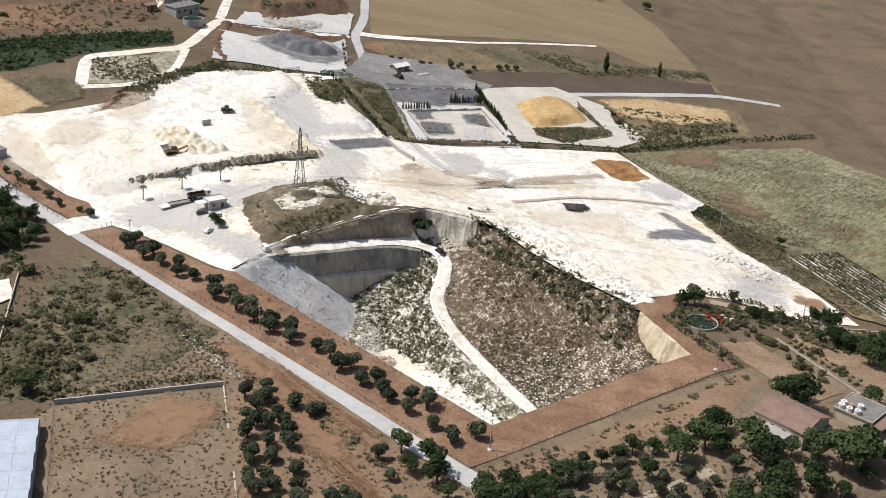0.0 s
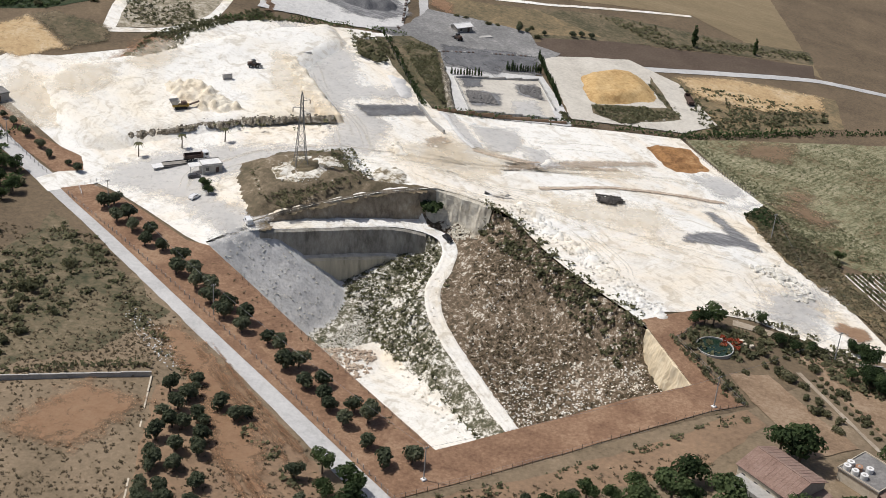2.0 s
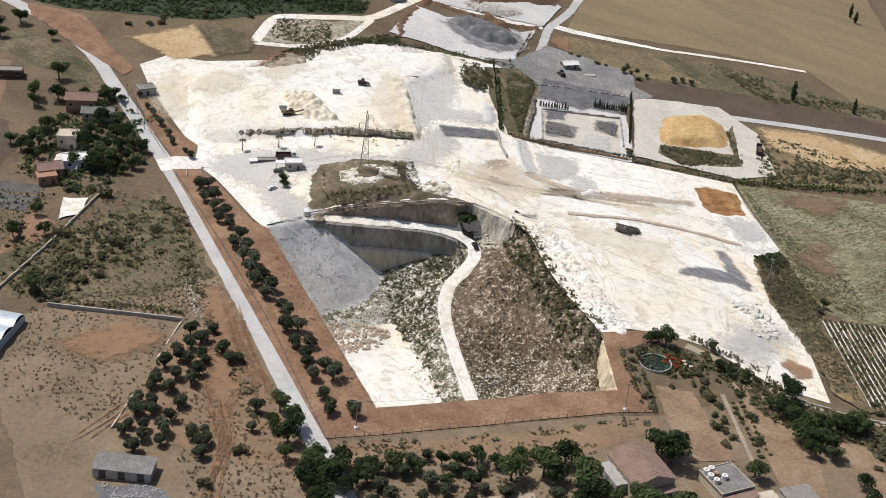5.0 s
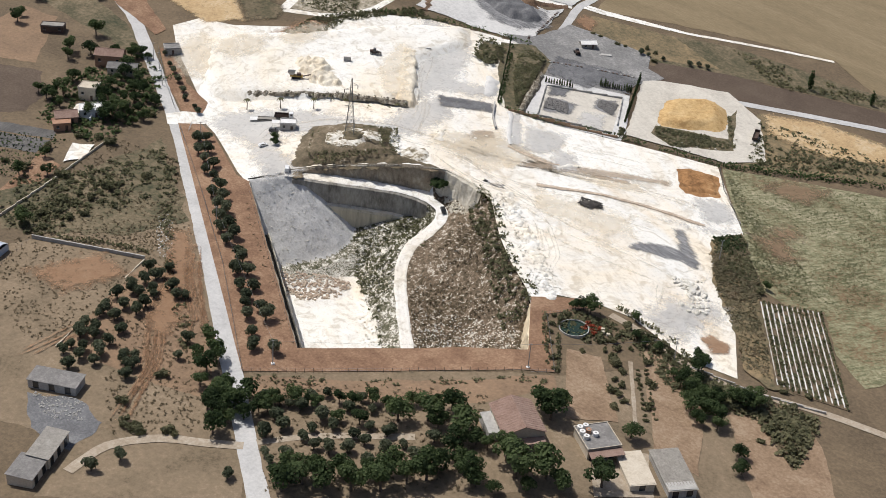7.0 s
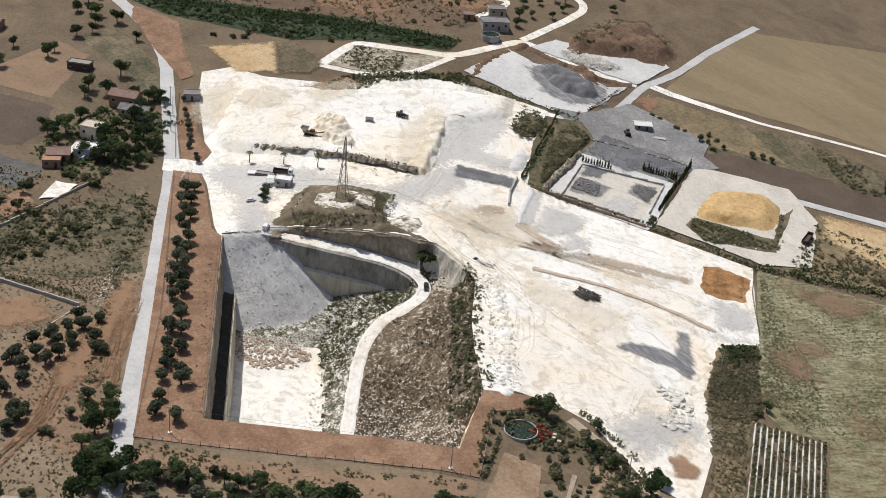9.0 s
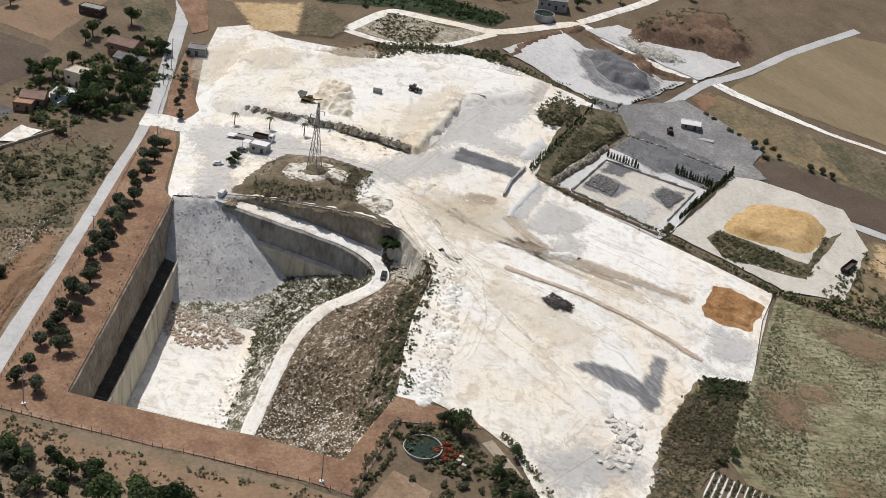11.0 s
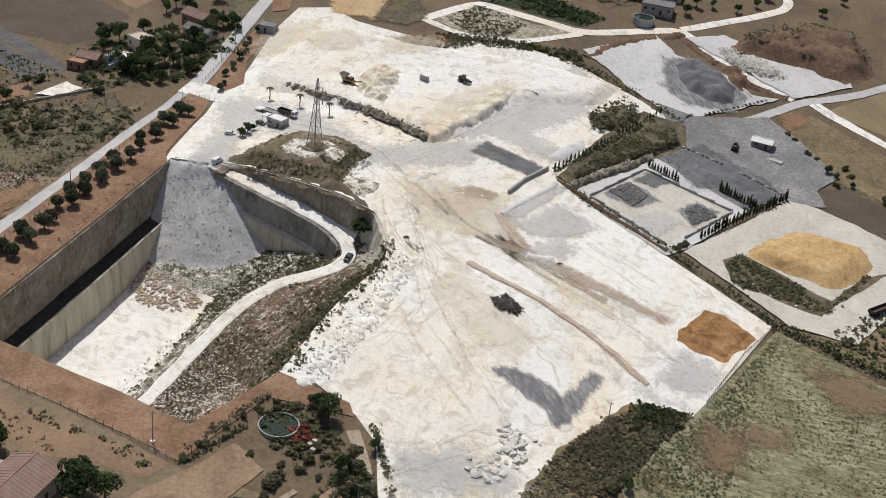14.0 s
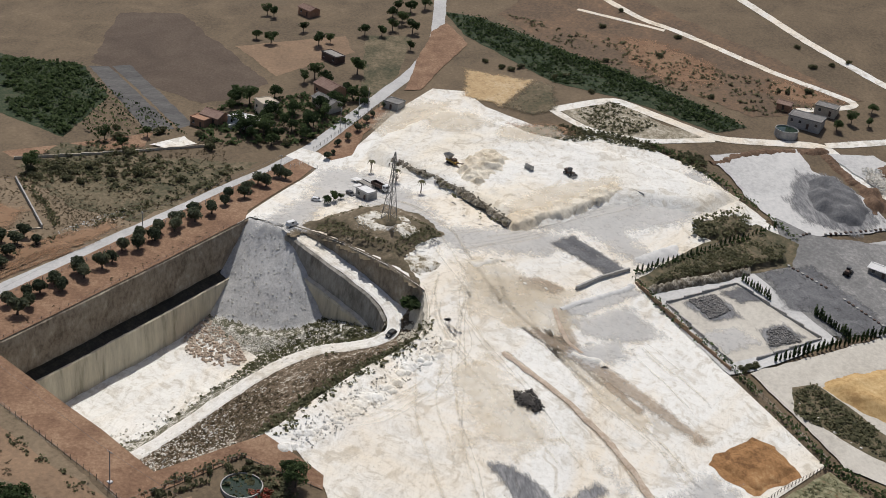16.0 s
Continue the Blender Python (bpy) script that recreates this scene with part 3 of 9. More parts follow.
M["car_white"] = mat("white_car_paint", [(0.3, (0.70, 0.70, 0.70)), (0.7, (0.80, 0.80, 0.79))], 0.5, 3, rough=0.3, bump=0, spec=0.5)
M["car_grey"] = mat("dark_grey_paint", [(0.3, (0.05, 0.05, 0.055)), (0.7, (0.09, 0.09, 0.095))], 0.5, 3, rough=0.3, bump=0, spec=0.5)
M["machine"] = mat("worn_yellow_paint", [(0.25, (0.16, 0.10, 0.03)), (0.5, (0.36, 0.23, 0.05)), (0.75, (0.48, 0.33, 0.10))], 0.6, 3, rough=0.5, bump=0)
M["rust"] = mat("dark_rusty_steel", [(0.3, (0.05, 0.035, 0.028)), (0.7, (0.14, 0.09, 0.07))], 0.6, 3, rough=0.7, bump=0.1)
M["crate_red"] = mat("red_plastic", [(0.3, (0.30, 0.055, 0.03)), (0.7, (0.48, 0.12, 0.06))], 0.8, 3, rough=0.5, bump=0, per_object=0.3)
M["clay"] = mat("terracotta_wall", [(0.3, (0.30, 0.16, 0.10)), (0.7, (0.44, 0.27, 0.18))], 0.4, 2, bump=0.1)


# ---- mesh helpers ----
def mesh_ob(name, verts, faces, material, parent=None, label="", smooth=False):
    me = bpy.data.meshes.new(name)
    me.from_pydata([tuple(v) for v in verts], [], faces)
    me.materials.append(material)
    if smooth:
        me.polygons.foreach_set("use_smooth", [True] * len(me.polygons))
    me.update()
    ob = new(name, me)
    ob.parent = parent
    if label:
        ob["label"] = label
    return ob


def part(name, bm, material, parent, label=""):
    me = bpy.data.meshes.new(name)
    bm.to_mesh(me)
    bm.free()
    me.materials.append(material)
    ob = new(name, me)
    ob.parent = parent
    if label:
        ob["label"] = label
    return ob


def ragged(pts, step=2.5, amp=0.8, seed=0):
    """The outline walked in steps, each pushed a little aside."""
    out = []
    n = len(pts)
    for i in range(n):
        a, b = Vector(pts[i]), Vector(pts[(i + 1) % n])
        k = max(1, int((b - a).length / step))
        for j in range(k):
            p = a.lerp(b, j / k)
            w = noise.noise_vector((p.x * 0.25, p.y * 0.25, seed * 7.3)) * amp + noise.noise_vector((p.x * 0.07, p.y * 0.07, seed * 3.1)) * amp
            out.append((p.x + w.x, p.y + w.y))
    return out


# ---- the land: one sheet, open where the pit lies ----
# low swells and hollows of the land: place and height
SWELLS = [(-37, 428, 4.18), (41, 431, 3.05), (-8, 411, 3.41), (83, 312, 6.4), (53, 364, 2.93), (-48, 593, -2.26), (-103, 396, -3.97), (3, 475, -2.21), (-28, 558, -1.77), (67, 482, -1.65), (69, 334, -2.33), (-42, 286, 2.45), (-71, 400, 1.56), (-135, 499, 3.16)]


def rise(x, y):
    """The land's height: a slope with a gentle twist, and the swells on it."""
    a, b = (min(max(x, -260), 180) + 20) / 100, (min(max(y, 230), 640) - 430) / 100
    z = 3.2 + -7.49 * a + 2.7 * b + 0.07 * a * a + -4 * a * b + 0.54 * b * b
    return z + sum(h / (1 + ((x - sx) ** 2 + (y - sy) ** 2) / 2025) ** 2 for sx, sy, h in SWELLS)


CELL, WEST_END, SOUTH_END, NX, NY = 20.0, -360, 180, 29, 28
LEVEL = [[rise(WEST_END + CELL * i, SOUTH_END + CELL * j) for i in range(NX + 1)] for j in range(NY + 1)]


def land(x, y):
    """The land as flat facets on a square grid, so that sheets laid on it never cut through one another."""
    a = min(max((x - WEST_END) / CELL, 0), NX)
    b = min(max((y - SOUTH_END) / CELL, 0), NY)
    i, j = min(int(a), NX - 1), min(int(b), NY - 1)
    s, t = a - i, b - j
    lo, hi = LEVEL[j], LEVEL[j + 1]
    if s + t <= 1:
        return lo[i] + (lo[i + 1] - lo[i]) * s + (hi[i] - lo[i]) * t
    return hi[i + 1] + (hi[i] - hi[i + 1]) * (1 - s) + (lo[i + 1] - hi[i + 1]) * (1 - t)


def at(x, y, h=0.0):
    return Vector((x, y, land(x, y) + h))


def fold(bm):
    """Cut a sheet along the lines where the land bends."""
    xs, ys = [v.co.x for v in bm.verts], [v.co.y for v in bm.verts]

    def cut(co, no):
        bmesh.ops.bisect_plane(bm, geom=bm.verts[:] + bm.edges[:] + bm.faces[:], plane_co=co, plane_no=no)

    for i in range(NX + 1):
        if min(xs) < WEST_END + i * CELL < max(xs):
            cut((WEST_END + i * CELL, 0, 0), (1, 0, 0))
    for j in range(NY + 1):
        if min(ys) < SOUTH_END + j * CELL < max(ys):
            cut((0, SOUTH_END + j * CELL, 0), (0, 1, 0))
    for k in range(1, NX + NY):
        d = WEST_END + SOUTH_END + k * CELL
        if min(x + y for x, y in zip(xs, ys)) < d < max(x + y for x, y in zip(xs, ys)):
            cut((d, 0, 0), (0.7071, 0.7071, 0))


def drape(bm, h):
    for v in bm.verts:
        v.co.z = land(v.co.x, v.co.y) + h
    for f in bm.faces:
        f.normal_update()
        if f.normal.z < 0:
            f.normal_flip()


LAYER = [0.02]


def patch(name, pts, material, amp=0.8, label="", step=1.3, category="ground", h=None):
    """A thin sheet of ground inside an outline, a little above the sheets laid before it."""
    LAYER[0] += 0.004
    line = ragged(pts, step, amp, LAYER[0] * 130) if amp else pts
    bm = bmesh.new()
    vs = [bm.verts.new((x, y, 0)) for x, y in line]
    es = [bm.edges.new((vs[i], vs[(i + 1) % len(vs)])) for i in range(len(vs))]
    bmesh.ops.triangle_fill(bm, edges=es, use_beauty=True)
    fold(bm)
    drape(bm, LAYER[0] if h is None else h)
    return tagged(part(name, bm, material, None), label or name.replace("_", " "), category, kind="structure")


def smooth_line(line, widths, step=3.0):
    pts, ws = [], []
    for i in range(len(line) - 1):
        a, b = Vector(line[i]), Vector(line[i + 1])
        k = max(1, int((b - a).length / step))
        for j in range(k):
            pts.append(a.lerp(b, j / k))
            ws.append(widths[i] + (widths[i + 1] - widths[i]) * j / k)
    pts.append(Vector(line[-1]))
    ws.append(widths[-1])
    for _ in range(4):
        pts = [pts[0]] + [(pts[i - 1] + pts[i] * 2 + pts[i + 1]) / 4 for i in range(1, len(pts) - 1)] + [pts[-1]]
    return pts, ws


def band(name, line, width, material, label="", amp=0.3, category="road"):
    """A strip of ground along a line of plan places."""
    LAYER[0] += 0.004
    pts, ws = smooth_line(line, width if isinstance(width, list) else [width] * len(line))
    bm = bmesh.new()
    last = None
    for i, p in enumerate(pts):
        d = (pts[min(i + 1, len(pts) - 1)] - pts[max(i - 1, 0)]).normalized()
        nrm = Vector((-d.y, d.x))
        pair = []
        for s in (-1, 1):
            q = p + nrm * s * (ws[i] / 2 + amp * noise.noise((p.x * 0.3, p.y * 0.3, LAYER[0] * 240 + s * 5)))
            pair.append(bm.verts.new((q.x, q.y, 0)))
        if last:
            bm.faces.new((last[0], pair[0], pair[1], last[1]))
        last = pair
    fold(bm)
    drape(bm, LAYER[0])
    return tagged(part(name, bm, material, None), label or name.replace("_", " "), category, kind="structure")


def signed(px, py, poly):
    """Distance of many places to an outline, positive inside."""
    best = np.full(px.shape, 1e9)
    inside = np.zeros(px.shape, bool)
    n = len(poly)
    for i in range(n):
        (ax, ay), (bx, by) = poly[i], poly[(i + 1) % n]
        dx, dy = bx - ax, by - ay
        t = np.clip(((px - ax) * dx + (py - ay) * dy) / (dx * dx + dy * dy + 1e-9), 0, 1)
        best = np.minimum(best, np.hypot(px - ax - t * dx, py - ay - t * dy))
        if abs(dy) > 1e-9:
            hit = ((ay > py) != (by > py)) & (px < (bx - ax) * (py - ay) / dy + ax)
            inside ^= hit
    return np.where(inside, best, -best)


def wobble(px, py, scale, seed=0):
    return np.array([noise.fractal((x * scale, y * scale, seed), 1.0, 2.0, 4) for x, y in zip(px.ravel(), py.ravel())]).reshape(px.shape)


def grid_mesh(name, xs, ys, z, keep, material, parent=None, smooth=True):
    """A sheet of squares over plan places, where keep holds at a corner."""
    ny, nx = z.shape
    use = keep[:-1, :-1] | keep[1:, :-1] | keep[:-1, 1:] | keep[1:, 1:]
    jj, ii = np.nonzero(use)
    a = jj * nx + ii
    faces = np.stack([a, a + 1, a + nx + 1, a + nx], 1)
    ids = np.unique(faces)
    remap = np.zeros(nx * ny, int)
    remap[ids] = np.arange(len(ids))
    verts = np.stack([xs.ravel()[ids], ys.ravel()[ids], z.ravel()[ids]], 1)
    return mesh_ob(name, verts.tolist(), remap[faces].tolist(), material, parent, smooth=smooth), faces


def heap(name, poly, height, slope, material, cell=1.5, rough=0.4, label="", category="mound", kind="", base=0.0, freq=0.25, parent=None, edge=1.2):
    """A heap or raised bed whose edge follows an outline and sinks into the land."""
    p = np.array(poly)
    xs, ys = np.meshgrid(np.arange(p[:, 0].min() - 2, p[:, 0].max() + 2, cell), np.arange(p[:, 1].min() - 2, p[:, 1].max() + 2, cell))
    d = signed(xs, ys, poly) + wobble(xs, ys, 0.2, height) * edge
    k = np.clip(d / slope, 0, 1)
    k = k * k * (3 - 2 * k)
    z = np.array([[land(x, y) for x, y in zip(r, s)] for r, s in zip(xs, ys)])
    z = z + base + np.where(d < 0, -0.6, height * k + wobble(xs, ys, freq, 3 + height) * rough * np.clip(k * 3, 0, 1))
    ob, _ = grid_mesh(name, xs, ys, z, d > -cell, material, parent)
    return tagged(ob, label or name.replace("_", " "), category, kind=kind)


def soft(name, poly, material, label, fade=6.0, cell=1.6, base=0.12, category="ground", height=None):
    """Loose dust over the ground, thinning out towards its edge."""
    LAYER[0] += 0.004
    p = np.array(poly)
    xs, ys = np.meshgrid(np.arange(p[:, 0].min() - fade, p[:, 0].max() + fade, cell), np.arange(p[:, 1].min() - fade, p[:, 1].max() + fade, cell))
    d = signed(xs, ys, poly)
    z = np.array([[land(x, y) for x, y in zip(r, s)] for r, s in zip(xs, ys)]) + base + LAYER[0]
    ob, faces = grid_mesh(name, xs, ys, z, d > -fade * 0.6, material)
    ids = np.unique(faces)
    cover = np.clip(d.ravel()[ids] / fade + 0.5, 0, 1)
    attr = ob.data.attributes.new("cover", "FLOAT", "POINT")
    attr.data.foreach_set("value", cover.astype(np.float32))
    return tagged(ob, label, category, kind="structure")


# the pit's outline
RIM = [pit(-0.5, 0), pit(68, -2.5), pit(74, 22), pit(74.5, 30), pit(72.5, 48), pit(72, 63), pit(73, 78), pit(73, 85), pit(70.4, 92.4), pit(66, 98), pit(61, 102.6), pit(58, 103), pit(52, 103.6), pit(45, 104.2), pit(36, 104.4), pit(27, 104.3), pit(18, 103.6), pit(8, 101), pit(-5, 96)]


def build_land():
    bm = bmesh.new()
    outer = [bm.verts.new((x, y, 0)) for x, y in ((-2600, -2400), (2600, -2400), (2600, 3000), (-2600, 3000))]
    inner = [bm.verts.new((x, y, 0)) for x, y in RIM]
    es = [bm.edges.new((r[i], r[(i + 1) % len(r)])) for r in (outer, inner) for i in range(len(r))]
    bmesh.ops.triangle_fill(bm, edges=es, use_beauty=True)
    fold(bm)
    drape(bm, 0)
    return tagged(part("ground", bm, M["dry"], None), "dry brown farmland sloping gently round a limestone quarry", "ground", kind="structure")


build_land()

# ---- fields west of the road ----
patch("west_meadow", [(-94.3, 274.1), (-82.5, 300.0), (-71.5, 344.9), (-66.8, 343.9), (-10.9, 295.5), (13.7, 273.2), (29.8, 258.1), (42.9, 242.9), (-7.3, 203.9)], M["dry_light"], 0.8, "dry trodden meadow beside the lane")
patch("walled_field", [(-85.6, 292.6), (-49.5, 304.9), (-36.6, 257.5), (-74.5, 251.6)], M["dry_light"], 0.3, "dry stubble field with reddish bare patches")
patch("grove_soil", [(9.0, 284.6), (79.1, 336.0), (108.8, 377.1), (127.1, 365.6), (149.5, 330.5), (44.9, 242.1)], M["dry_light"], 0.8, "dry trodden soil round the farmhouses")
patch("red_plot", [(-125.7, 332.7), (-114.1, 330.0), (-103.0, 289.5), (-109.3, 284.8)], M["red"], 0.5, "bare red earth plot")
patch("orchard_soil", [(-47.6, 302.4), (-32.4, 311.3), (-6.0, 285.6), (13.7, 266.7), (-36.3, 257.4)], M["dry_red"], 1.0, "trodden reddish orchard soil")
patch("scrubland", [(-116.4, 304.2), (-105.8, 322.7), (-103.3, 367.7), (-57.0, 332.0), (-64.6, 311.7), (-85.8, 295.5), (-96.6, 289.9)], M["scrub_green"], 2.0, "scrubby grassland beside the lane")
patch("brown_field", [(-259.3, 311.7), (-255.5, 338.0), (-170.6, 373.3), (-155.8, 360.4), (-152.5, 348.4), (-171.4, 328.8), (-198.2, 305.3)], M["brown"], 1.2, "ploughed dark brown field")
patch("orchard_green", [(-212.2, 267.5), (-205.3, 275.8), (-194.1, 302.9), (-159.9, 315.0), (-122.2, 302.8), (-140.4, 283.5), (-151.3, 271.6)], M["crop"], 0.8, "dark green orchard ground")
patch("nursery_beds", [(-192.8, 305.1), (-192.2, 312.6), (-129.4, 339.8), (-126.4, 330.6)], M["brown_grey"], 0.5, "grey netted nursery beds")
patch("nursery_beds", [(-192.1, 313.9), (-192.8, 320.8), (-132.7, 346.2), (-129.4, 341.3)], M["brown_grey"], 0.5, "grey netted nursery beds")
patch("garden_red", [(-210.3, 361.3), (-214.9, 383.2), (-218.2, 405.8), (-200.0, 408.5), (-177.4, 376.3)], M["dry_red"], 0.8, "reddish garden soil")
patch("lane_verge", [(-217.7, 414.3), (-214.9, 433.1), (-168.5, 421.1), (-149.0, 406.8)], M["scrub_green"], 0.8, "grassy verge")
patch("dry_meadow", [(9.2, 239.0), (28.0, 253.9), (42.9, 242.9), (10.8, 217.6)], M["dry_light"], 0.6, "dry meadow")
patch("near_soil", [(12.6, 281.3), (65.0, 320.1), (77.6, 335.6), (81.9, 329.7), (69.7, 309.1), (37.4, 288.7), (21.6, 272.9)], M["dry_red"], 0.8, "bare brown soil strip below the quarry fence")
patch("grove_floor", [(22.3, 273.3), (70.0, 308.4), (90.7, 275.3), (48.1, 244.5)], M["dry_light"], 0.8, "dry grass under the grove")
patch("farm_yard_floor", [(-26.6, 239.6), (-15.5, 246.8), (-4.1, 242.9), (-2.5, 229.8), (-15.4, 230.3)], M["grey_dark"], 1.5, "dusty grey farmyard floor")
patch("barn_yard", [(-25.6, 227.7), (-15.4, 230.3), (-2.5, 229.8), (4.8, 212.8), (-1.3, 208.3)], M["dry"], 1.0, "dry farmyard ground")

# ---- fields north and east ----
patch("far_red_land", [(-234.4, 472.6), (-283.1, 514.1), (-138.2, 598.1), (-128.8, 566.6), (-127.1, 550.3), (-191.7, 491.0)], M["far_red"], 1.5, "dry reddish hillside fields")
soft("red_hollow", [(-204.8, 517.9), (-197.4, 534.5), (-173.3, 551.0), (-154.9, 547.2), (-156.1, 526.5), (-177.5, 515.2)], M["red_soft"], "bare reddish earth on the hillside", 8, 2.5)
soft("red_hollow", [(-159.2, 569.9), (-152.4, 579.2), (-138.0, 591.6), (-134.0, 575.8), (-149.3, 561.4)], M["red_soft"], "bare reddish earth on the hillside", 8, 2.5)
patch("crop_strip", [(-240.9, 450.9), (-232.3, 465.0), (-119.6, 545.3), (-115.8, 532.3), (-159.8, 481.8), (-214.1, 455.3)], M["crop"], 0.6, "strip of dark green orchard rows")
patch("tan_field", [(-56.8, 685.5), (51.3, 819.2), (94.5, 709.1), (113.5, 606.2), (58.2, 643.2), (-44.4, 594.7)], M["tan"], 0.6, "large tan stubble field")
patch("brown_strip", [(-2.6, 561.1), (26.5, 580.6), (110.3, 619.9), (110.9, 604.4), (51.7, 569.3), (8.5, 549.1), (0.1, 549.9)], M["brown"], 0.6, "dark brown fallow strip")
patch("rough_meadow", [(-24.0, 588.6), (20.0, 612.4), (69.8, 622.1), (110.0, 637.9), (110.3, 622.0), (26.4, 581.9), (-1.7, 565.3)], M["scrub_green"], 0.8, "rough grassy meadow")
patch("tan_plot", [(52.6, 558.9), (78.4, 577.0), (116.9, 582.8), (117.7, 550.0), (66.0, 509.8), (59.0, 531.4)], M["dry_green"], 0.8, "dry grass plot with scrub")
patch("green_field", [(59.6, 503.2), (96.8, 522.8), (138.0, 546.8), (202.2, 495.6), (149.1, 399.7), (121, 424), (105, 429), (95.5, 441.5), (86.0, 460.0)], M["field"], 0.6, "green field of low crop rows")
patch("loop_island", [(-135.8, 478.1), (-141.5, 500.5), (-121.0, 513.3), (-110.1, 532.1), (-109.6, 498.9), (-119.4, 484.9)], M["scrub_pale"], 0.8, "pale scrubby island inside the track loop")
patch("brown_plot", [(1.7, 558.3), (1.3, 568.5), (26.8, 582.6), (43.5, 590.1), (33.8, 566.0), (8.3, 556.6)], M["brown"], 0.5, "bare brown plot")
patch("north_meadow", [(-37.6, 572.5), (-43.0, 588.2), (-4.9, 598.0), (24.1, 585.2), (-0.6, 570.7)], M["dry_green"], 0.8, "dry green meadow")

# ---- tracks and roads ----
band("lane", [(60.0, 233.0), (48.0, 243.5), (35.2, 254.6), (20.0, 268.8), (6.2, 281.0), (-4.0, 290.0), (-16.1, 300.8), (-29.3, 312.8), (-43.5, 325.2), (-54.1, 334.6), (-68.5, 346.8), (-84.0, 360.0), (-91.9, 367.5), (-103.0, 376.8), (-112.0, 384.0), (-130.0, 396.5), (-152.8, 412.4), (-177.0, 429.5), (-204.0, 442.0), (-242.0, 449.1), (-300.0, 458.0)], 5.4, M["road"], "pale dusty asphalt lane")
band("north_track", [(-135.3, 475.6), (-140.6, 500.1), (-127.3, 513.1), (-111.0, 530.3), (-105.8, 570.7), (-79.9, 572.9), (-53.2, 587.5)], 4.5, M["white"], "white limestone track")
band("loop_track", [(-135.3, 475.6), (-117.9, 484.3), (-108.6, 503.1), (-110.3, 529.7)], 3.0, M["white"], "white limestone track")
band("far_track", [(-105.8, 570.7), (-108.0, 607.7), (-109.6, 620.4), (-112.9, 627.4), (-118.5, 629.0), (-130.1, 623.3), (-152.0, 611.0), (-190.0, 596.0), (-245.0, 580.0)], 4.0, M["white"], "white limestone track")
band("hill_track", [(-308.9, 497.1), (-219.9, 533.8), (-208.5, 543.6), (-163.6, 572.1), (-134.5, 596.8), (-132.4, 584.4), (-132.5, 569.8)], 3.2, M["white"], "white hillside track")
band("hill_track", [(-235.3, 508.7), (-207.8, 539.8)], 2.2, M["white"], "white hillside track")
band("east_road", [(-1.9, 547.6), (9.6, 543.7), (51.9, 566.7), (110.9, 601.8), (140.3, 607.2)], 4.2, M["road"], "dusty grey access road")
band("field_path", [(-48.8, 594.3), (-2.3, 605.9), (58.2, 642.0)], 2.2, M["white"], "narrow pale path between fields")
band("north_road", [(-58.2, 695.8), (-49.1, 613.2), (-51.0, 588.9), (-42.7, 556.0)], 3.8, M["road"], "dusty grey access road")
band("field_path", [(-48.9, 591.8), (-26.2, 598.0), (-9.4, 603.7)], 2.2, M["white"], "narrow pale path between fields")
band("grove_path", [(32.0, 261.1), (41.7, 272.5), (63.0, 287.0)], 2.4, M["path"], "dusty footpath through the grove")
band("crossing_path", [(3.6, 224.5), (2.7, 237.7), (13.3, 248.7), (26.9, 255.2), (30.3, 258.0)], 3.0, M["path"], "dusty path meeting the lane")
band("farm_track", [(75.0, 376.4), (86.2, 375.9), (102.2, 369.8), (120.6, 369.8), (142.5, 377.4), (168.4, 381.3)], 3.0, M["path"], "earth farm track")
band("garden_path", [(90.5, 358.6), (106.3, 329.1)], 1.2, M["path"], "pale garden path")

# ---- plots round the farmhouses ----
patch("garden_plot", [(73.7, 350.1), (83.1, 354.0), (101.8, 327.7), (90.3, 318.0)], M["garden"], 0.4, "red earth garden plot")
patch("garden_plot", [(88.3, 371.2), (94.4, 370.4), (115.7, 354.0), (127.2, 323.5), (113.8, 324.6)], M["garden"], 0.4, "bare earth garden plot")
patch("bare_hollow", [(122.7, 355.9), (129.7, 360.5), (145.6, 344.8), (146.4, 364.0), (158.4, 341.6), (141.2, 325.6), (130.3, 341.7)], M["garden"], 0.8, "bare ochre earth")
patch("farm_yard", [(105.3, 315.1), (113.5, 321.6), (122.0, 307.1), (110.5, 295.9), (105.4, 303.6)], M["path"], 0.4, "pale concrete farm yard")
patch("row_plot", [(105.3, 421.8), (125.2, 433.0), (150.0, 384.2), (127.0, 379.0)], M["dry"], 0.3, "bed of white mulched crop rows")

# ---- the quarry yard ----
patch("quarry_yard", [pit(-4.6, 90), (-65.4, 365.9), (-90.9, 383.0), (-99.6, 387.5), (-109.2, 377.5), (-115.5, 383.0), (-107.4, 396.0), (-145.8, 421.6), (-160.5, 434.8), (-156.5, 447.1), (-142.2, 451.8), (-119.0, 470.5), (-96.8, 505.5), (-49.0, 534.7), (-23.4, 476.6), (27.5, 492.3), (58.2, 502.9), (82.1, 466.7), (86.7, 459.4), (79.3, 450.5), (98.7, 412.3), (103.3, 408.7), (117.9, 374.8), (102.8, 372.7), (80.2, 380.2), (70.6, 378.7), (57.5, 372.9), *RIM[2:]], M["white"], 0.0, "white crushed limestone quarry yard")
patch("north_floor", [(-113.6, 450.6), (-114.1, 483.1), (-106.8, 502.3), (-91.9, 515.9), (-57.7, 530.9), (-51.2, 524.2), (-39.1, 497.5), (-26.3, 478.8), (-34.7, 472.4), (-71.6, 473.8)], M["white"], 0.6, "white limestone floor up to the hedge")
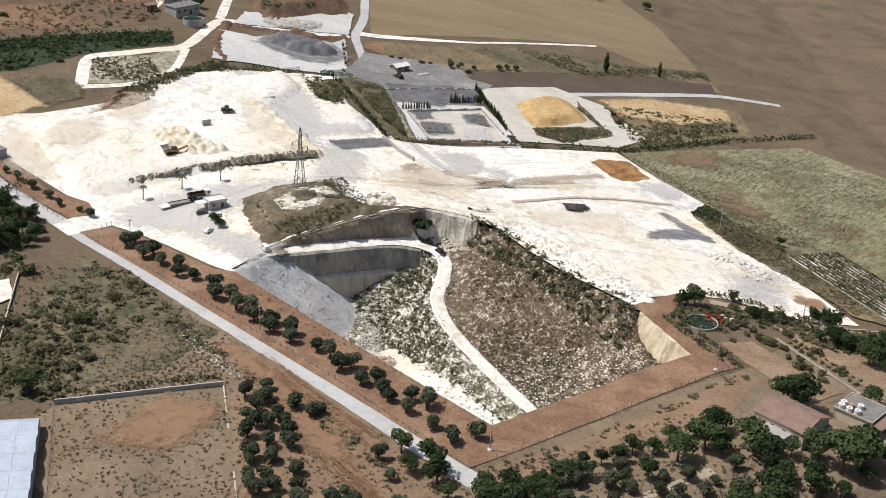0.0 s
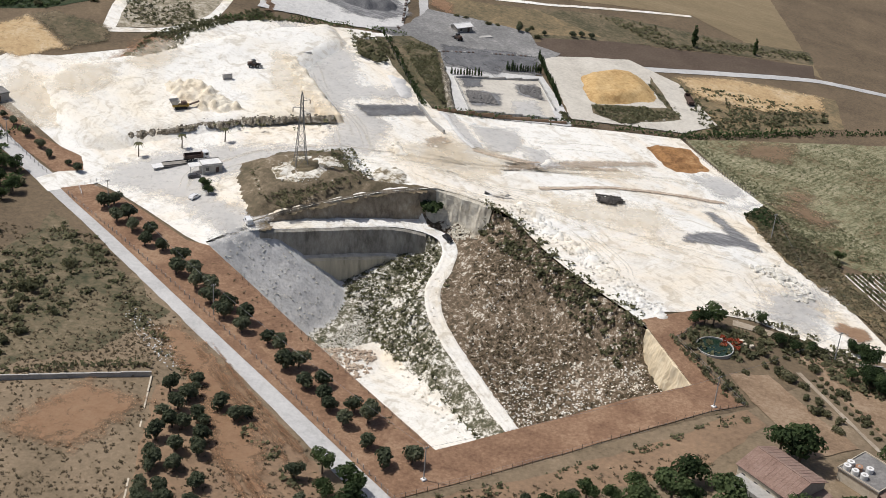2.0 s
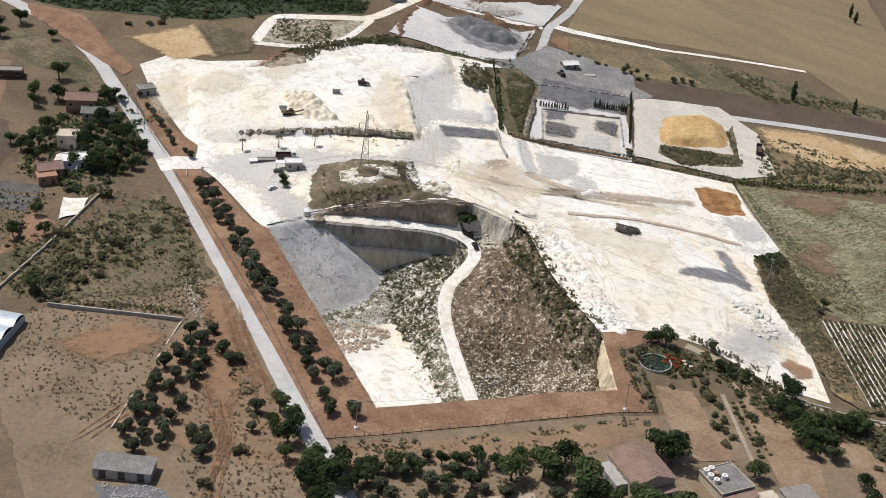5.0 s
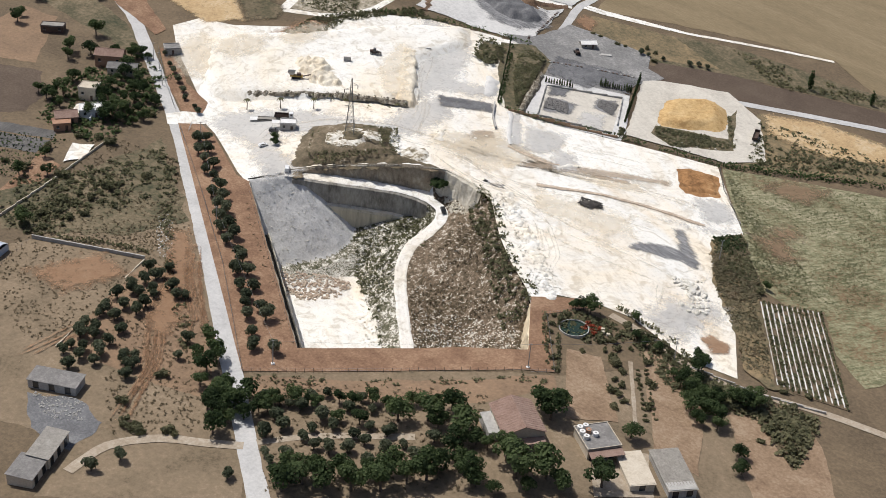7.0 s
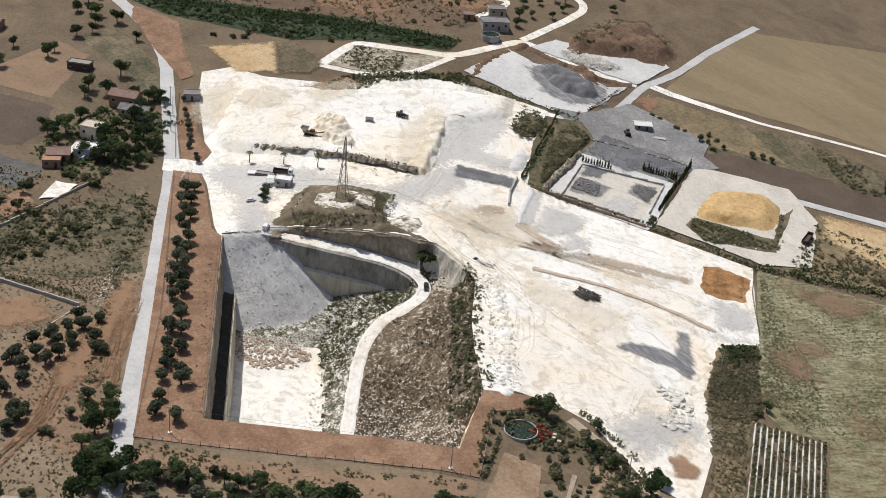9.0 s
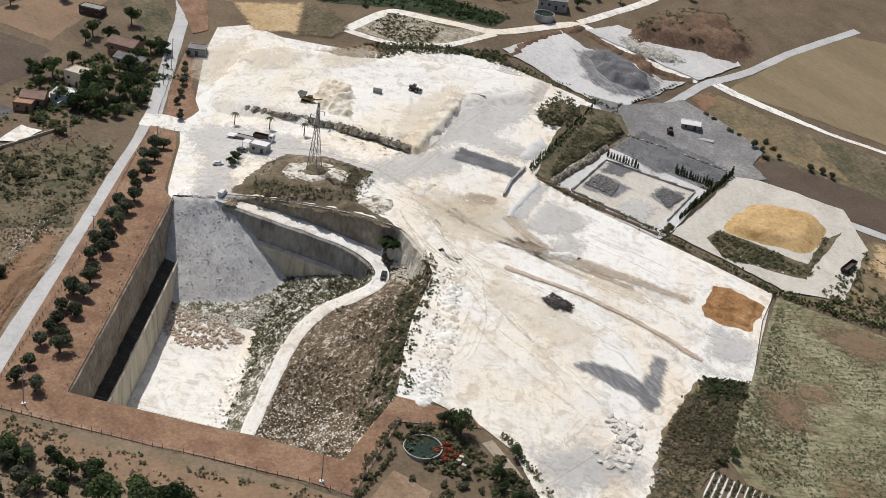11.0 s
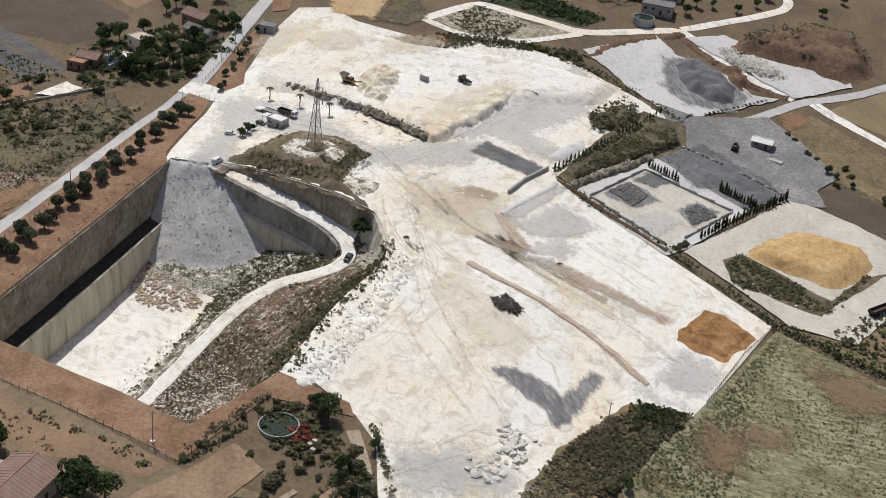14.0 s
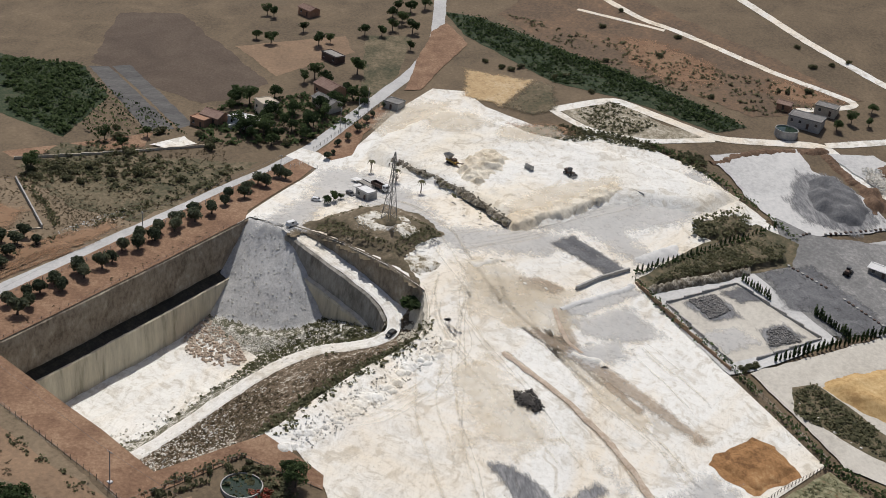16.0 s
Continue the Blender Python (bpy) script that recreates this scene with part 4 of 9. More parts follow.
patch("plantation_strip", [(-107.1, 380.8), (-100.5, 386.5), (-89.4, 381.0), (-64.4, 364.1), pit(-4.9, 94), *RIM[:3], (52.1, 366.1), (66.3, 378.7), (70.9, 378.2), (60.5, 361.2), (77.0, 336.6), (9.3, 281.7)], M["red"], 0.0, "red earth planting strip along the quarry")
patch("roadside_strip", [(-112.5, 388.6), (-129.7, 399.5), (-151.0, 417.2), (-148.2, 420.3), (-125.0, 405.5), (-110.1, 400.0), (-105.8, 392.9)], M["red"], 0.4, "red earth roadside strip")
patch("roadside_earth", [(-218.5, 442.1), (-227.8, 450.5), (-203.9, 455.1), (-178.5, 440.6), (-160.3, 430.4), (-160.3, 424.3)], M["red"], 0.6, "red earth bank")
soft("ochre_flat", [(-177.9, 450.3), (-162.4, 474.9), (-141.1, 458.2), (-152.6, 445.3)], M["sand_pale_soft"], "ochre sand flat", 5)
soft("ochre_edge", [(-141.1, 458.2), (-162.4, 474.9), (-155.9, 480.6), (-134.6, 477.2), (-131.8, 467.0)], M["scrub_green_soft"], "weedy green patch", 4)
soft("grey_apron", [(-99.6, 388.2), (-100.3, 399.6), (-78.5, 415.5), (-46.6, 423.4), (-47.9, 446.1), (-46.0, 463.0), (-31.1, 453.5), (-29.6, 423.0), (-51.5, 407.8), (-69.6, 395.8), (-63.9, 387.1), (-47.8, 381.2), (-53.8, 365.4), (-74.9, 382.0)], M["grey_light_soft"], "grey dusty haul road", 9)
soft("grey_apron_north", [(-47.7, 444.2), (-75.9, 487.0), (-89.4, 517.0), (-74.8, 522.0), (-56.0, 504.5), (-49.5, 482.0), (-33.5, 487.4), (-30.4, 479.4), (-48.1, 465.8)], M["grey_light_soft"], "grey dusty working floor", 9)
soft("dark_stain", [(60.5, 415.8), (62.4, 422.8), (67.5, 427.7), (73.9, 430.1), (70.2, 436.2), (66.2, 442.5), (69.3, 444.1), (77.0, 435.3), (83.1, 427.6), (84.3, 422.7), (78.1, 424.1), (72.2, 420.4)], M["grey_mid_soft"], "dark grey dust stain on the white floor", 3.2, 0.8)
patch("orange_bed", [(58.0, 471.9), (54.2, 476.6), (50.1, 482.1), (46.6, 488.3), (49.3, 492.4), (58.7, 495.2), (61.9, 494.6), (65.8, 486.7), (68.0, 481.5), (63.1, 476.4)], M["orange"], 1.6, "bed of orange earth")
soft("yellow_spot", [(48.4, 410.6), (51.7, 419.0), (58.1, 412.5), (56.3, 408.1)], M["cream_soft"], "yellowish spot on the white floor", 4)



def trail(name, line, count, spread, material, label, seed, thick=0.6):
    """Tyre tracks running together along a line, each thinning out at its ends."""
    LAYER[0] += 0.004
    rng = random.Random(seed)
    vs, fs, cover = [], [], []
    pts, _ = smooth_line(line, [1] * len(line), 1.5)
    for k in range(count):
        off = rng.uniform(-spread, spread)
        a, b = sorted((rng.randrange(len(pts)), rng.randrange(len(pts))))
        if b - a < 8:
            a, b = 0, len(pts) - 1
        w = thick * rng.uniform(0.5, 1.2)
        start = len(vs)
        for i in range(a, b + 1):
            d = (pts[min(i + 1, len(pts) - 1)] - pts[max(i - 1, 0)]).normalized()
            nrm = Vector((-d.y, d.x))
            o = off + 2.2 * noise.noise((i * 0.06, seed, k * 3.3)) + 0.25 * noise.noise((i * 0.5, seed, k * 3.3))
            for side, c in ((-1, 0), (0, 1), (1, 0)):
                q = pts[i] + nrm * (o + side * w)
                vs.append((q.x, q.y, land(q.x, q.y) + 0.13 + LAYER[0]))
                fade = min(1.0, (i - a) / 6, (b - i) / 6)
                cover.append((0.3 + 0.6 * c) * fade)
            if i > a:
                n = len(vs) - 6
                fs += [(n, n + 1, n + 4, n + 3), (n + 1, n + 2, n + 5, n + 4)]
    ob = mesh_ob(name, vs, fs, material)
    ob.data.attributes.new("cover", "FLOAT", "POINT").data.foreach_set("value", np.array(cover, np.float32))
    return tagged(ob, label, "track", kind="structure")


trail("haul_tracks", [(-21.7, 423.1), (-8.9, 418.4), (4.2, 417.0), (17.8, 421.6), (34.3, 428.2), (58.1, 436.6), (77.6, 444.2)], 9, 5, M["track_soft"], "tyre tracks worn into the white dust", 1)
trail("haul_tracks", [(-14.6, 418.4), (1.4, 413.8), (21.2, 409.6), (45.0, 406.6), (66.5, 406.9), (82.4, 407.2)], 6, 8, M["track_soft"], "tyre tracks worn into the white dust", 2)
trail("haul_tracks", [(-23.2, 433.4), (-3.4, 433.9), (16.0, 444.5), (35.2, 453.3), (55.1, 464.6), (73.6, 468.8)], 9, 4, M["track_soft"], "tyre tracks worn into the white dust", 3)
trail("haul_tracks", [(-69.4, 384.2), (-72.6, 398.2), (-60.9, 410.5), (-40.9, 419.7), (-23.2, 422.8), (-3.2, 428.6)], 9, 6, M["track_soft"], "tyre tracks worn into the grey dust", 4)
trail("haul_tracks", [(-33.4, 419.1), (-42.3, 440.2), (-56.5, 463.1), (-69.8, 487.1), (-82.5, 509.9)], 12, 5, M["track_soft"], "tyre tracks worn into the grey dust", 5)
trail("yard_tracks", [(15.8, 455.5), (7.2, 470.6), (19.4, 475.5), (31.3, 479.9), (42.2, 482.6)], 6, 9, M["track_soft"], "tyre tracks worn into the white dust", 7)
trail("yard_tracks", [(93.0, 380.9), (80.0, 391.5), (74.1, 404.4), (81.8, 415.8), (85.2, 426.0), (79.5, 443.3)], 3, 6, M["track_soft"], "tyre tracks worn into the white dust", 8)
trail("yard_tracks", [(50.2, 380.7), (47.3, 393.0), (35.8, 408.0), (17.6, 420.1), (2.0, 421.8)], 5, 5, M["track_soft"], "tyre tracks worn into the white dust", 9)
trail("brown_streaks", [(4.2, 416.5), (12.0, 416.3), (11.0, 418.7)], 10, 1.6, M["brown_soft"], "brown wheel ruts in the cream dust", 10, 0.8)
trail("orchard_tracks", [(-54.0, 325.3), (-36.6, 303.9), (-24.6, 282.7), (-11.3, 267.5), (-5.6, 254.3), (0.3, 239.7)], 16, 3.0, M["orange_soft"], "bare orange wheel tracks through the orchard", 11, 0.9)
trail("orchard_tracks", [(-45.5, 323.5), (-33.0, 307.5), (-15.1, 291.5), (-8.4, 282.6)], 9, 2.0, M["orange_soft"], "bare orange earth beside the lane", 12, 1.0)
trail("meadow_tracks", [(-36.6, 272.6), (-39.2, 258.3), (-41.4, 244.5)], 6, 3.0, M["orange_soft"], "bare wheel tracks in the dry field", 13, 0.5)
soft("bare_earth", [(-56.2, 323.2), (-52.0, 327.2), (-33.4, 311.7), (-18.6, 288.0), (-15.6, 276.6), (-26.2, 281.2), (-38.3, 302.1)], M["orange_soft"], "bare orange earth in the orchard", 6)
soft("bare_earth", [(-73.0, 278.6), (-62.2, 299.1), (-45.2, 295.7), (-54.6, 276.6)], M["orange_soft"], "bare reddish earth in the dry field", 8)
soft("cream_floor", [(-20.1, 425.2), (-17.5, 437.0), (-17.9, 448.6), (-14.7, 462.8), (-7.0, 450.2), (-4.7, 434.4), (-8.7, 425.1)], M["cream_soft"], "cream limestone floor", 6, 1.2)
soft("cream_spot", [(-8.8, 432.2), (-5.2, 443.9), (7.6, 440.7), (7.6, 430.1)], M["cream_soft"], "cream patch on the limestone floor", 5, 1.2)
soft("cream_spot", [(7.5, 444.4), (18.8, 450.4), (29.9, 455.9), (43.1, 463.5), (47.8, 457.9), (36.6, 449.2), (18.8, 443.2)], M["cream_soft"], "cream dust along a shallow cut", 3, 1.0)
soft("brown_edge", [(-4.5, 447.8), (-5.6, 451.6), (4.4, 450.3), (13.5, 451.0), (17.4, 444.7), (7.5, 445.3)], M["brown_soft"], "brown stony edge of a shallow cut", 3, 0.9)
soft("brown_edge", [(24.4, 452.9), (29.3, 456.2), (39.5, 462.2), (40.9, 459.3), (31.3, 453.4)], M["brown_soft"], "brown stony edge of a shallow cut", 1.5, 0.8)
soft("berm_dust", [(18.1, 428.7), (17.7, 429.8), (31.9, 438.3), (50.6, 447.9), (73.6, 454.7), (74.4, 453.6), (51.2, 446.5), (33.5, 436.9)], M["brown_soft"], "brown earth along the haul track", 1.2, 0.6)
soft("brown_edge", [(-17.1, 438.8), (-19.6, 445.4), (-15.9, 453.5), (-11.2, 449.9), (-13.5, 441.3)], M["brown_soft"], "brown stony rubble edge", 3, 0.9)
soft("cream_drift", [(-23.1, 421.9), (-28.3, 434.1), (-12.4, 449.8), (1.3, 458.8), (9.5, 446.3), (5.4, 431.0), (2.4, 420.7)], M["cream_soft"], "cream dust drift over the haul road", 7)
soft("pink_cut", [(8.1, 437.2), (29.9, 455.3), (52.1, 472.8), (50.0, 475.8), (25.3, 460.3), (6.1, 440.5)], M["brown_soft"], "pinkish brown earth beside the haul track", 3, 0.9)
soft("cream_drift", [(25.9, 410.6), (18.1, 425.3), (38.1, 431.3), (54.2, 436.6), (60.4, 423.2), (47.9, 413.3)], M["cream_soft"], "cream dust drift over the white floor", 9)
soft("grey_cut", [(-5.3, 450.5), (-19.5, 475.2), (-15.8, 476.5), (-9.0, 466.2), (-1.3, 451.7)], M["grey_light_soft"], "grey face of a shallow cut", 3, 0.9)
soft("grey_cut", [(0.1, 451.2), (-10.3, 470.5), (4.9, 478.9), (8.5, 466.2), (7.2, 453.8)], M["grey_light_soft"], "grey floor of a shallow cut", 5, 1.2)
soft("upper_cream", [(-131.2, 407.3), (-146.3, 416.7), (-150.2, 431.3), (-147.2, 438.8), (-135.4, 435.6), (-120.9, 421.5), (-108.4, 415.5)], M["cream_soft"], "cream limestone floor", 8, base=0.3)
soft("upper_cream", [(-136.3, 428.6), (-136.4, 444.8), (-120.8, 452.6), (-117.4, 439.9), (-120.6, 425.3)], M["cream_soft"], "cream limestone floor", 7, base=2.8)
soft("upper_cream", [(-59.2, 442.8), (-73.4, 458.7), (-78.1, 471.7), (-81.3, 485.7), (-74.7, 486.6), (-63.4, 467.3), (-49.4, 445.8)], M["cream_soft"], "cream crushed stone along the edge", 4, base=2.75)
soft("upper_cream", [(-120.8, 452.6), (-117.1, 471.6), (-108.6, 475.0), (-105.7, 460.1), (-110.4, 449.7)], M["cream_soft"], "ochre earth drift on white stone", 5, base=2.75)
soft("dark_slope", [(-39.6, 453.8), (-45.9, 462.6), (-27.4, 475.8), (-24.0, 468.3), (-33.1, 460.1)], M["grey_dark_soft"], "dark grey gravel slope beside a low wall", 3, 0.9)
soft("grey_drift", [(16.0, 444.5), (4.1, 465.4), (15.8, 464.6), (24.4, 451.4)], M["grey_light_soft"], "grey dust drift", 8)
soft("grey_drift", [(58.6, 442.9), (69.9, 450.9), (84.8, 461.3), (79.6, 452.7)], M["grey_light_soft"], "grey dust drift", 8)
soft("grey_drift", [(82.3, 382.6), (83.0, 398.7), (97.9, 409.9), (102.7, 405.5), (97.7, 378.3)], M["grey_light_soft"], "grey dust drift over the yard", 12)
soft("grey_drift", [(60.3, 472.1), (72.6, 479.0), (81.2, 467.2), (72.5, 456.2)], M["grey_light_soft"], "grey dust drift", 6)
soft("red_drift", [(-127.7, 452.5), (-123.8, 473.7), (-113.0, 482.6), (-113.8, 462.5)], M["red_soft"], "reddish earth over white stone", 6)

# ---- the grey yard, sand yard and north workings ----

patch("grey_yard", [(-45.7, 537.0), (-46.7, 553.6), (-44.5, 570.5), (-30.1, 573.3), (-4.2, 571.3), (0.7, 558.7), (10.2, 555.9), (4.7, 540.0), (4.1, 517.7), (-25.1, 509.4), (-29.6, 516.1)], M["grey_dust"], 0.8, "grey dusty storage yard")
soft("red_verge", [(-45.6, 574.7), (-45.0, 585.9), (-37.1, 583.7), (-34.9, 571.8)], M["red_soft"], "reddish earth beside the yard", 3, 1.0)
soft("dark_yard", [(-27.7, 518.4), (-32.3, 535.3), (-8.8, 545.6), (2.7, 545.9), (6.1, 528.6), (-7.9, 526.3), (-8.2, 518.5)], M["grey_dark_soft"], "dark gravel storage floor", 5)
patch("sand_yard", [(21.1, 496.6), (4.3, 545.9), (10.2, 552.6), (35.8, 566.7), (56.0, 553.9), (70.7, 521.5), (59.2, 507.8)], M["cream_grey"], 0.6, "pale sandy yard")
patch("north_working", [(-99.5, 524.3), (-103.6, 558.2), (-87.9, 559.2), (-70.6, 570.8), (-59.1, 573.7), (-53.9, 581.3), (-47.9, 538.7), (-57.9, 532.6), (-80.0, 527.4)], M["grey_light"], 1.0, "grey-white floor of a smaller working")
patch("north_grey", [(-59.3, 534.7), (-49.7, 542.9), (-43.4, 569.7), (-39.0, 563.9), (-42.3, 537.7), (-46.4, 530.6)], M["grey_dust"], 1.0, "grey gravel road")
soft("north_stain", [(-87.9, 553.0), (-84.0, 565.6), (-57.7, 571.9), (-49.0, 557.8), (-57.0, 543.1), (-69.7, 541.8)], M["grey_mid_soft"], "dark gravel spread over the white floor", 6, 1.2)
patch("north_white", [(-99.7, 568.5), (-97.7, 585.3), (-78.1, 596.9), (-59.3, 615.8), (-54.1, 613.3), (-53.8, 587.8)], M["grey_light"], 1.0, "grey-white stony ground")
patch("sand_border", [(27.3, 506.7), (25.7, 513.4), (52.9, 527.0), (45.2, 542.9), (44.7, 553.9), (57.9, 519.1), (37.5, 502.1)], M["scrub_green"], 0.8, "weedy border of rubble")
patch("yard_surround", [(-18.2, 477.5), (-26.4, 497.9), (-30.0, 514.4), (7.0, 528.1), (20.1, 499.0), (22.0, 490.3)], M["grey_light"], 0.4, "grey dusty ground round the walled yard")
patch("walled_yard_floor", [(-11.7, 482.7), (-21.8, 507.8), (6.1, 523.3), (16.6, 492.9)], M["cream_grey"], 0.0, "pale dusty floor of a walled yard")
soft("yard_dark_field", [(-12.2, 488.0), (-16.3, 497.3), (-10.9, 502.4), (-4.6, 503.3), (-2.5, 493.1)], M["grey_mid_soft"], "dark rubble dust in the walled yard", 3, 0.9)
soft("yard_dark_field", [(1.2, 506.1), (-1.5, 515.1), (5.4, 519.2), (10.9, 506.6)], M["grey_mid_soft"], "dark rubble dust in the walled yard", 3, 0.9)
soft("yard_dark_field", [(3.0, 487.0), (-0.4, 501.2), (7.8, 504.6), (13.0, 492.8)], M["grey_light_soft"], "grey dust in the walled yard", 4, 0.9)
soft("yard_dark_corner", [(-17.4, 500.7), (-20.4, 507.8), (-13.2, 513.1), (-11.3, 505.5)], M["grey_dark_soft"], "dark gravel in the yard corner", 3, 0.9)
patch("bank_ground", [(-24.2, 477.5), (-42.6, 502.9), (-55.0, 525.9), (-44.6, 536.0), (-31.3, 529.6), (-26.3, 512.6), (-21.9, 497.9), (-16.9, 478.8)], M["scrub_green"], 0.6, "weedy green bank between the yards")
patch("thicket_ground", [(95.5, 415), (106, 422), (116.5, 402), (127, 380.5), (134.7, 379.9), (126.2, 377.3), (118.3, 380.8), (108.5, 396.5)], M["dry_green"], 1.6, "rough weedy strip between yard and crop rows")
soft("orange_spot", [(100.8, 386.2), (103.0, 390.5), (109.3, 389.8), (111.2, 385.0), (106.9, 380.8)], M["orange_soft"], "orange earth spot at the yard's end", 2, 0.9)
soft("ochre_plot", [(54.8, 560.0), (74.2, 574.2), (111.5, 580.7), (112.1, 564.4), (87.4, 545.9), (62.8, 544.5)], M["sand_pale_soft"], "ochre sandy ground in a dry plot", 6, 1.6)
patch("thicket_floor", [(79.8, 444.5), (85.5, 459.5), (96, 442), (104.5, 429.5), (106, 420), (96.5, 413.5), (88, 428)], M["dry_green"], 2.0, "rough dry grass under a thicket")
soft("field_bare", [(88.1, 462.7), (97.5, 470.0), (109.5, 458.5), (102.4, 450.3)], M["field_soft"], "bare brown earth in the crop field", 11, 1.6)
soft("field_bare", [(76.2, 501.1), (82.8, 514.6), (99.0, 520.4), (96.1, 501.9), (84.5, 498.8)], M["field_soft"], "bare brown earth in the crop field", 11, 1.6)
soft("field_bare", [(90.1, 471.4), (95.7, 480.4), (104.3, 476.7), (98.1, 466.2)], M["field_soft"], "dry yellow patch in the crop field", 11, 1.6)


# ---- the pit ----
RAMP = [(7, 100.2, 0), (14, 100.2, -1.1), (20, 100.2, -2.2), (32, 100.4, -4.5), (42, 100.4, -6.5), (50, 99.6, -8), (56, 97, -9), (59, 93, -9.6), (59, 89.5, -10), (56, 84.5, -10.8), (50, 79, -12), (44.5, 73.5, -13.2), (41, 64, -14.6), (39.6, 54, -16), (38.8, 44, -17.6), (38.2, 33, -19.5), (37.5, 20, -21.2), (36.5, 8, -22), (36, -4, -22.4)]


def ramp_points(step=1.0):
    pts = []
    for a, b in zip(RAMP, RAMP[1:]):
        a, b = Vector(a), Vector(b)
        k = max(1, int((b - a).length / step))
        pts += [a.lerp(b, j / k) for j in range(k)]
    pts.append(Vector(RAMP[-1]))
    for _ in range(12):
        pts = [pts[0]] + [(pts[i - 1] + pts[i] * 2 + pts[i + 1]) / 4 for i in range(1, len(pts) - 1)] + [pts[-1]]
    return np.array([tuple(p) for p in pts])


RP = ramp_points()
BORDER = [(68, -6), (74, 22), (74.5, 30), (72.5, 48), (72, 63), (73, 78), (73, 85), (70.4, 92.4), (66, 98), (61, 102.6)]


def line_distance(v, u, line):
    best = np.full(v.shape, 1e9)
    for (a, b), (c, d) in zip(line, line[1:]):
        dv, du = c - a, d - b
        t = np.clip(((v - a) * dv + (u - b) * du) / (dv * dv + du * du), 0, 1)
        best = np.minimum(best, np.hypot(v - a - t * dv, u - b - t * du))
    return best


def pit_depth(v, u):
    """Depth of the pit's ground at many places of its own axes, and how far each lies from the ramp, and the surface there."""
    shape = v.shape
    fv, fu = v.ravel(), u.ravel()
    d2 = (fv[:, None] - RP[None, :, 0]) ** 2 + (fu[:, None] - RP[None, :, 1]) ** 2
    near = d2.argmin(1)
    dist = np.sqrt(d2[np.arange(len(fv)), near])
    hr = RP[near, 2]
    tang = np.gradient(RP[:, :2], axis=0)[near]
    side = tang[:, 0] * (fu - RP[near, 1]) - tang[:, 1] * (fv - RP[near, 0])  # plus: outside the bend and the back wall side
    dist, hr, side = dist.reshape(shape), hr.reshape(shape), side.reshape(shape)
    upper = (near.reshape(shape) < np.argmax(RP[:, 0])) & (v < 56)
    n1, n2 = wobble(v, u, 0.09, 1), wobble(v, u, 0.35, 2)
    floor = -23 + 5 * np.clip((u - 62) / 34, 0, 1) + 5 * np.clip((v - 30) / 26, 0, 1) * np.clip((u - 66) / 22, 0, 1) + n1 * 0.5
    away = np.maximum(dist - 2.1, 0)
    to_border = line_distance(v, u, BORDER)
    low = line_distance(v, u, BORDER[:2])
    high = line_distance(v, u, BORDER[1:])
    edge = -0.3 - 6.7 * np.clip(high / (low + high + 0.01) * 1.5 - 0.25, 0, 1)
    frac = away / (away + to_border + 0.01)
    nose = np.clip((u - 85) / 6, 0, 1) * np.clip((v - 56) / 3, 0, 1)
    hill = hr + (edge - hr) * ((0.35 * frac + 0.65 * frac ** 1.6) * (1 - nose) + frac ** 5 * nose) + (n1 * 1.3 + n2 * 0.5) * np.clip(away / 4, 0, 1) * np.clip(to_border / 4, 0, 1)
    inner = np.maximum(floor, hr - 0.62 * away + n1 * 0.8 * np.clip(away / 4, 0, 1) + n2 * 0.4 * np.clip(away / 3, 0, 1))
    outer_side = side < 0
    h = np.where(outer_side, np.where(upper, hr, inner), hill)
    # left of the ramp's way is its inside on the way down
    left = side > 0
    h = np.where(upper, np.where(left, hr, np.where(away > 0, floor, hr)), np.where(left, hill, inner))
    h = np.where(dist <= 2.1, hr, h)
    # the tipped rubble below the ramp's mouth
    head = 95.5 + (v + 6) * 0.278
    cone = -0.2 - 0.93 * np.maximum(line_distance(v, u, [(-6, 95.5), (11.5, 100.4)]) - 0.4, 0) + n1 * 0.7 + n2 * 0.25
    rubble = (cone > h) & (u < head) & (dist > 2.0)
    h = np.where(rubble, cone, h)
    h = np.where((u >= head) & (v < 10), -0.35, h)
    white = (~rubble) & (h < -21.7 + n2 * 0.6) & (u < 70) & (v < 30)
    road = (dist < 1.2 + n2 * 0.4) | (upper & left & (dist < 6))
    return h, dist, rubble, white, road, hill, left & ~upper


def pit_world(v, u, h):
    x, y = pit(v, u)
    return np.stack([x.ravel(), y.ravel(), np.array([land(a, b) for a, b in zip(x.ravel(), y.ravel())]) + h.ravel()], 1)


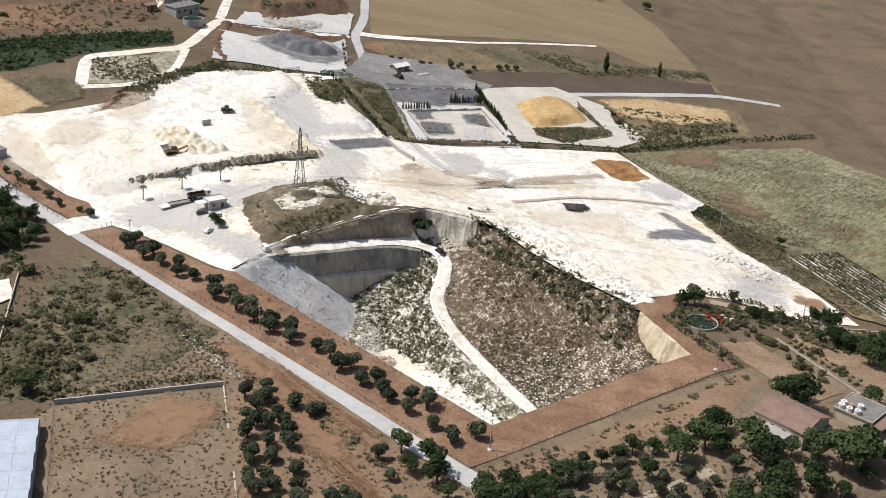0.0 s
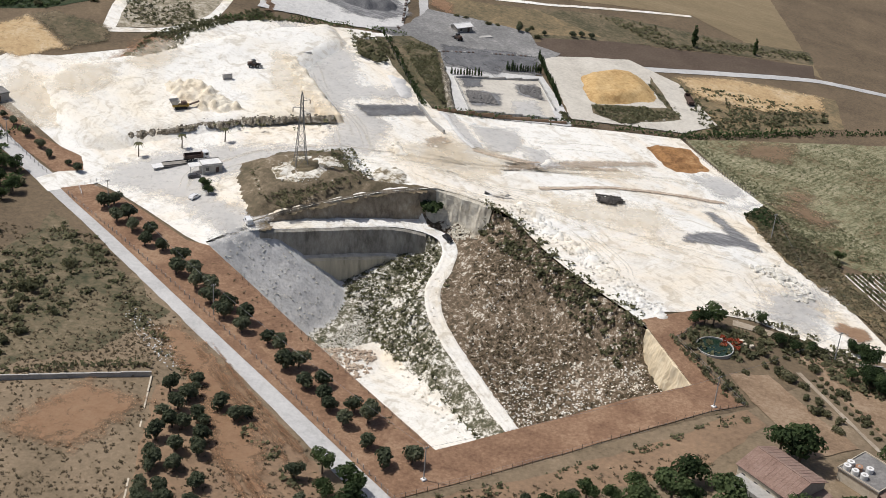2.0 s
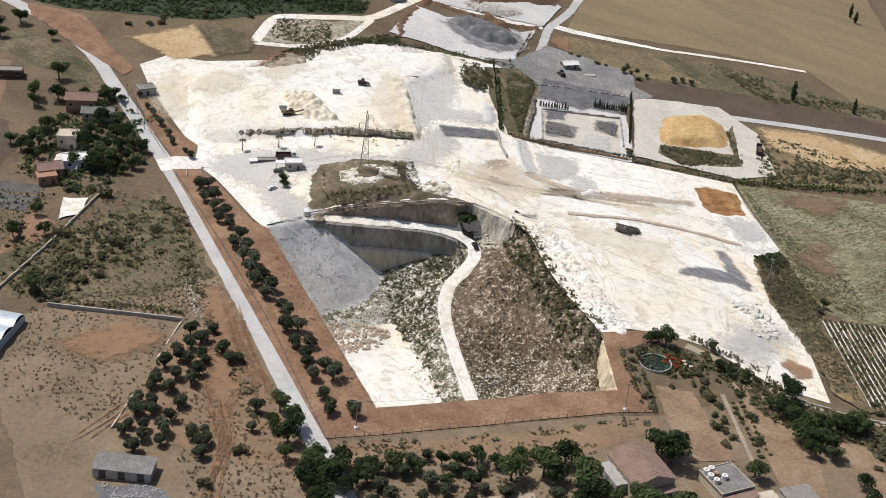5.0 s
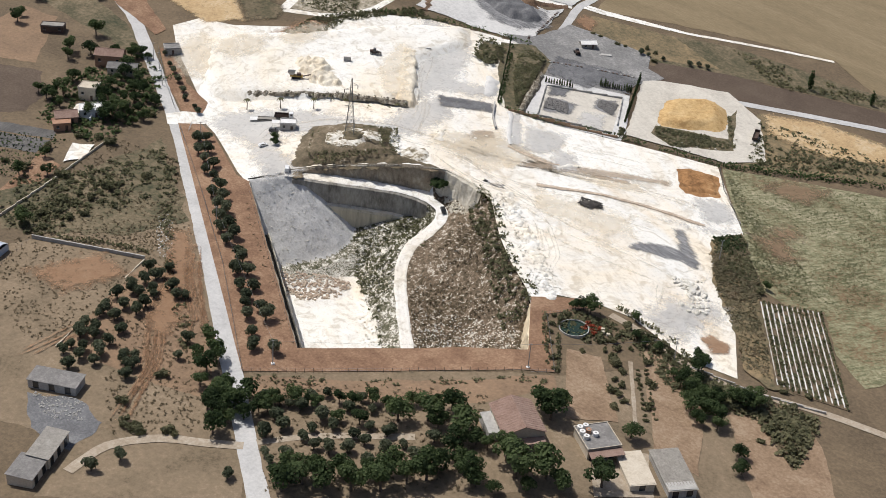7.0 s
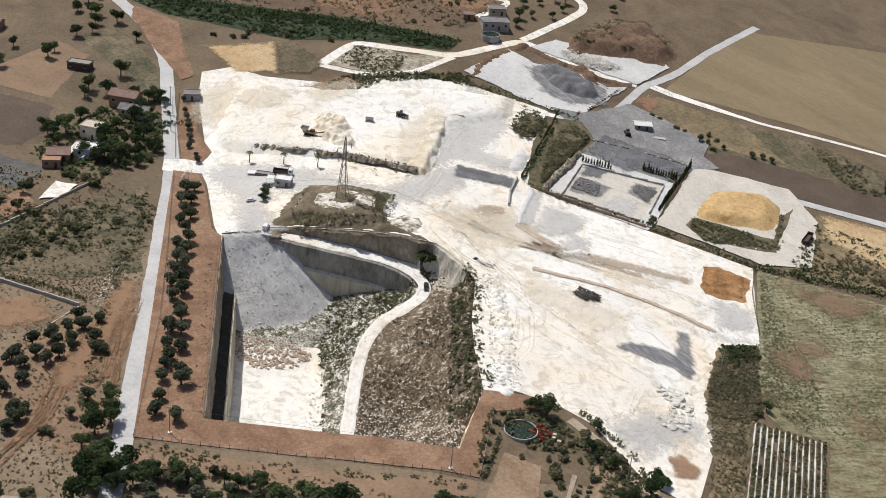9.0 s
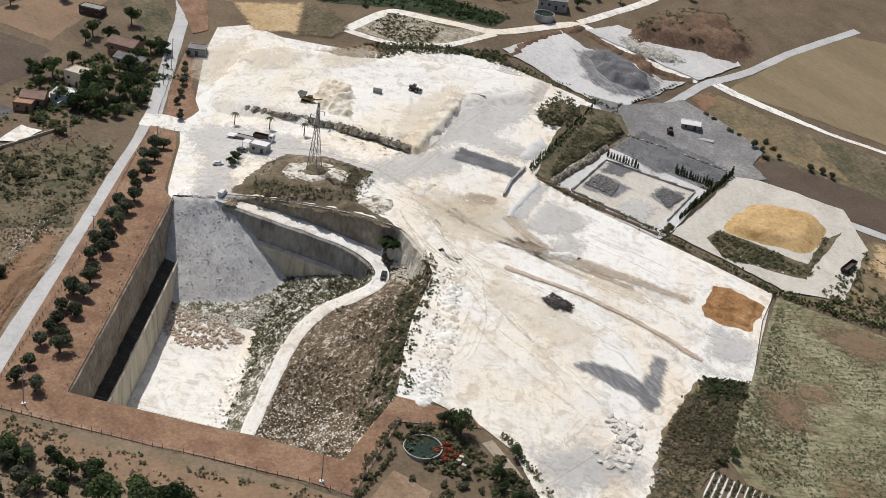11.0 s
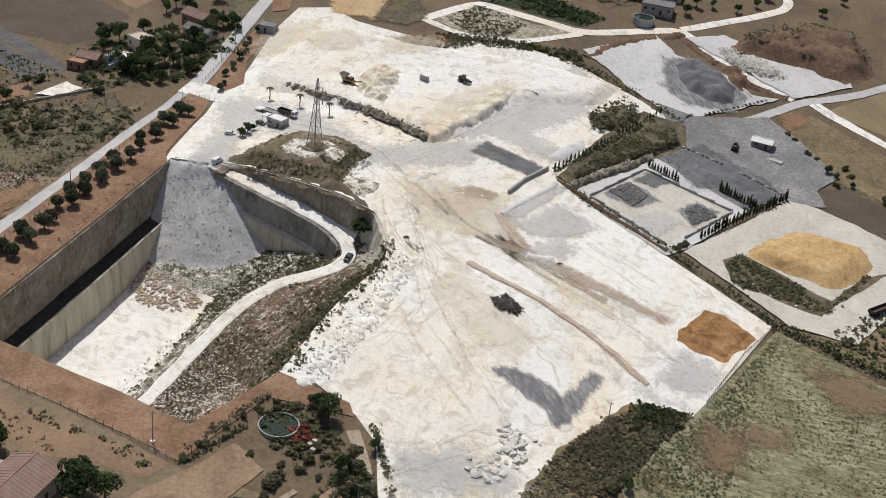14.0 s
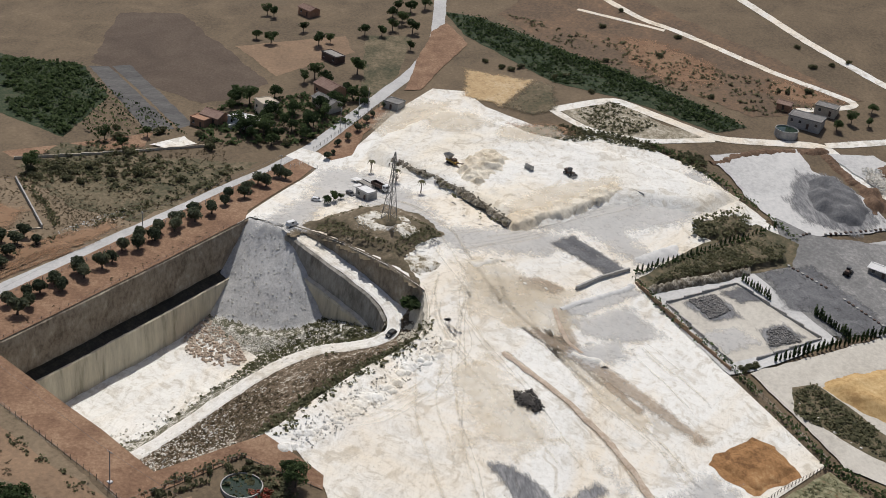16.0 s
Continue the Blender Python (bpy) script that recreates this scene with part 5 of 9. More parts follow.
def build_pit():
    v, u = np.meshgrid(np.arange(-8, 79, 0.9), np.arange(-7, 113, 0.9))
    h, dist, rubble, white, road, hill, hillside = pit_depth(v, u)
    co = pit_world(v, u, h)
    ny, nx = v.shape
    jj, ii = np.meshgrid(np.arange(ny - 1), np.arange(nx - 1), indexing="ij")
    a = (jj * nx + ii).ravel()
    faces = np.stack([a, a + 1, a + nx + 1, a + nx], 1)
    cu, cv = u.ravel()[a] + 0.45, v.ravel()[a] + 0.45
    inside = signed(*np.array(pit(cv, cu)), RIM) > -1.6
    near_low = ~((h.ravel()[a] > -1.2) & (signed(*np.array(pit(cv, cu)), RIM) < -0.2))
    ok = inside & near_low
    faces, a = faces[ok], a[ok]
    kind = np.zeros(len(a), int)
    kind[hillside.ravel()[a]] = 4
    kind[white.ravel()[a]] = 1
    kind[rubble.ravel()[a]] = 2
    kind[road.ravel()[a]] = 3
    ob = mesh_ob("pit_ground", co.tolist(), faces.tolist(), M["scrub"], smooth=True)
    for m in ("white", "rubble", "ramp", "scrub_hill"):
        ob.data.materials.append(M[m])
    ob.data.polygons.foreach_set("material_index", kind.tolist())
    tagged(ob, "quarry pit ground with scrub slope, white floor, rubble tip and white ramp", "ground", kind="structure")


build_pit()


def cliff(name, line, profile, material, label, step=0.9, rough=0.35, top=None, flip=1):
    """A quarried face along a line of the pit's axes. profile: rows of distance into the pit and height."""
    pts = []
    for i in range(len(line) - 1):
        a, b = Vector(line[i]), Vector(line[i + 1])
        k = max(1, int((b.xy - a.xy).length / step))
        pts += [a.lerp(b, j / k) for j in range(k)]
    pts.append(Vector(line[-1]))
    rows = []
    for (o1, h1), (o2, h2) in zip(profile, profile[1:]):
        k = max(1, int(math.hypot(o2 - o1, h2 - h1) / 1.1))
        rows += [(o1 + (o2 - o1) * j / k, h1 + (h2 - h1) * j / k) for j in range(k)]
    rows.append(profile[-1])
    vs, fs = [], []
    for i, p in enumerate(pts):
        d = (pts[min(i + 1, len(pts) - 1)] - pts[max(i - 1, 0)]).xy.normalized()
        n = Vector((-d.y, d.x)) * flip
        for k, (o, h) in enumerate(rows):
            w = rough * noise.fractal((p.x * 0.22, p.y * 0.22, h * 0.1), 1.0, 2.0, 4) + 0.12 * noise.noise((p.x * 1.3, p.y * 1.3, h * 0.5))
            v, u = p.x + n.x * (o + w * (k > 0)), p.y + n.y * (o + w * (k > 0))
            x, y = pit(v, u)
            vs.append((x, y, land(x, y) + p.z + h))
    m = len(rows)
    for i in range(len(pts) - 1):
        for k in range(m - 1):
            a = i * m + k
            fs.append((a, a + 1, a + m + 1, a + m))
    return tagged(mesh_ob(name, vs, fs, material), label, "rock face", kind="structure")


WEST = [(-5.1, 96, 0), (-0.6, -1, 0)]
cliff("wall_west_upper", WEST, [(-0.3, 0.12), (0.5, -0.3), (0.9, -4.5), (1.5, -11.6)], M["cliff"], "upper tier of a quarry wall, brown weathered stone")
cliff("wall_west_ledge", WEST, [(1.2, -11.4), (1.6, -12.6), (4.9, -13.4)], M["ledge"], "dirt-covered ledge along the quarry wall, the upper tier's shade put into its dark colour", rough=0.5)
cliff("wall_west_lower", WEST, [(4.4, -13.9), (4.7, -12.9), (5.2, -13.1), (6.6, -29)], M["cliff_low"], "lower tier of a quarry wall, sawn stone with dark streaks, the floor's bounced light in its pale colour", rough=0.2)
cliff("wall_south", [(-0.6, -0.5, 0), (68, -2.5, 0)], [(-0.3, 0.12), (0.3, -0.3), (1.0, -29)], M["cliff"], "steep quarry wall of tan stone")
cliff("wall_yellow", [(68, -2.5, 0), (74, 22, 0)], [(-0.3, 0.12), (0.3, -0.2), (1.6, -9)], M["yellow_cliff"], "freshly cut cream sandstone bank", rough=0.9, step=0.6)
cliff("wall_back", [(8, 101, 0), (18, 103.6, 0), (27, 104.3, 0), (36, 104.4, 0), (45, 104.2, 0), (52, 103.6, 0), (58, 103, 0), (60.5, 101.8, -1)], [(-0.4, 0.6), (0.2, -0.2), (0.8, -4), (1.6, -11.5)], M["cliff"], "weathered grey-brown stone face under the mound", flip=-1, rough=0.5)
cliff("wall_bend", [(59, 103.6, 0), (61.5, 102, 0), (66, 97.8, 0), (69.5, 93.5, 0), (71, 90, 0)], [(-0.6, 0.3), (0.6, -0.5), (1.5, -4), (2.8, -8.5), (5.6, -11.6)], M["pale_cliff"], "pale broken limestone face", flip=-1, rough=1.0, step=0.6)
BELOW = [(9.5, 97.5, -0.6), (14, 97.5, -1.2), (23, 97.6, -2.8), (34, 97.7, -4.9), (43, 97.5, -6.8), (49.4, 96.6, -8.1), (54, 94.2, -9)]
cliff("wall_ramp_upper", BELOW, [(-0.6, 0.1), (0.2, -0.3), (1.0, -7.0)], M["grey_cliff"], "grey sawn stone face below the ramp, upper tier", flip=-1)
cliff("wall_ramp_ledge", BELOW, [(0.6, -6.8), (1.2, -7.2), (2.6, -7.5), (2.8, -7.9)], M["pale_cliff"], "pale narrow ledge in the stone face", flip=-1)
cliff("wall_ramp_lower", BELOW, [(2.4, -7.2), (2.7, -7.6), (3.6, -20)], M["cliff_low"], "pale sawn stone face below the ramp, lower tier", flip=-1)


def build_ramp():
    """The ramp's roadway laid along its line, with two ruts and rough shoulders."""
    vs, fs = [], []
    offs = [-2.0, -1.5, -1.0, -0.7, -0.2, 0.2, 0.7, 1.0, 1.5, 2.0]
    lift = [0.0, 0.16, 0.14, 0.05, 0.13, 0.13, 0.05, 0.14, 0.16, 0.0]
    for i, (v, u, h) in enumerate(RP):
        d = RP[min(i + 1, len(RP) - 1)] - RP[max(i - 1, 0)]
        n = math.hypot(d[0], d[1])
        nv, nu = -d[1] / n, d[0] / n
        for k, (o, z) in enumerate(zip(offs, lift)):
            o = o * (1.0 + 0.22 * noise.noise((i * 0.17, k // 5, 3)))
            x, y = pit(v + nv * o, u + nu * o)
            vs.append((x, y, land(x, y) + h + z + 0.1))
        if i:
            a = (i - 1) * 10
            fs += [(a + k, a + k + 1, a + k + 11, a + k + 10) for k in range(9)]
    tagged(mesh_ob("ramp_road", vs, fs, M["ramp"], smooth=True), "white dusty haul ramp winding down into the pit", "road", kind="structure")


build_ramp()


def ridge(name, line, width, height, material, label, seed=0, base=0.5):
    """A low uneven bank along a line."""
    pts, ws = smooth_line(line, [width] * len(line), 0.7)
    vs, fs = [], []
    for i, p in enumerate(pts):
        d = (pts[min(i + 1, len(pts) - 1)] - pts[max(i - 1, 0)]).normalized()
        nrm = Vector((-d.y, d.x))
        k = 0.35 + 0.9 * abs(noise.fractal((p.x * 0.25, p.y * 0.25, seed), 1.0, 2.0, 4))
        sway = 0.5 * width * noise.noise((p.x * 0.15, p.y * 0.15, seed + 5))
        for o, z in ((-1, -0.5), (-0.55, 0.55), (-0.1, 1.0), (0.4, 0.7), (1, -0.5)):
            q = p + nrm * (o * width * 0.5 * (0.6 + k) + sway)
            zz = z * height * k + 0.25 * height * noise.noise((q.x * 1.3, q.y * 1.3, seed)) + base
            vs.append((q.x, q.y, land(q.x, q.y) + zz))
        if i:
            a = (i - 1) * 5
            fs += [(a + j, a + j + 1, a + j + 6, a + j + 5) for j in range(4)]
    return tagged(mesh_ob(name, vs, fs, material), label, "bank")


# ---- mounds and raised ground ----
heap("pylon_mound", [pit(10, 102.4), (-47.5, 377.2), (-54.8, 381.6), (-61.5, 395), (-65, 406.5), (-56.4, 415.7), (-42.9, 420.2), (-38.2, 421.6), (-35.2, 414), (-27.5, 408.5), pit(58, 103.9), pit(52, 104.5), pit(45, 105.1), pit(36, 105.3), pit(27, 105.2), pit(18, 104.5)], 2.6, 7, M["scrub_mound"], 1.0, 0.5, "weedy earth mound carrying the pylon", base=0.35)
heap("upper_platform", [(-91.3, 415.3), (-53.5, 439.7), (-48.2, 453.6), (-66.8, 481.3), (-60.6, 512.8), (-72.4, 527.0), (-97.0, 497.3), (-116.0, 466.3), (-136.3, 448.4), (-139.8, 433.6), (-121.1, 408.1), (-106.5, 402.7)], 2.6, 5, M["white_rough"], 2.2, 0.5, "raised bed of white crushed limestone", kind="structure", category="ground")
heap("sand_mound", [(27.4, 510.4), (20.3, 523.4), (18.7, 539.3), (30.4, 554.8), (43.0, 552.3), (49.3, 535.9), (49.5, 528.3), (33.3, 516.2)], 2.6, 7, M["sand"], 1.0, 0.5, "broad heap of yellow sand")
heap("dark_mound", [(35.6, 427.8), (34.7, 432.9), (42.3, 434.4), (43.7, 431.7), (40.4, 427.5)], 1.4, 2.5, M["dark_rock"], 0.5, 0.6, "heap of dark broken stone", freq=0.9)
heap("gravel_mound", [(-82.8, 552.0), (-85.3, 561.3), (-78.0, 568.7), (-64.2, 570.1), (-53.6, 563.7), (-54.1, 553.8), (-64.5, 548.4)], 3.4, 6, M["grey_dark"], 0.9, 1.2, "large heap of dark gravel")
heap("red_gravel_mound", [(-78.1, 571.3), (-76.8, 578.4), (-64.0, 575.2), (-57.9, 567.4), (-68.7, 568.2)], 2.4, 4, M["dark_red"], 0.9, 0.8, "heap of reddish earth beside the gravel")
heap("earth_mound", [(-91.0, 581.7), (-97.0, 593.5), (-96.5, 608.6), (-93.0, 626.5), (-81.1, 637.8), (-57.3, 627.7), (-54.6, 611.2), (-67.5, 602.9), (-78.2, 589.9), (-83.5, 580.8)], 4.5, 9, M["dark_red"], 1.2, 1.2, "weedy dark red earth mound", freq=0.15)
heap("rubble_mound", [(-90.0, 577.1), (-87.3, 582.7), (-75.6, 590.7), (-65.3, 593.4), (-65.9, 585.9), (-74.2, 577.6), (-82.1, 574.6)], 1.6, 4, M["pale_rubble"], 0.8, 1.0, "bank of pale rubble", freq=0.7)
heap("orange_mound", [(58.1, 473.2), (52.9, 479.6), (48.0, 487.6), (50.8, 492.3), (60.5, 496.0), (64.5, 488.8), (67.0, 481.9), (62.3, 477.3)], 1.0, 3, M["orange"], 0.7, 0.6, "low heap of orange earth")
heap("rubble_bank", [(-24.6, 424.9), (-29.0, 437.2), (-25.9, 437.1), (-18.7, 427.4)], 0.8, 1.5, M["white_rough"], 0.7, 0.4, "low bank of white stone")
heap("grey_spoil", [(-34.5, 476.2), (-44.6, 495.7), (-35.9, 496.1), (-30.1, 482.2)], 1.0, 3, M["grey_light"], 1.0, 0.4, "low grey spoil heap")
heap("grey_spoil", [(-83.7, 501.8), (-86.0, 513.4), (-76.3, 510.8), (-75.8, 501.2)], 1.0, 3, M["grey_light"], 1.0, 0.4, "low grey spoil heap")
heap("weedy_bank", [(-57.5, 507.1), (-63.1, 521.8), (-52.6, 524.8), (-44.1, 507.6), (-49.1, 501.6)], 1.5, 4, M["scrub_green"], 1.0, 0.5, "weedy grey spoil bank")
heap("red_edge", [(-123.0, 453.1), (-124.8, 465.8), (-117.1, 471.6), (-116.4, 457.3)], 0.8, 3, M["scrub_green"], 1.2, 0.4, "weedy reddish earth bank")
ridge("track_berm", [(18.4, 428.6), (24.1, 432.3), (31.9, 437.4), (42.2, 443.2), (51.1, 447.7), (61.3, 451.6), (73.3, 454.5)], 1.5, 0.24, M["berm"], "low brown earth berm along the haul track", 1)
ridge("north_edge", [(-94.8, 523.2), (-102.2, 546.0), (-102.5, 567.2), (-86.1, 569.9), (-65.1, 577.3), (-54.2, 585.1)], 4.0, 0.9, M["dark_red"], "brown cut bank above the smaller working", 6, 0.2)
ridge("cut_edge", [(-4.6, 447.4), (4.6, 447.1), (11.6, 448.1), (15.9, 450.8)], 1.4, 0.4, M["berm"], "brown stony edge of a shallow cut", 2)
ridge("cut_edge", [(15.9, 448.1), (18.2, 450.7), (18.6, 455.0), (21.5, 455.4)], 2.2, 0.7, M["white_rough"], "white broken stone in a shallow cut", 7)
ridge("cut_edge", [(-4.7, 449.3), (-12.6, 462.0), (-19.8, 475.2)], 1.6, 0.35, M["grey_light"], "grey stone edge of a shallow cut", 8)
ridge("platform_bank", [(-106.5, 410.5), (-101.5, 413.4), (-96.5, 416.4), (-84.5, 424.2), (-72.2, 431.3), (-62.0, 436.2), (-52.9, 439.8), (-47.9, 443.6)], 3.0, 1.5, M["bank_stone"], "dark weedy stone bank at the edge of the raised yard", 3, 1.5)
heap("mound_ring", [(-50.2, 393.9), (-54.9, 399.5), (-55.5, 406.3), (-47.0, 411.3), (-39.9, 412.9), (-36.6, 408.3), (-39.2, 400.9), (-42.6, 395.5)], 0.5, 2.5, M["ring"], 0.6, 0.5, "pale stony ring on the mound", base=2.75)
heap("mound_centre", [(-47.1, 400.1), (-50.6, 404.9), (-47.6, 409.0), (-43.2, 409.8), (-40.4, 406.1), (-42.3, 401.5)], 0.6, 1.5, M["scrub_green"], 0.7, 0.3, "weedy earth at the pylon's foot", base=3.1)
heap("stone_mound", [(-87.1, 432.0), (-98.7, 437.7), (-104.8, 446.0), (-100.4, 449.6), (-94.5, 452.3), (-84.0, 447.0), (-73.7, 437.6), (-78.6, 432.5)], 1.8, 4, M["crushed_cream"], 0.6, 1.5, "jagged heap of cream broken rock", base=2.3, freq=0.45)
heap("platform_face", [(-51.3, 440.0), (-43.2, 442.6), (-57.4, 465.2), (-72.0, 486.6), (-79.5, 484.9), (-70.3, 467.4)], 2.7, 1.8, M["crushed_cream"], 0.8, 0.9, "cream stone face of the raised yard", base=0.3, kind="structure", category="ground")
heap("low_bank", [(-30.1, 406.7), (-28.1, 414.2), (-22.9, 419.2), (-17.3, 415.6), (-15.3, 410.4), (-21.3, 406.6)], 0.9, 2.5, M["ring"], 0.7, 0.8, "low broken bank of pale earth beside the mound")
# stone tipped load by load along the yard's edge
rng_tip = random.Random(12)
TIP = smooth_line([(14.7, 413.4), (19.0, 408.8), (27.0, 400.4), (36.5, 391.9), (44.2, 383.8), (50.6, 376.4), (54.8, 370.4)], [1] * 7, 2.6)[0]
for i, p in enumerate(TIP):
    for k in range(2):
        cx, cy = p.x + rng_tip.uniform(-1.5, 4.0) * 0.75 + k * 0.9, p.y + rng_tip.uniform(-1.2, 2.5)
        r = rng_tip.uniform(1.0, 2.6)
        ring = [(cx + r * math.cos(a * 0.785) * rng_tip.uniform(0.8, 1.2), cy + r * math.sin(a * 0.785) * rng_tip.uniform(0.8, 1.2)) for a in range(8)]
        heap("tipped_stone", ring, rng_tip.uniform(0.3, 0.65), r * 0.9, M["white_rough"], 0.5, 0.4, "small tipped heap of white broken stone", base=0.3, freq=0.8, edge=0.4)
heap("yards_bank", [(-18.7, 477.9), (-30.3, 493.5), (-37.6, 506.3), (-43.9, 521.5), (-38.6, 529.8), (-33.2, 528.3), (-28.1, 513.5), (-23.8, 497.7), (-18.0, 479.7)], 2.2, 2.5, M["scrub_green"], 0.7, 0.6, "weedy green bank between the yards")
heap("bank_rock", [(-18.6, 478.6), (-22.2, 488.5), (-25.1, 498.3), (-27.2, 506.1), (-29.3, 514.7), (-26.1, 513.9), (-22.8, 505.0), (-20.3, 496.2), (-17.8, 486.7), (-15.1, 478.5)], 2.0, 1.2, M["bank_stone"], 0.6, 1.0, "grey-white broken rock face below the bank", freq=0.8, edge=0.8)


# ---- plants ----
def leaf_cloud(bm, blobs, count, size, rng, flat=1.0):
    """Small leaf sprays, thick towards the outside of a few overlapping blobs."""
    total = sum(r ** 2 for *_, r in blobs)
    for x, y, z, r in blobs:
        for _ in range(max(4, int(count * r * r / total))):
            d = Vector((rng.gauss(0, 1), rng.gauss(0, 1), rng.gauss(0.25, 1))).normalized()
            p = Vector((x, y, z)) + Vector((d.x, d.y, d.z * flat)) * r * (0.55 + 0.5 * rng.random() ** 0.6)
            n = (d + Vector((rng.uniform(-1, 1), rng.uniform(-1, 1), rng.uniform(-0.6, 1))) * 0.8).normalized()
            a = n.orthogonal().normalized()
            a.rotate(Matrix.Rotation(rng.uniform(0, 6.28), 3, n))
            b = n.cross(a)
            s = size * rng.uniform(0.6, 1.3)
            q = [p + a * s, p + b * s * 0.8 + n * s * 0.25, p - a * s, p - b * s * 0.8 + n * s * 0.2]
            bm.faces.new([bm.verts.new(c) for c in q])


def limb(bm, a, b, ra, rb, sides=6):
    a, b = Vector(a), Vector(b)
    d = (b - a).normalized()
    e = d.orthogonal().normalized()
    f = d.cross(e)
    rings = []
    for p, r in ((a, ra), (b, rb)):
        rings.append([bm.verts.new(p + (e * math.cos(6.2832 * i / sides) + f * math.sin(6.2832 * i / sides)) * r) for i in range(sides)])
    for i in range(sides):
        bm.faces.new((rings[0][i], rings[0][(i + 1) % sides], rings[1][(i + 1) % sides], rings[1][i]))
    bm.faces.new(rings[1])


def make_tree(name, label, kind, seed, material):
    """A tree at the origin, about unit crown radius for round kinds, later scaled."""
    rng = random.Random(seed)
    root = new(name)
    tagged(root, label, "tree")
    tb, cb = bmesh.new(), bmesh.new()
    if kind == "olive":
        tops = [(rng.uniform(-0.45, 0.45), rng.uniform(-0.45, 0.45), rng.uniform(0.85, 1.35)) for _ in range(5)]
        limb(tb, (0, 0, -0.1), (0.03, 0, 0.5), 0.13, 0.09)
        for t in tops[:4]:
            limb(tb, (0.03, 0, 0.45), t, 0.07, 0.02, 5)
        leaf_cloud(cb, [(*t, rng.uniform(0.42, 0.62)) for t in tops] + [(0, 0, 1.1, 0.6)], 520, 0.16, rng, 0.9)
    elif kind == "pine":
        tops = [(rng.uniform(-0.6, 0.6), rng.uniform(-0.6, 0.6), rng.uniform(1.0, 1.7)) for _ in range(9)]
        limb(tb, (0, 0, -0.1), (0.05, 0, 0.9), 0.09, 0.06)
        for t in tops[:6]:
            limb(tb, (0.05, 0, 0.7), t, 0.04, 0.012, 5)
        leaf_cloud(cb, [(*t, rng.uniform(0.30, 0.48)) for t in tops] + [(0, 0, 1.35, 0.6)], 800, 0.105, rng, 0.8)
    elif kind == "cypress":
        limb(tb, (0, 0, -0.1), (0, 0, 1.0), 0.07, 0.04)
        blobs = [(rng.uniform(-0.06, 0.06), rng.uniform(-0.06, 0.06), 0.45 + 0.42 * i, 0.42 * (1 - abs(i - 2.2) / 6.2)) for i in range(7)]
        leaf_cloud(cb, blobs, 320, 0.14, rng, 1.4)
    else:
        tops = [(rng.uniform(-0.5, 0.5), rng.uniform(-0.5, 0.5), rng.uniform(0.3, 0.6)) for _ in range(5)]
        limb(tb, (0, 0, -0.1), (0.02, 0, 0.35), 0.06, 0.04)
        leaf_cloud(cb, [(*t, rng.uniform(0.36, 0.55)) for t in tops], 220, 0.17, rng, 0.8)
    part("trunk", tb, M["bark"], root)
    part("crown", cb, material, root)
    return root


TREES = {
    "olive": [make_tree("olive_tree", "grey-green olive tree with a rounded crown on red earth", "olive", 10 + i, M["leaf"]) for i in range(4)],
    "pine": [make_tree("broad_tree", "large dark green tree with a dense rounded crown", "pine", 30 + i, M["leaf_dark"]) for i in range(3)],
    "cypress": [make_tree("cypress", "slender dark green cypress tree on dry ground", "cypress", 50 + i, M["leaf_dark"]) for i in range(2)],
    "bush": [make_tree("bush", "low dusty green bush on dry ground", "bush", 70 + i, M["leaf_dry"]) for i in range(3)],
}
USED = set()
RNG = random.Random(7)


def plant(kind, x, y, size, group="", h=-0.05, tall=1.0, label="", vary=(0.72, 1.2)):
    src = RNG.choice(TREES[kind])
    s = size * RNG.uniform(*vary)
    m = Matrix.Translation(at(x, y, h)) @ Matrix.Rotation(RNG.uniform(0, 6.28), 4, "Z")
    if src.name in USED:
        ob = copy_thing(src, m)
    else:
        ob = src
        USED.add(src.name)
        ob.matrix_basis = m
    ob.scale = (s, s, s * tall * RNG.uniform(0.9, 1.1))
    if group:
        ob["group"] = group
    if label:
        ob["label"] = label
    return ob


# plantation rows along the quarry
for x, y in [(-91.6, 374.7), (-85.1, 367.6), (-79.2, 364.0), (-73.2, 357.9), (-54.0, 342.6), (-62.0, 353.1), (-50.0, 342.4), (-48.3, 337.7), (-43.2, 332.5), (-38.4, 332.6), (-37.4, 328.2), (-30.4, 326.0), (-23.7, 317.7), (-21.1, 319.3), (-17.2, 311.9), (-14.2, 314.3), (-10.2, 306.0), (-5.1, 307.0), (-6.1, 301.6), (-1.4, 304.5), (0.6, 295.9), (5.3, 291.2), (10.4, 293.7), (-56.5, 348.2), (-43.9, 337.1), (-89.8, 376.7), (-82.8, 370.1), (-74.0, 363.1), (-60.8, 347.6), (-26.7, 323.6), (-12.6, 308.7), (-68.2, 357.2)]:
    plant("olive", x, y, 2.5, "olive trees along the quarry", vary=(0.85, 1.15))
# roadside strip beyond the gate
for x, y in [(-111.0, 393.7), (-117.5, 395.8), (-122.0, 399.6), (-128.6, 403.6), (-134.2, 407.4), (-138.6, 410.0), (-145.8, 414.6), (-107.2, 391.4)]:
    plant("olive", x, y, 1.5, "olive trees along the lane")
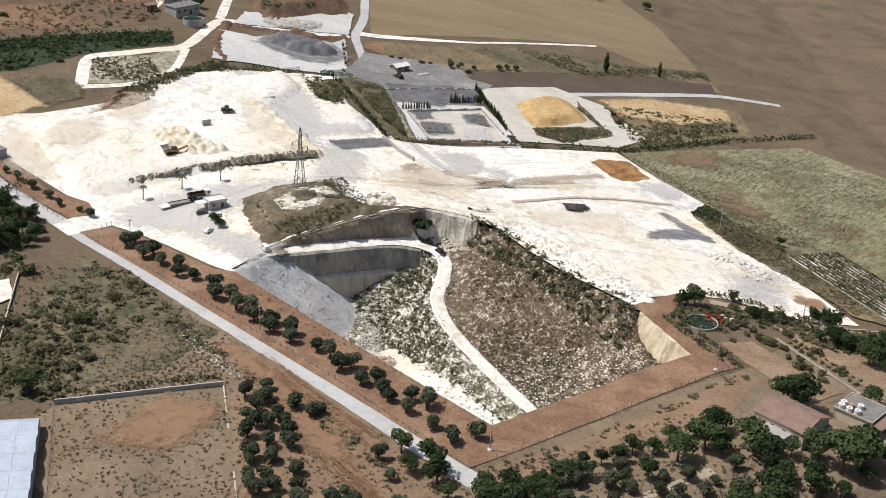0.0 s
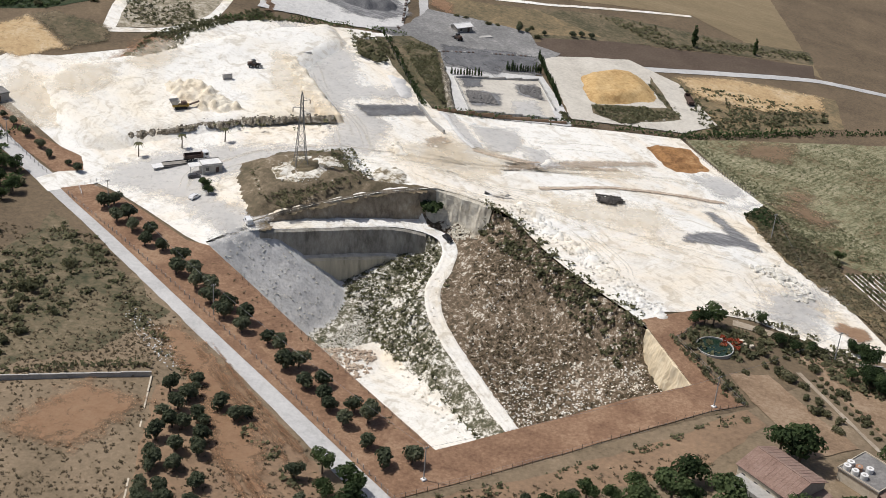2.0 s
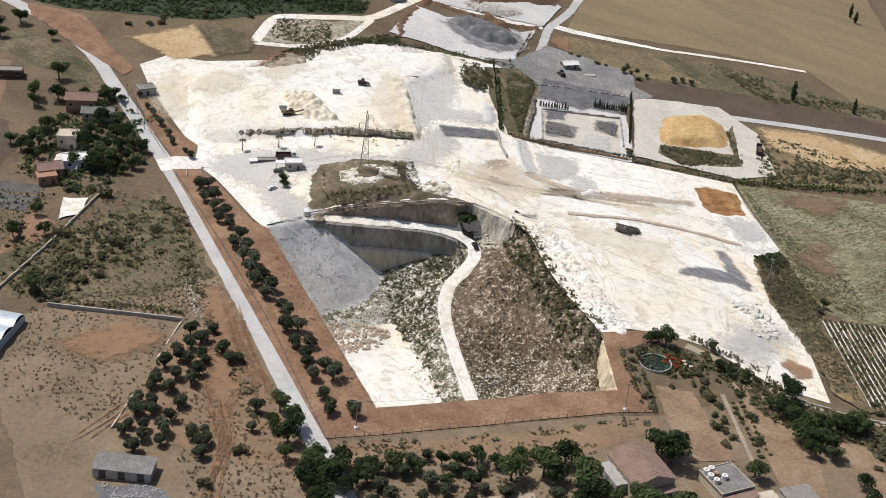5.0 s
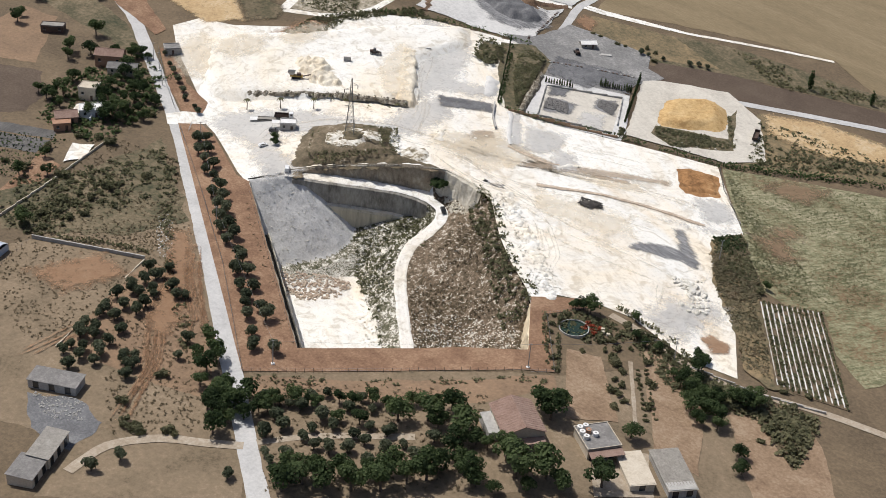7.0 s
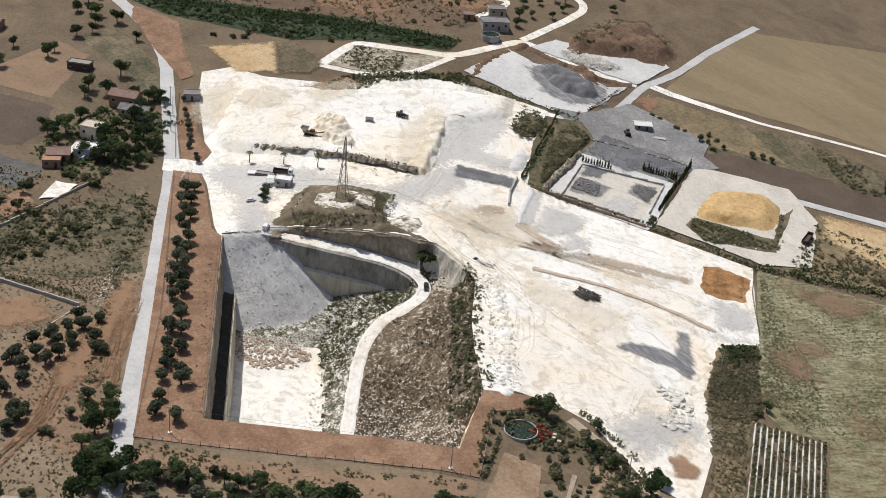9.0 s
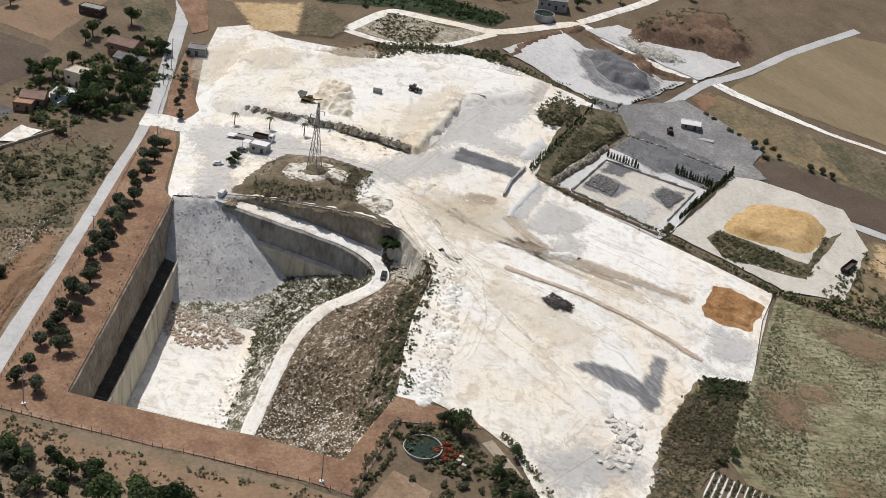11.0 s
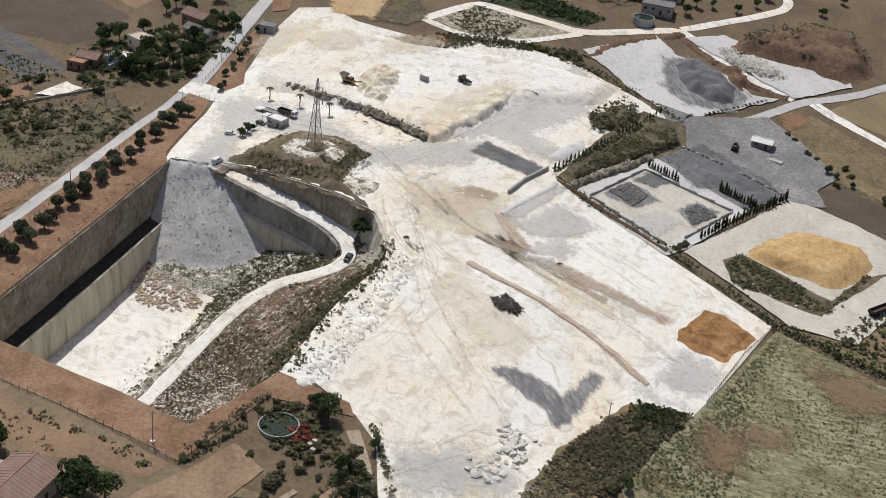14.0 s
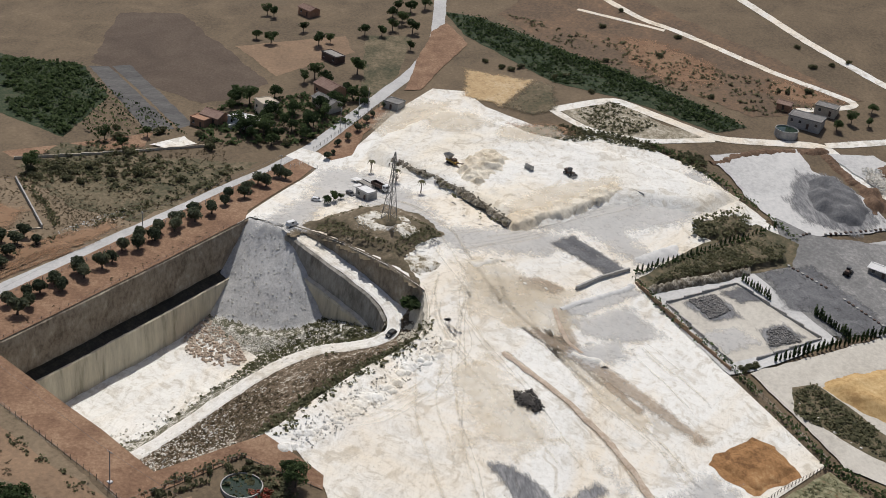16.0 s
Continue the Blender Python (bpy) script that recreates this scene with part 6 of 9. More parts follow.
# orchard west of the lane
for x, y in [(-43.6, 300.5), (-38.8, 299.4), (-41.5, 291.5), (-36.4, 288.9), (-40.0, 284.0), (-32.8, 291.3), (-30.4, 281.9), (-33.1, 276.0), (-37.4, 274.6), (-27.8, 272.4), (-31.2, 266.4), (-34.7, 264.5), (-26.2, 267.3), (-33.1, 259.8), (-29.4, 261.0), (-24.8, 262.5), (-31.1, 286.4), (-35.2, 281.9), (-39.3, 278.8), (-36.8, 268.9)]:
    plant("olive", x, y, 2.1, "orchard trees")
for x, y in [(-39.0, 298.7), (-39.2, 304.4), (-38.6, 288.9), (-34.4, 292.7), (-25.8, 297.0), (-37.5, 276.3), (-33.2, 277.3), (-27.0, 273.4), (-35.7, 265.7), (-33.0, 268.7), (-32.7, 256.7), (-28.1, 258.0), (-23.2, 258.8), (-26.9, 253.0), (-18.8, 266.5), (-13.9, 264.0), (-12.1, 259.4), (-7.3, 274.4), (-39.7, 295.0), (-31.4, 297.8)]:
    plant("olive", x, y, 2.0, "orchard trees")
for x, y in [(-27.7, 295.3), (-19.8, 265.9), (-16.1, 267.4), (-17.8, 264.3), (-14.6, 263.1), (-10.7, 281.8)]:
    plant("olive", x, y, 1.8, "orchard trees")
# hedge of trees where the grove meets the lane
for x, y in [(2.6, 275.1), (-3.5, 278.5), (-5.9, 285.2), (12.7, 271.4), (13.1, 263.5), (21.4, 262.6), (21.1, 256.8), (5.3, 269.5), (0.8, 280.9)]:
    plant("pine", x, y, 3.0, "trees beside the lane")
for x, y in [(3.3, 245.7), (0.8, 246.1), (5.8, 245.8), (12.0, 250.1), (13.8, 250.2), (-5.5, 251.6), (-5.3, 266.2)]:
    plant("bush", x, y, 2.2)
# the grove round the farmhouse
for x, y in [(21.8, 276.4), (29.2, 277.3), (34.5, 287.4), (42.3, 285.7), (47.8, 289.0), (33.4, 269.3), (40.4, 273.3), (44.1, 277.0), (51.8, 282.8), (45.0, 267.9), (48.8, 269.0), (52.6, 271.9), (59.0, 271.1), (60.2, 277.6), (68.7, 278.7), (37.2, 258.3), (35.5, 246.0), (7.8, 228.1), (10.3, 235.3), (32.6, 282.9), (32.4, 278.3), (42.8, 291.2), (40.0, 256.8), (42.0, 260.9), (54.3, 276.9), (63.0, 281.9), (68.3, 288.0), (50.2, 277.7), (40.8, 269.1), (57.1, 282.9), (39.2, 278.4), (57.2, 285.3), (32.4, 264.0), (29.7, 271.1)]:
    plant("olive", x, y, 2.1, "trees in the grove")
for x, y in [(55.5, 289.8), (62.1, 294.4), (64.8, 301.6), (73.2, 295.1), (87.6, 314.7), (87.1, 320.2), (83.8, 316.6), (83.1, 281.2), (91.7, 288.9), (87.0, 292.8), (98.0, 293.7), (110.3, 300.5), (51.1, 255.6), (56.0, 258.0), (61.9, 260.8), (67.7, 265.2), (71.4, 271.1), (74.5, 275.0), (48.6, 250.5), (75.1, 278.9), (74.4, 287.7)]:
    plant("pine", x, y, 4.4, "large trees round the farmhouse")
for x, y in [(107.1, 324.1), (135.5, 332.9), (132.2, 339.6), (118.3, 350.2), (110.0, 356.6), (115.5, 354.8), (123.1, 346.2), (124.3, 362.4), (125.8, 365.9), (121.1, 362.2), (108.0, 367.8), (109.9, 363.9)]:
    plant("pine", x, y, 2.8, "trees along the farm track")
for x, y in [(105.1, 376.3), (93.6, 369.2), (90.5, 373.9), (86.8, 372.9), (131.0, 378.5), (142.3, 352.6), (136.9, 362.8), (140.6, 360.1), (104.9, 427.0), (81.7, 374.5), (93.8, 373.7), (97.5, 371.7), (134.5, 350.4), (134.6, 357.9), (139.0, 370.8), (135.8, 372.9), (137.7, 381.8), (128.8, 382.1), (94.4, 361.2), (87.4, 354.0), (100.3, 351.8), (93.2, 340.7), (104.7, 341.3), (97.5, 333.3)]:
    plant("bush", x, y, 2.0, "bushes round the garden plots")
# round the water tank and along the yard's edge
for x, y in [(67.8, 371.6), (65.7, 370.7), (70.0, 372.3)]:
    plant("pine", x, y, 2.6)
for x, y in [(104.7, 375.9), (107.5, 376.0), (82.2, 379.3), (86.2, 370.2), (90.2, 368.8), (94.4, 370.0), (106.4, 358.9), (110.5, 358.1), (114.0, 358.5), (117.3, 358.9), (103.3, 360.9), (105.7, 430.6)]:
    plant("pine", x, y, 2.0, "bushes by the yard's edge")
for x, y in [(62.8, 362.3), (64.3, 357.9), (65.7, 353.7), (68.5, 349.3), (73.3, 343.0), (76.3, 338.3), (64.7, 362.5), (65.6, 365.8), (76.6, 369.3), (81.9, 367.6), (87.8, 364.5), (82.3, 357.7), (77.8, 352.3)]:
    plant("bush", x, y, 1.5, "bushes round the water tank")
# bushes by the weighbridge hut
for x, y in [(-67.8, 388.8), (-71.2, 393.0), (-69.7, 390.8)]:
    plant("pine", x, y, 1.5)
# cypresses in the east fields and along the yards
for x, y in [(60.1, 602.4), (85.5, 613.4)]:
    plant("cypress", x, y, 3.2, tall=0.9)
for x, y in [(65.0, 739.6), (61.2, 746.1)]:
    plant("cypress", x, y, 3.4, tall=0.9)
for x, y in [(-8.0, 569.4), (-4.7, 570.7), (1.9, 572.3), (12.7, 577.0), (15.8, 580.0), (19.8, 580.3)]:
    plant("olive", x, y, 1.6, "trees between the fields")
for x, y in [(93.4, 743.5), (91.5, 744.5)]:
    plant("pine", x, y, 2.6)
plant("cypress", *[(32.7, 280.4)][0], 2.2, label="single dark cypress standing in the grove")


def row(kind, a, b, n, size, group, jitter=0.25, tall=1.0):
    for i in range(n):
        t = i / max(1, n - 1)
        plant(kind, a[0] + (b[0] - a[0]) * t + RNG.uniform(-jitter, jitter), a[1] + (b[1] - a[1]) * t + RNG.uniform(-jitter, jitter), size, group, tall=tall)


for a, b, n in (([(-23.3, 510.2), (-13.5, 515.2)], 11, 0), ([(-5.9, 526.3), (5.7, 531.8)], 14, 0), ([(16.1, 505.7), (3.5, 544.9)], 26, 0)):
    row("cypress", a[0], a[1], b, 1.15, "clipped cypress row in the storage yard", 0.15)
row("cypress", (-27.5, 478.4), (-53.2, 531.2), 30, 0.8, "small dark trees along the fenced bank", 0.3)
for x, y in [(-118.4, 592.2), (-112.5, 600.2), (-123.2, 615.3), (-128.9, 598.0), (-119.3, 618.2), (-123.7, 636.6), (-116.4, 578.7), (-101.8, 633.3), (-109.0, 648.7), (-125.5, 606.0), (-121.0, 586.4), (-133.6, 611.8), (-114.6, 610.6), (-127.4, 641.2), (-118.0, 652.4)]:
    plant("pine", x, y, 2.2, "garden trees along the hillside track")
for a, b, n in (([(19.4, 494.9), (17.9, 499.6)], 4, 0),):
    row("bush", a[0], a[1], b, 1.6, "bushes at the corner of the walled yard")
# far gardens to the west
for x, y in [(-150.9, 360.8), (-150.9, 365.9), (-155.6, 375.2), (-142.0, 381.4), (-170.5, 386.7), (-173.7, 391.0), (-166.7, 395.1), (-224.4, 389.3), (-218.1, 369.7), (-126.3, 364.1), (-131.2, 385.8), (-128.8, 380.3), (-149.0, 396.5), (-145.0, 391.4), (-160.0, 402.4), (-152.9, 403.7), (-155.7, 408.0), (-176.5, 407.5), (-137.6, 373.1), (-121.5, 375.2), (-122.0, 384.7)]:
    plant("pine", x, y, 3.0, "garden trees round the far houses")
for x, y in [(-212.6, 375.5), (-247.5, 375.0), (-243.7, 377.7), (-217.1, 414.2), (-215.9, 421.1), (-221.5, 426.1), (-237.2, 428.0), (-227.9, 430.9), (-217.2, 434.0), (-199.1, 430.9), (-232.6, 431.5), (-207.7, 394.6), (-210.7, 399.4), (-243.5, 430.9), (-241.7, 436.3), (-245.1, 442.9)]:
    plant("pine", x, y, 2.6, "trees by the far lane")
for x, y in [(-184.0, 459.1), (-177.7, 464.5), (-174.5, 468.1), (-176.4, 471.9), (-163.7, 482.8), (-165.3, 487.9), (-148.3, 493.5), (-230.5, 526.7), (-214.5, 514.4), (-182.0, 530.2), (-178.9, 507.2), (-199.8, 543.3), (-185.4, 589.9), (-166.9, 589.5), (-169.3, 605.5), (-168.0, 597.9), (-147.9, 567.8), (-146.7, 570.9), (-143.6, 539.4), (-145.8, 579.4), (-263.2, 537.6)]:
    plant("bush", x, y, 1.8, "bushes on the far fields")
for x, y in [(-8.8, 577.1), (-3.8, 576.1), (-0.2, 567.4), (-33.2, 571.4), (-29.5, 571.5), (-20.4, 570.5), (-16.8, 571.5)]:
    plant("bush", x, y, 1.6, "bushes by the storage yard")
for x, y in [(-158.9, 361.3), (-153.5, 360.1), (-145.5, 359.2), (-141.2, 373.1), (-135.5, 371.1), (-129.7, 371.5), (-127.9, 366.7), (-134.2, 386.1), (-123.9, 370.3), (-93.9, 296.0), (-122.0, 330.9), (-119.2, 316.9), (-112.5, 323.2)]:
    plant("pine", x, y, 2.6, "trees among the far houses")


def scatter(name, poly, count, size, material, label, rng_seed, hgt=None, leaves=7, leaf=0.5, up=1.0, category="scrub"):
    """Shrubs strewn inside an outline, one mesh."""
    rng = random.Random(rng_seed)
    p = np.array(poly)
    lo, hi = p.min(0), p.max(0)
    n = count * 4
    xs = np.array([rng.uniform(lo[0], hi[0]) for _ in range(n)])
    ys = np.array([rng.uniform(lo[1], hi[1]) for _ in range(n)])
    ok = signed(xs, ys, poly) > 0
    dens = wobble(xs, ys, 0.06, rng_seed)
    ok &= dens > -0.25 + np.array([rng.uniform(-0.4, 0.4) for _ in range(n)])
    xs, ys = xs[ok][:count], ys[ok][:count]
    hs = np.zeros(len(xs)) if hgt is None else hgt(xs, ys)
    verts, faces = [], []
    for x, y, h in zip(xs, ys, hs):
        s = size * rng.uniform(0.5, 1.4)
        z0 = land(x, y) + h
        for _ in range(leaves):
            d = Vector((rng.gauss(0, 0.5), rng.gauss(0, 0.5), rng.uniform(0.1, 0.9)))
            c = Vector((x, y, z0)) + d * s
            n_ = Vector((rng.uniform(-1, 1), rng.uniform(-1, 1), rng.uniform(0.4, 1.6) * up)).normalized()
            a = n_.orthogonal().normalized() * s * leaf * rng.uniform(0.7, 1.2)
            b = n_.cross(a)
            k = len(verts)
            verts += [tuple(c + a), tuple(c + b), tuple(c - a), tuple(c - b)]
            faces.append((k, k + 1, k + 2, k + 3))
    ob = mesh_ob(name, verts, faces, material)
    return tagged(ob, label, category, kind="stuff")


def pit_height(xs, ys):
    v, u = pit_axes(xs, ys)
    h, dist, rubble, white, road, hill, side = pit_depth(v, u)
    return np.where(rubble | white | road | (dist < 2.6), -60, h) - 0.05


scatter("hillside_scrub", [pit(37, 2), pit(67, 2), pit(73.5, 20), pit(74, 30), pit(72, 48), pit(71, 63), pit(72.3, 78), pit(64, 84), pit(45, 58), pit(38, 40)], 4000, 0.33, M["leaf_brown"], "brown dry scrub over the pit's hillside", 1, pit_height)
scatter("hillside_bushes", [pit(66, 20), pit(73.5, 22), pit(74.5, 30), pit(73, 48), pit(72, 63), pit(73.3, 78), pit(72.5, 86), pit(69, 93), pit(66, 86), pit(67, 66), pit(66, 47)], 420, 0.9, M["leaf_dry"], "dark green bushes along the top of the slope", 2, pit_height)
scatter("pit_scrub", [pit(22, 5), pit(30, 5), pit(31, 40), pit(37, 58), pit(56, 82), pit(55, 92), pit(44, 98), pit(30, 96), pit(28, 75), pit(22, 60)], 1700, 0.55, M["leaf_dry"], "dark green scrub in the pit bottom", 3, pit_height)
scatter("cliff_bushes", [pit(56, 99.5), pit(58.5, 102.5), pit(61, 100.5), pit(59, 98)], 70, 1.2, M["leaf_dark"], "dark bushes in the corner of the quarry face", 4, lambda x, y: np.full(x.shape, -4.5))
scatter("mound_scrub", [(-44.9, 382.8), (-53.6, 388.6), (-59.7, 400.0), (-55.3, 408.8), (-40.8, 417.8), (-35.2, 419.5), (-30.7, 413.1), (-26.2, 407.0), (-37.7, 394.4)], 1100, 0.42, M["leaf_dry"], "green-brown scrub on the pylon mound", 5, lambda x, y: np.full(x.shape, 2.3))
scatter("yard_edge_scrub", [pit(72, 22), pit(77, 26), pit(77.5, 31), pit(75.5, 48), pit(74.5, 63), pit(75.8, 78), pit(75.2, 86), pit(72, 93), pit(68, 97), pit(69, 92), pit(71.5, 85), pit(71, 63), pit(71.5, 48)], 420, 0.7, M["leaf_dry"], "green scrub along the edge of the slope", 6)
scatter("east_thicket", [(79.8, 444.5), (85.5, 459.5), (96, 442), (104.5, 429.5), (106, 420), (96.5, 413.5), (88, 428)], 2800, 0.75, M["leaf_thicket"], "brown and green thicket between yard and field", 7, leaves=7)
scatter("thicket_green", [(79.8, 446), (85.5, 459.5), (96, 442), (103.5, 431), (89.7, 429.9)], 1100, 0.8, M["leaf_dry"], "green scrub within the thicket", 46, leaves=7)
scatter("east_bushes", [(80.5, 449), (85.3, 458.5), (92, 447), (86, 443)], 130, 1.0, M["leaf_dark"], "dark bushes at the head of the thicket", 8, leaves=10)
scatter("field_crop", [(61.6, 502.4), (97.6, 522.1), (121.5, 533.3), (165.5, 509.4), (127.0, 431.0), (105.0, 432.5), (96.5, 443.5), (87.2, 460.5)], 7500, 0.36, M["leaf_field"], "low green crop across the field", 9, leaves=3, up=2.5)
scatter("field_crop_south", [(61.6, 502.1), (111.2, 453.8), (123, 434), (105, 432.5), (96.5, 443.5), (87.2, 461)], 1500, 0.5, M["leaf_field"], "low green crop across the field", 10, leaves=3, up=2.5)
scatter("lane_scrub", [(-108.3, 323.0), (-102.1, 337.5), (-89.3, 326.5), (-78.2, 295.6), (-96.7, 290.9)], 130, 0.9, M["leaf_dry"], "dense green scrub west of the lane", 11, leaves=8)
scatter("lane_scrub_north", [(-101.0, 294.6), (-97.3, 330.1), (-99.4, 365.1), (-82.2, 351.3), (-84.3, 306.8), (-86.4, 295.9)], 120, 0.8, M["leaf_dry"], "dense green scrub west of the lane", 12, leaves=8)
scatter("meadow_tufts", [(-120.7, 356.7), (-85.9, 359.6), (-53.9, 323.8), (-48.6, 307.9), (-77.3, 296.4), (-97.6, 290.7)], 1200, 0.36, M["leaf_brown"], "dry tufts over the meadow", 13)
scatter("field_tufts", [(-84.2, 290.3), (-49.2, 302.2), (-37.1, 258.8), (-73.3, 253.3)], 260, 0.35, M["leaf_brown"], "dry tufts in the walled field", 14)
scatter("verge_scrub", [(-87.5, 359.2), (-56.7, 323.3), (-37.4, 308.8), (-8.2, 280.6), (-9.3, 277.0), (-39.0, 304.1), (-58.8, 319.7), (-86.2, 352.2)], 500, 0.7, M["leaf_dry"], "scrub along the lane's verge", 15)
scatter("fence_scrub", [(11.3, 281.7), (44.3, 304.7), (78.0, 333.1), (79.3, 330.2), (46.1, 302.2), (14.5, 279.1)], 520, 0.6, M["leaf_dry"], "scrub below the quarry fence", 16)
scatter("grove_tufts", [(13.4, 280.4), (67.8, 315.5), (87.9, 279.6), (45.6, 247.8)], 1100, 0.4, M["leaf_brown"], "dry tufts under the grove", 17)
scatter("garden_scrub", [(60.8, 367.2), (73.8, 372.9), (104.7, 373.0), (115.7, 354.0), (104.9, 354.2), (85.5, 368.9), (73.0, 351.6)], 420, 0.8, M["leaf_dry"], "green weeds round the garden plots", 18)
scatter("track_scrub", [(104.5, 368.9), (143.7, 373.3), (145.8, 360.2), (128.8, 360.3), (114.5, 352.8)], 420, 1.0, M["leaf_dry"], "green scrub along the farm track", 19)
scatter("hollow_scrub", [(128.8, 360.3), (137.1, 372.0), (145.0, 362.7), (146.8, 345.3), (138.9, 350.1)], 200, 1.1, M["leaf_dry"], "green scrub in the bare hollow", 20)
scatter("bank_trees", [(-19.5, 479.5), (-29.7, 493.5), (-36.8, 506.4), (-43.0, 520.6), (-37.7, 528.5), (-33.4, 526.2), (-28.5, 512.4), (-24.7, 498.0)], 1100, 0.55, M["leaf_dry"], "bushy green bank between the yards", 21, lambda x, y: np.full(x.shape, 1.9), leaves=8)
scatter("bank_edge_scrub", [(-21.4, 475.7), (-33.5, 493.0), (-41.8, 508.4), (-49.3, 525.1), (-42.0, 533.1), (-38.9, 529.8), (-43.8, 520.5), (-37.6, 506.5), (-30.7, 493.8)], 500, 0.6, M["leaf_dry"], "green scrub round the bank", 41, leaves=8)
scatter("strip_rows", [(-237.5, 451.6), (-229.3, 464.6), (-119.6, 545.3), (-116.6, 533.7), (-160.8, 482.0), (-213.8, 456.5)], 1500, 0.9, M["leaf_dark"], "dark green orchard rows", 42, leaves=6)
scatter("hill_tufts", [(-233.7, 477.2), (-138.0, 591.6), (-129.5, 566.1), (-128.4, 550.7), (-186.7, 489.5)], 420, 0.8, M["leaf_dry"], "sparse bushes on the hillside", 43)
scatter("sand_scrub", [(28.7, 506.8), (27.0, 512.5), (52.9, 527.0), (43.6, 548.4), (57.6, 521.5), (39.0, 502.9)], 900, 0.8, M["leaf_dry"], "weeds round the sand heap", 22)
scatter("weedy_bank_scrub", [(-57.5, 506.8), (-63.9, 522.1), (-52.5, 525.7), (-43.4, 507.2), (-49.2, 501.2)], 220, 0.8, M["leaf_dry"], "weeds on the spoil bank", 23, lambda x, y: np.full(x.shape, 1.0))
scatter("loop_tufts", [(-134.1, 482.9), (-138.2, 500.1), (-120.4, 511.5), (-112.6, 497.9), (-120.0, 487.3)], 420, 0.55, M["leaf_dry"], "tufts inside the track loop", 24)
scatter("platform_weeds", [(-93.9, 419.3), (-95.0, 422.2), (-66.7, 435.5), (-48.2, 443.2), (-43.1, 438.3), (-54.5, 429.7)], 40, 0.6, M["leaf_dry"], "weeds on the platform's bank", 25, lambda x, y: np.full(x.shape, 1.8))
scatter("north_weeds", [(-122.1, 453.0), (-122.1, 479.5), (-108.9, 503.3), (-98.7, 521.7), (-80.7, 522.1), (-100.4, 508.6), (-110.2, 485.9), (-111.7, 461.9)], 800, 0.8, M["leaf_dry"], "weeds along the yard's north edge", 26)
scatter("strip_weeds", [pit(-4, 0), pit(-1.2, 0), pit(-5.2, 86), pit(-8, 86)], 420, 0.35, M["leaf_brown"], "dry weeds along the quarry rim", 27)
scatter("tan_weeds", [(55.3, 553.6), (112.1, 565.5), (112.5, 550.8), (66.7, 513.1)], 500, 0.9, M["leaf_dry"], "weeds over the dry plot", 28)
scatter("meadow_weeds", [(20.4, 608.8), (70.1, 618.5), (110.1, 634.2), (110.3, 627.0), (49.8, 590.7)], 420, 0.9, M["leaf_dry"], "weeds over the meadow", 29)
scatter("mound_weeds", [(-91.9, 588.1), (-95.2, 607.5), (-92.0, 625.7), (-80.6, 635.0), (-61.4, 627.4), (-71.4, 606.1)], 420, 0.6, M["leaf_dry"], "weeds over the earth mound", 30, lambda x, y: np.full(x.shape, 3.4))
scatter("west_scrub", [(-115.8, 302.8), (-119.4, 320.4), (-104.6, 340.8), (-90.2, 361.0), (-70.2, 340.9), (-87.9, 304.0), (-99.6, 294.2)], 260, 0.9, M["leaf_dry"], "scrub below the far houses", 31, leaves=8)
scatter("west_tufts", [(-91.0, 285.1), (-71.5, 344.9), (-26.5, 305.1), (-28.5, 294.2), (-44.1, 254.6), (-74.5, 266.2)], 1100, 0.33, M["leaf_brown"], "dry tufts over the west field", 32)
scatter("farm_weeds", [(-36.6, 272.6), (-27.7, 303.8), (4.7, 281.1), (21.5, 259.2), (1.5, 240.6)], 800, 0.36, M["leaf_brown"], "dry tufts in the orchard", 33)
scatter("house_scrub", [(-145.1, 346.6), (-168.1, 407.0), (-144.6, 407.1), (-117.2, 383.1), (-116.1, 348.7)], 350, 1.1, M["leaf_dark"], "dense garden greenery round the far houses", 34, leaves=8)


def hedge(name, line, height, width, material, label, seed, density=5.0):
    """Leaf sprays along a line, one mesh."""
    rng = random.Random(seed)
    pts, _ = smooth_line(line, [1] * len(line), 1.0)
    verts, faces = [], []
    for p in pts:
        gap = noise.noise((p.x * 0.2, p.y * 0.2, seed))
        if gap < -0.35:
            continue
        for _ in range(int(density * (1 + gap))):
            c = at(p.x + rng.gauss(0, width / 2.5), p.y + rng.gauss(0, width / 2.5), rng.uniform(0.05, height) * (1 + 0.4 * gap))
            n_ = Vector((rng.uniform(-1, 1), rng.uniform(-1, 1), rng.uniform(0.1, 1))).normalized()
            a = n_.orthogonal().normalized() * rng.uniform(0.25, 0.55)
            b = n_.cross(a)
            k = len(verts)
            verts += [tuple(c + a), tuple(c + b), tuple(c - a), tuple(c - b)]
            faces.append((k, k + 1, k + 2, k + 3))
    return tagged(mesh_ob(name, verts, faces, material), label, "hedge", kind="stuff")


hedge("yard_hedge", [(-22.4, 476.3), (18.8, 491.7), (57.3, 504.3), (89.8, 526.5), (108.8, 541.3)], 1.8, 1.8, M["leaf_dark"], "dark hedge along the quarry fence", 1, 7)
hedge("north_hedge", [(-107.8, 502.8), (-93.4, 516.7), (-59.1, 531.9), (-46.4, 535.8)], 1.8, 1.6, M["leaf_dark"], "dark hedge along the north yard edge", 2, 7)
hedge("bank_hedge", [(-26.4, 477.8), (-37.0, 500.5), (-49.4, 526.5)], 1.5, 1.0, M["leaf_dark"], "dark hedge on the bank", 3, 6)
hedge("strip_hedge", [(73.8, 338.9), (68.5, 346.8), (62.3, 356.5), (59.9, 362.1)], 1.2, 1.0, M["leaf_dry"], "low hedge along the red strip", 4, 8)
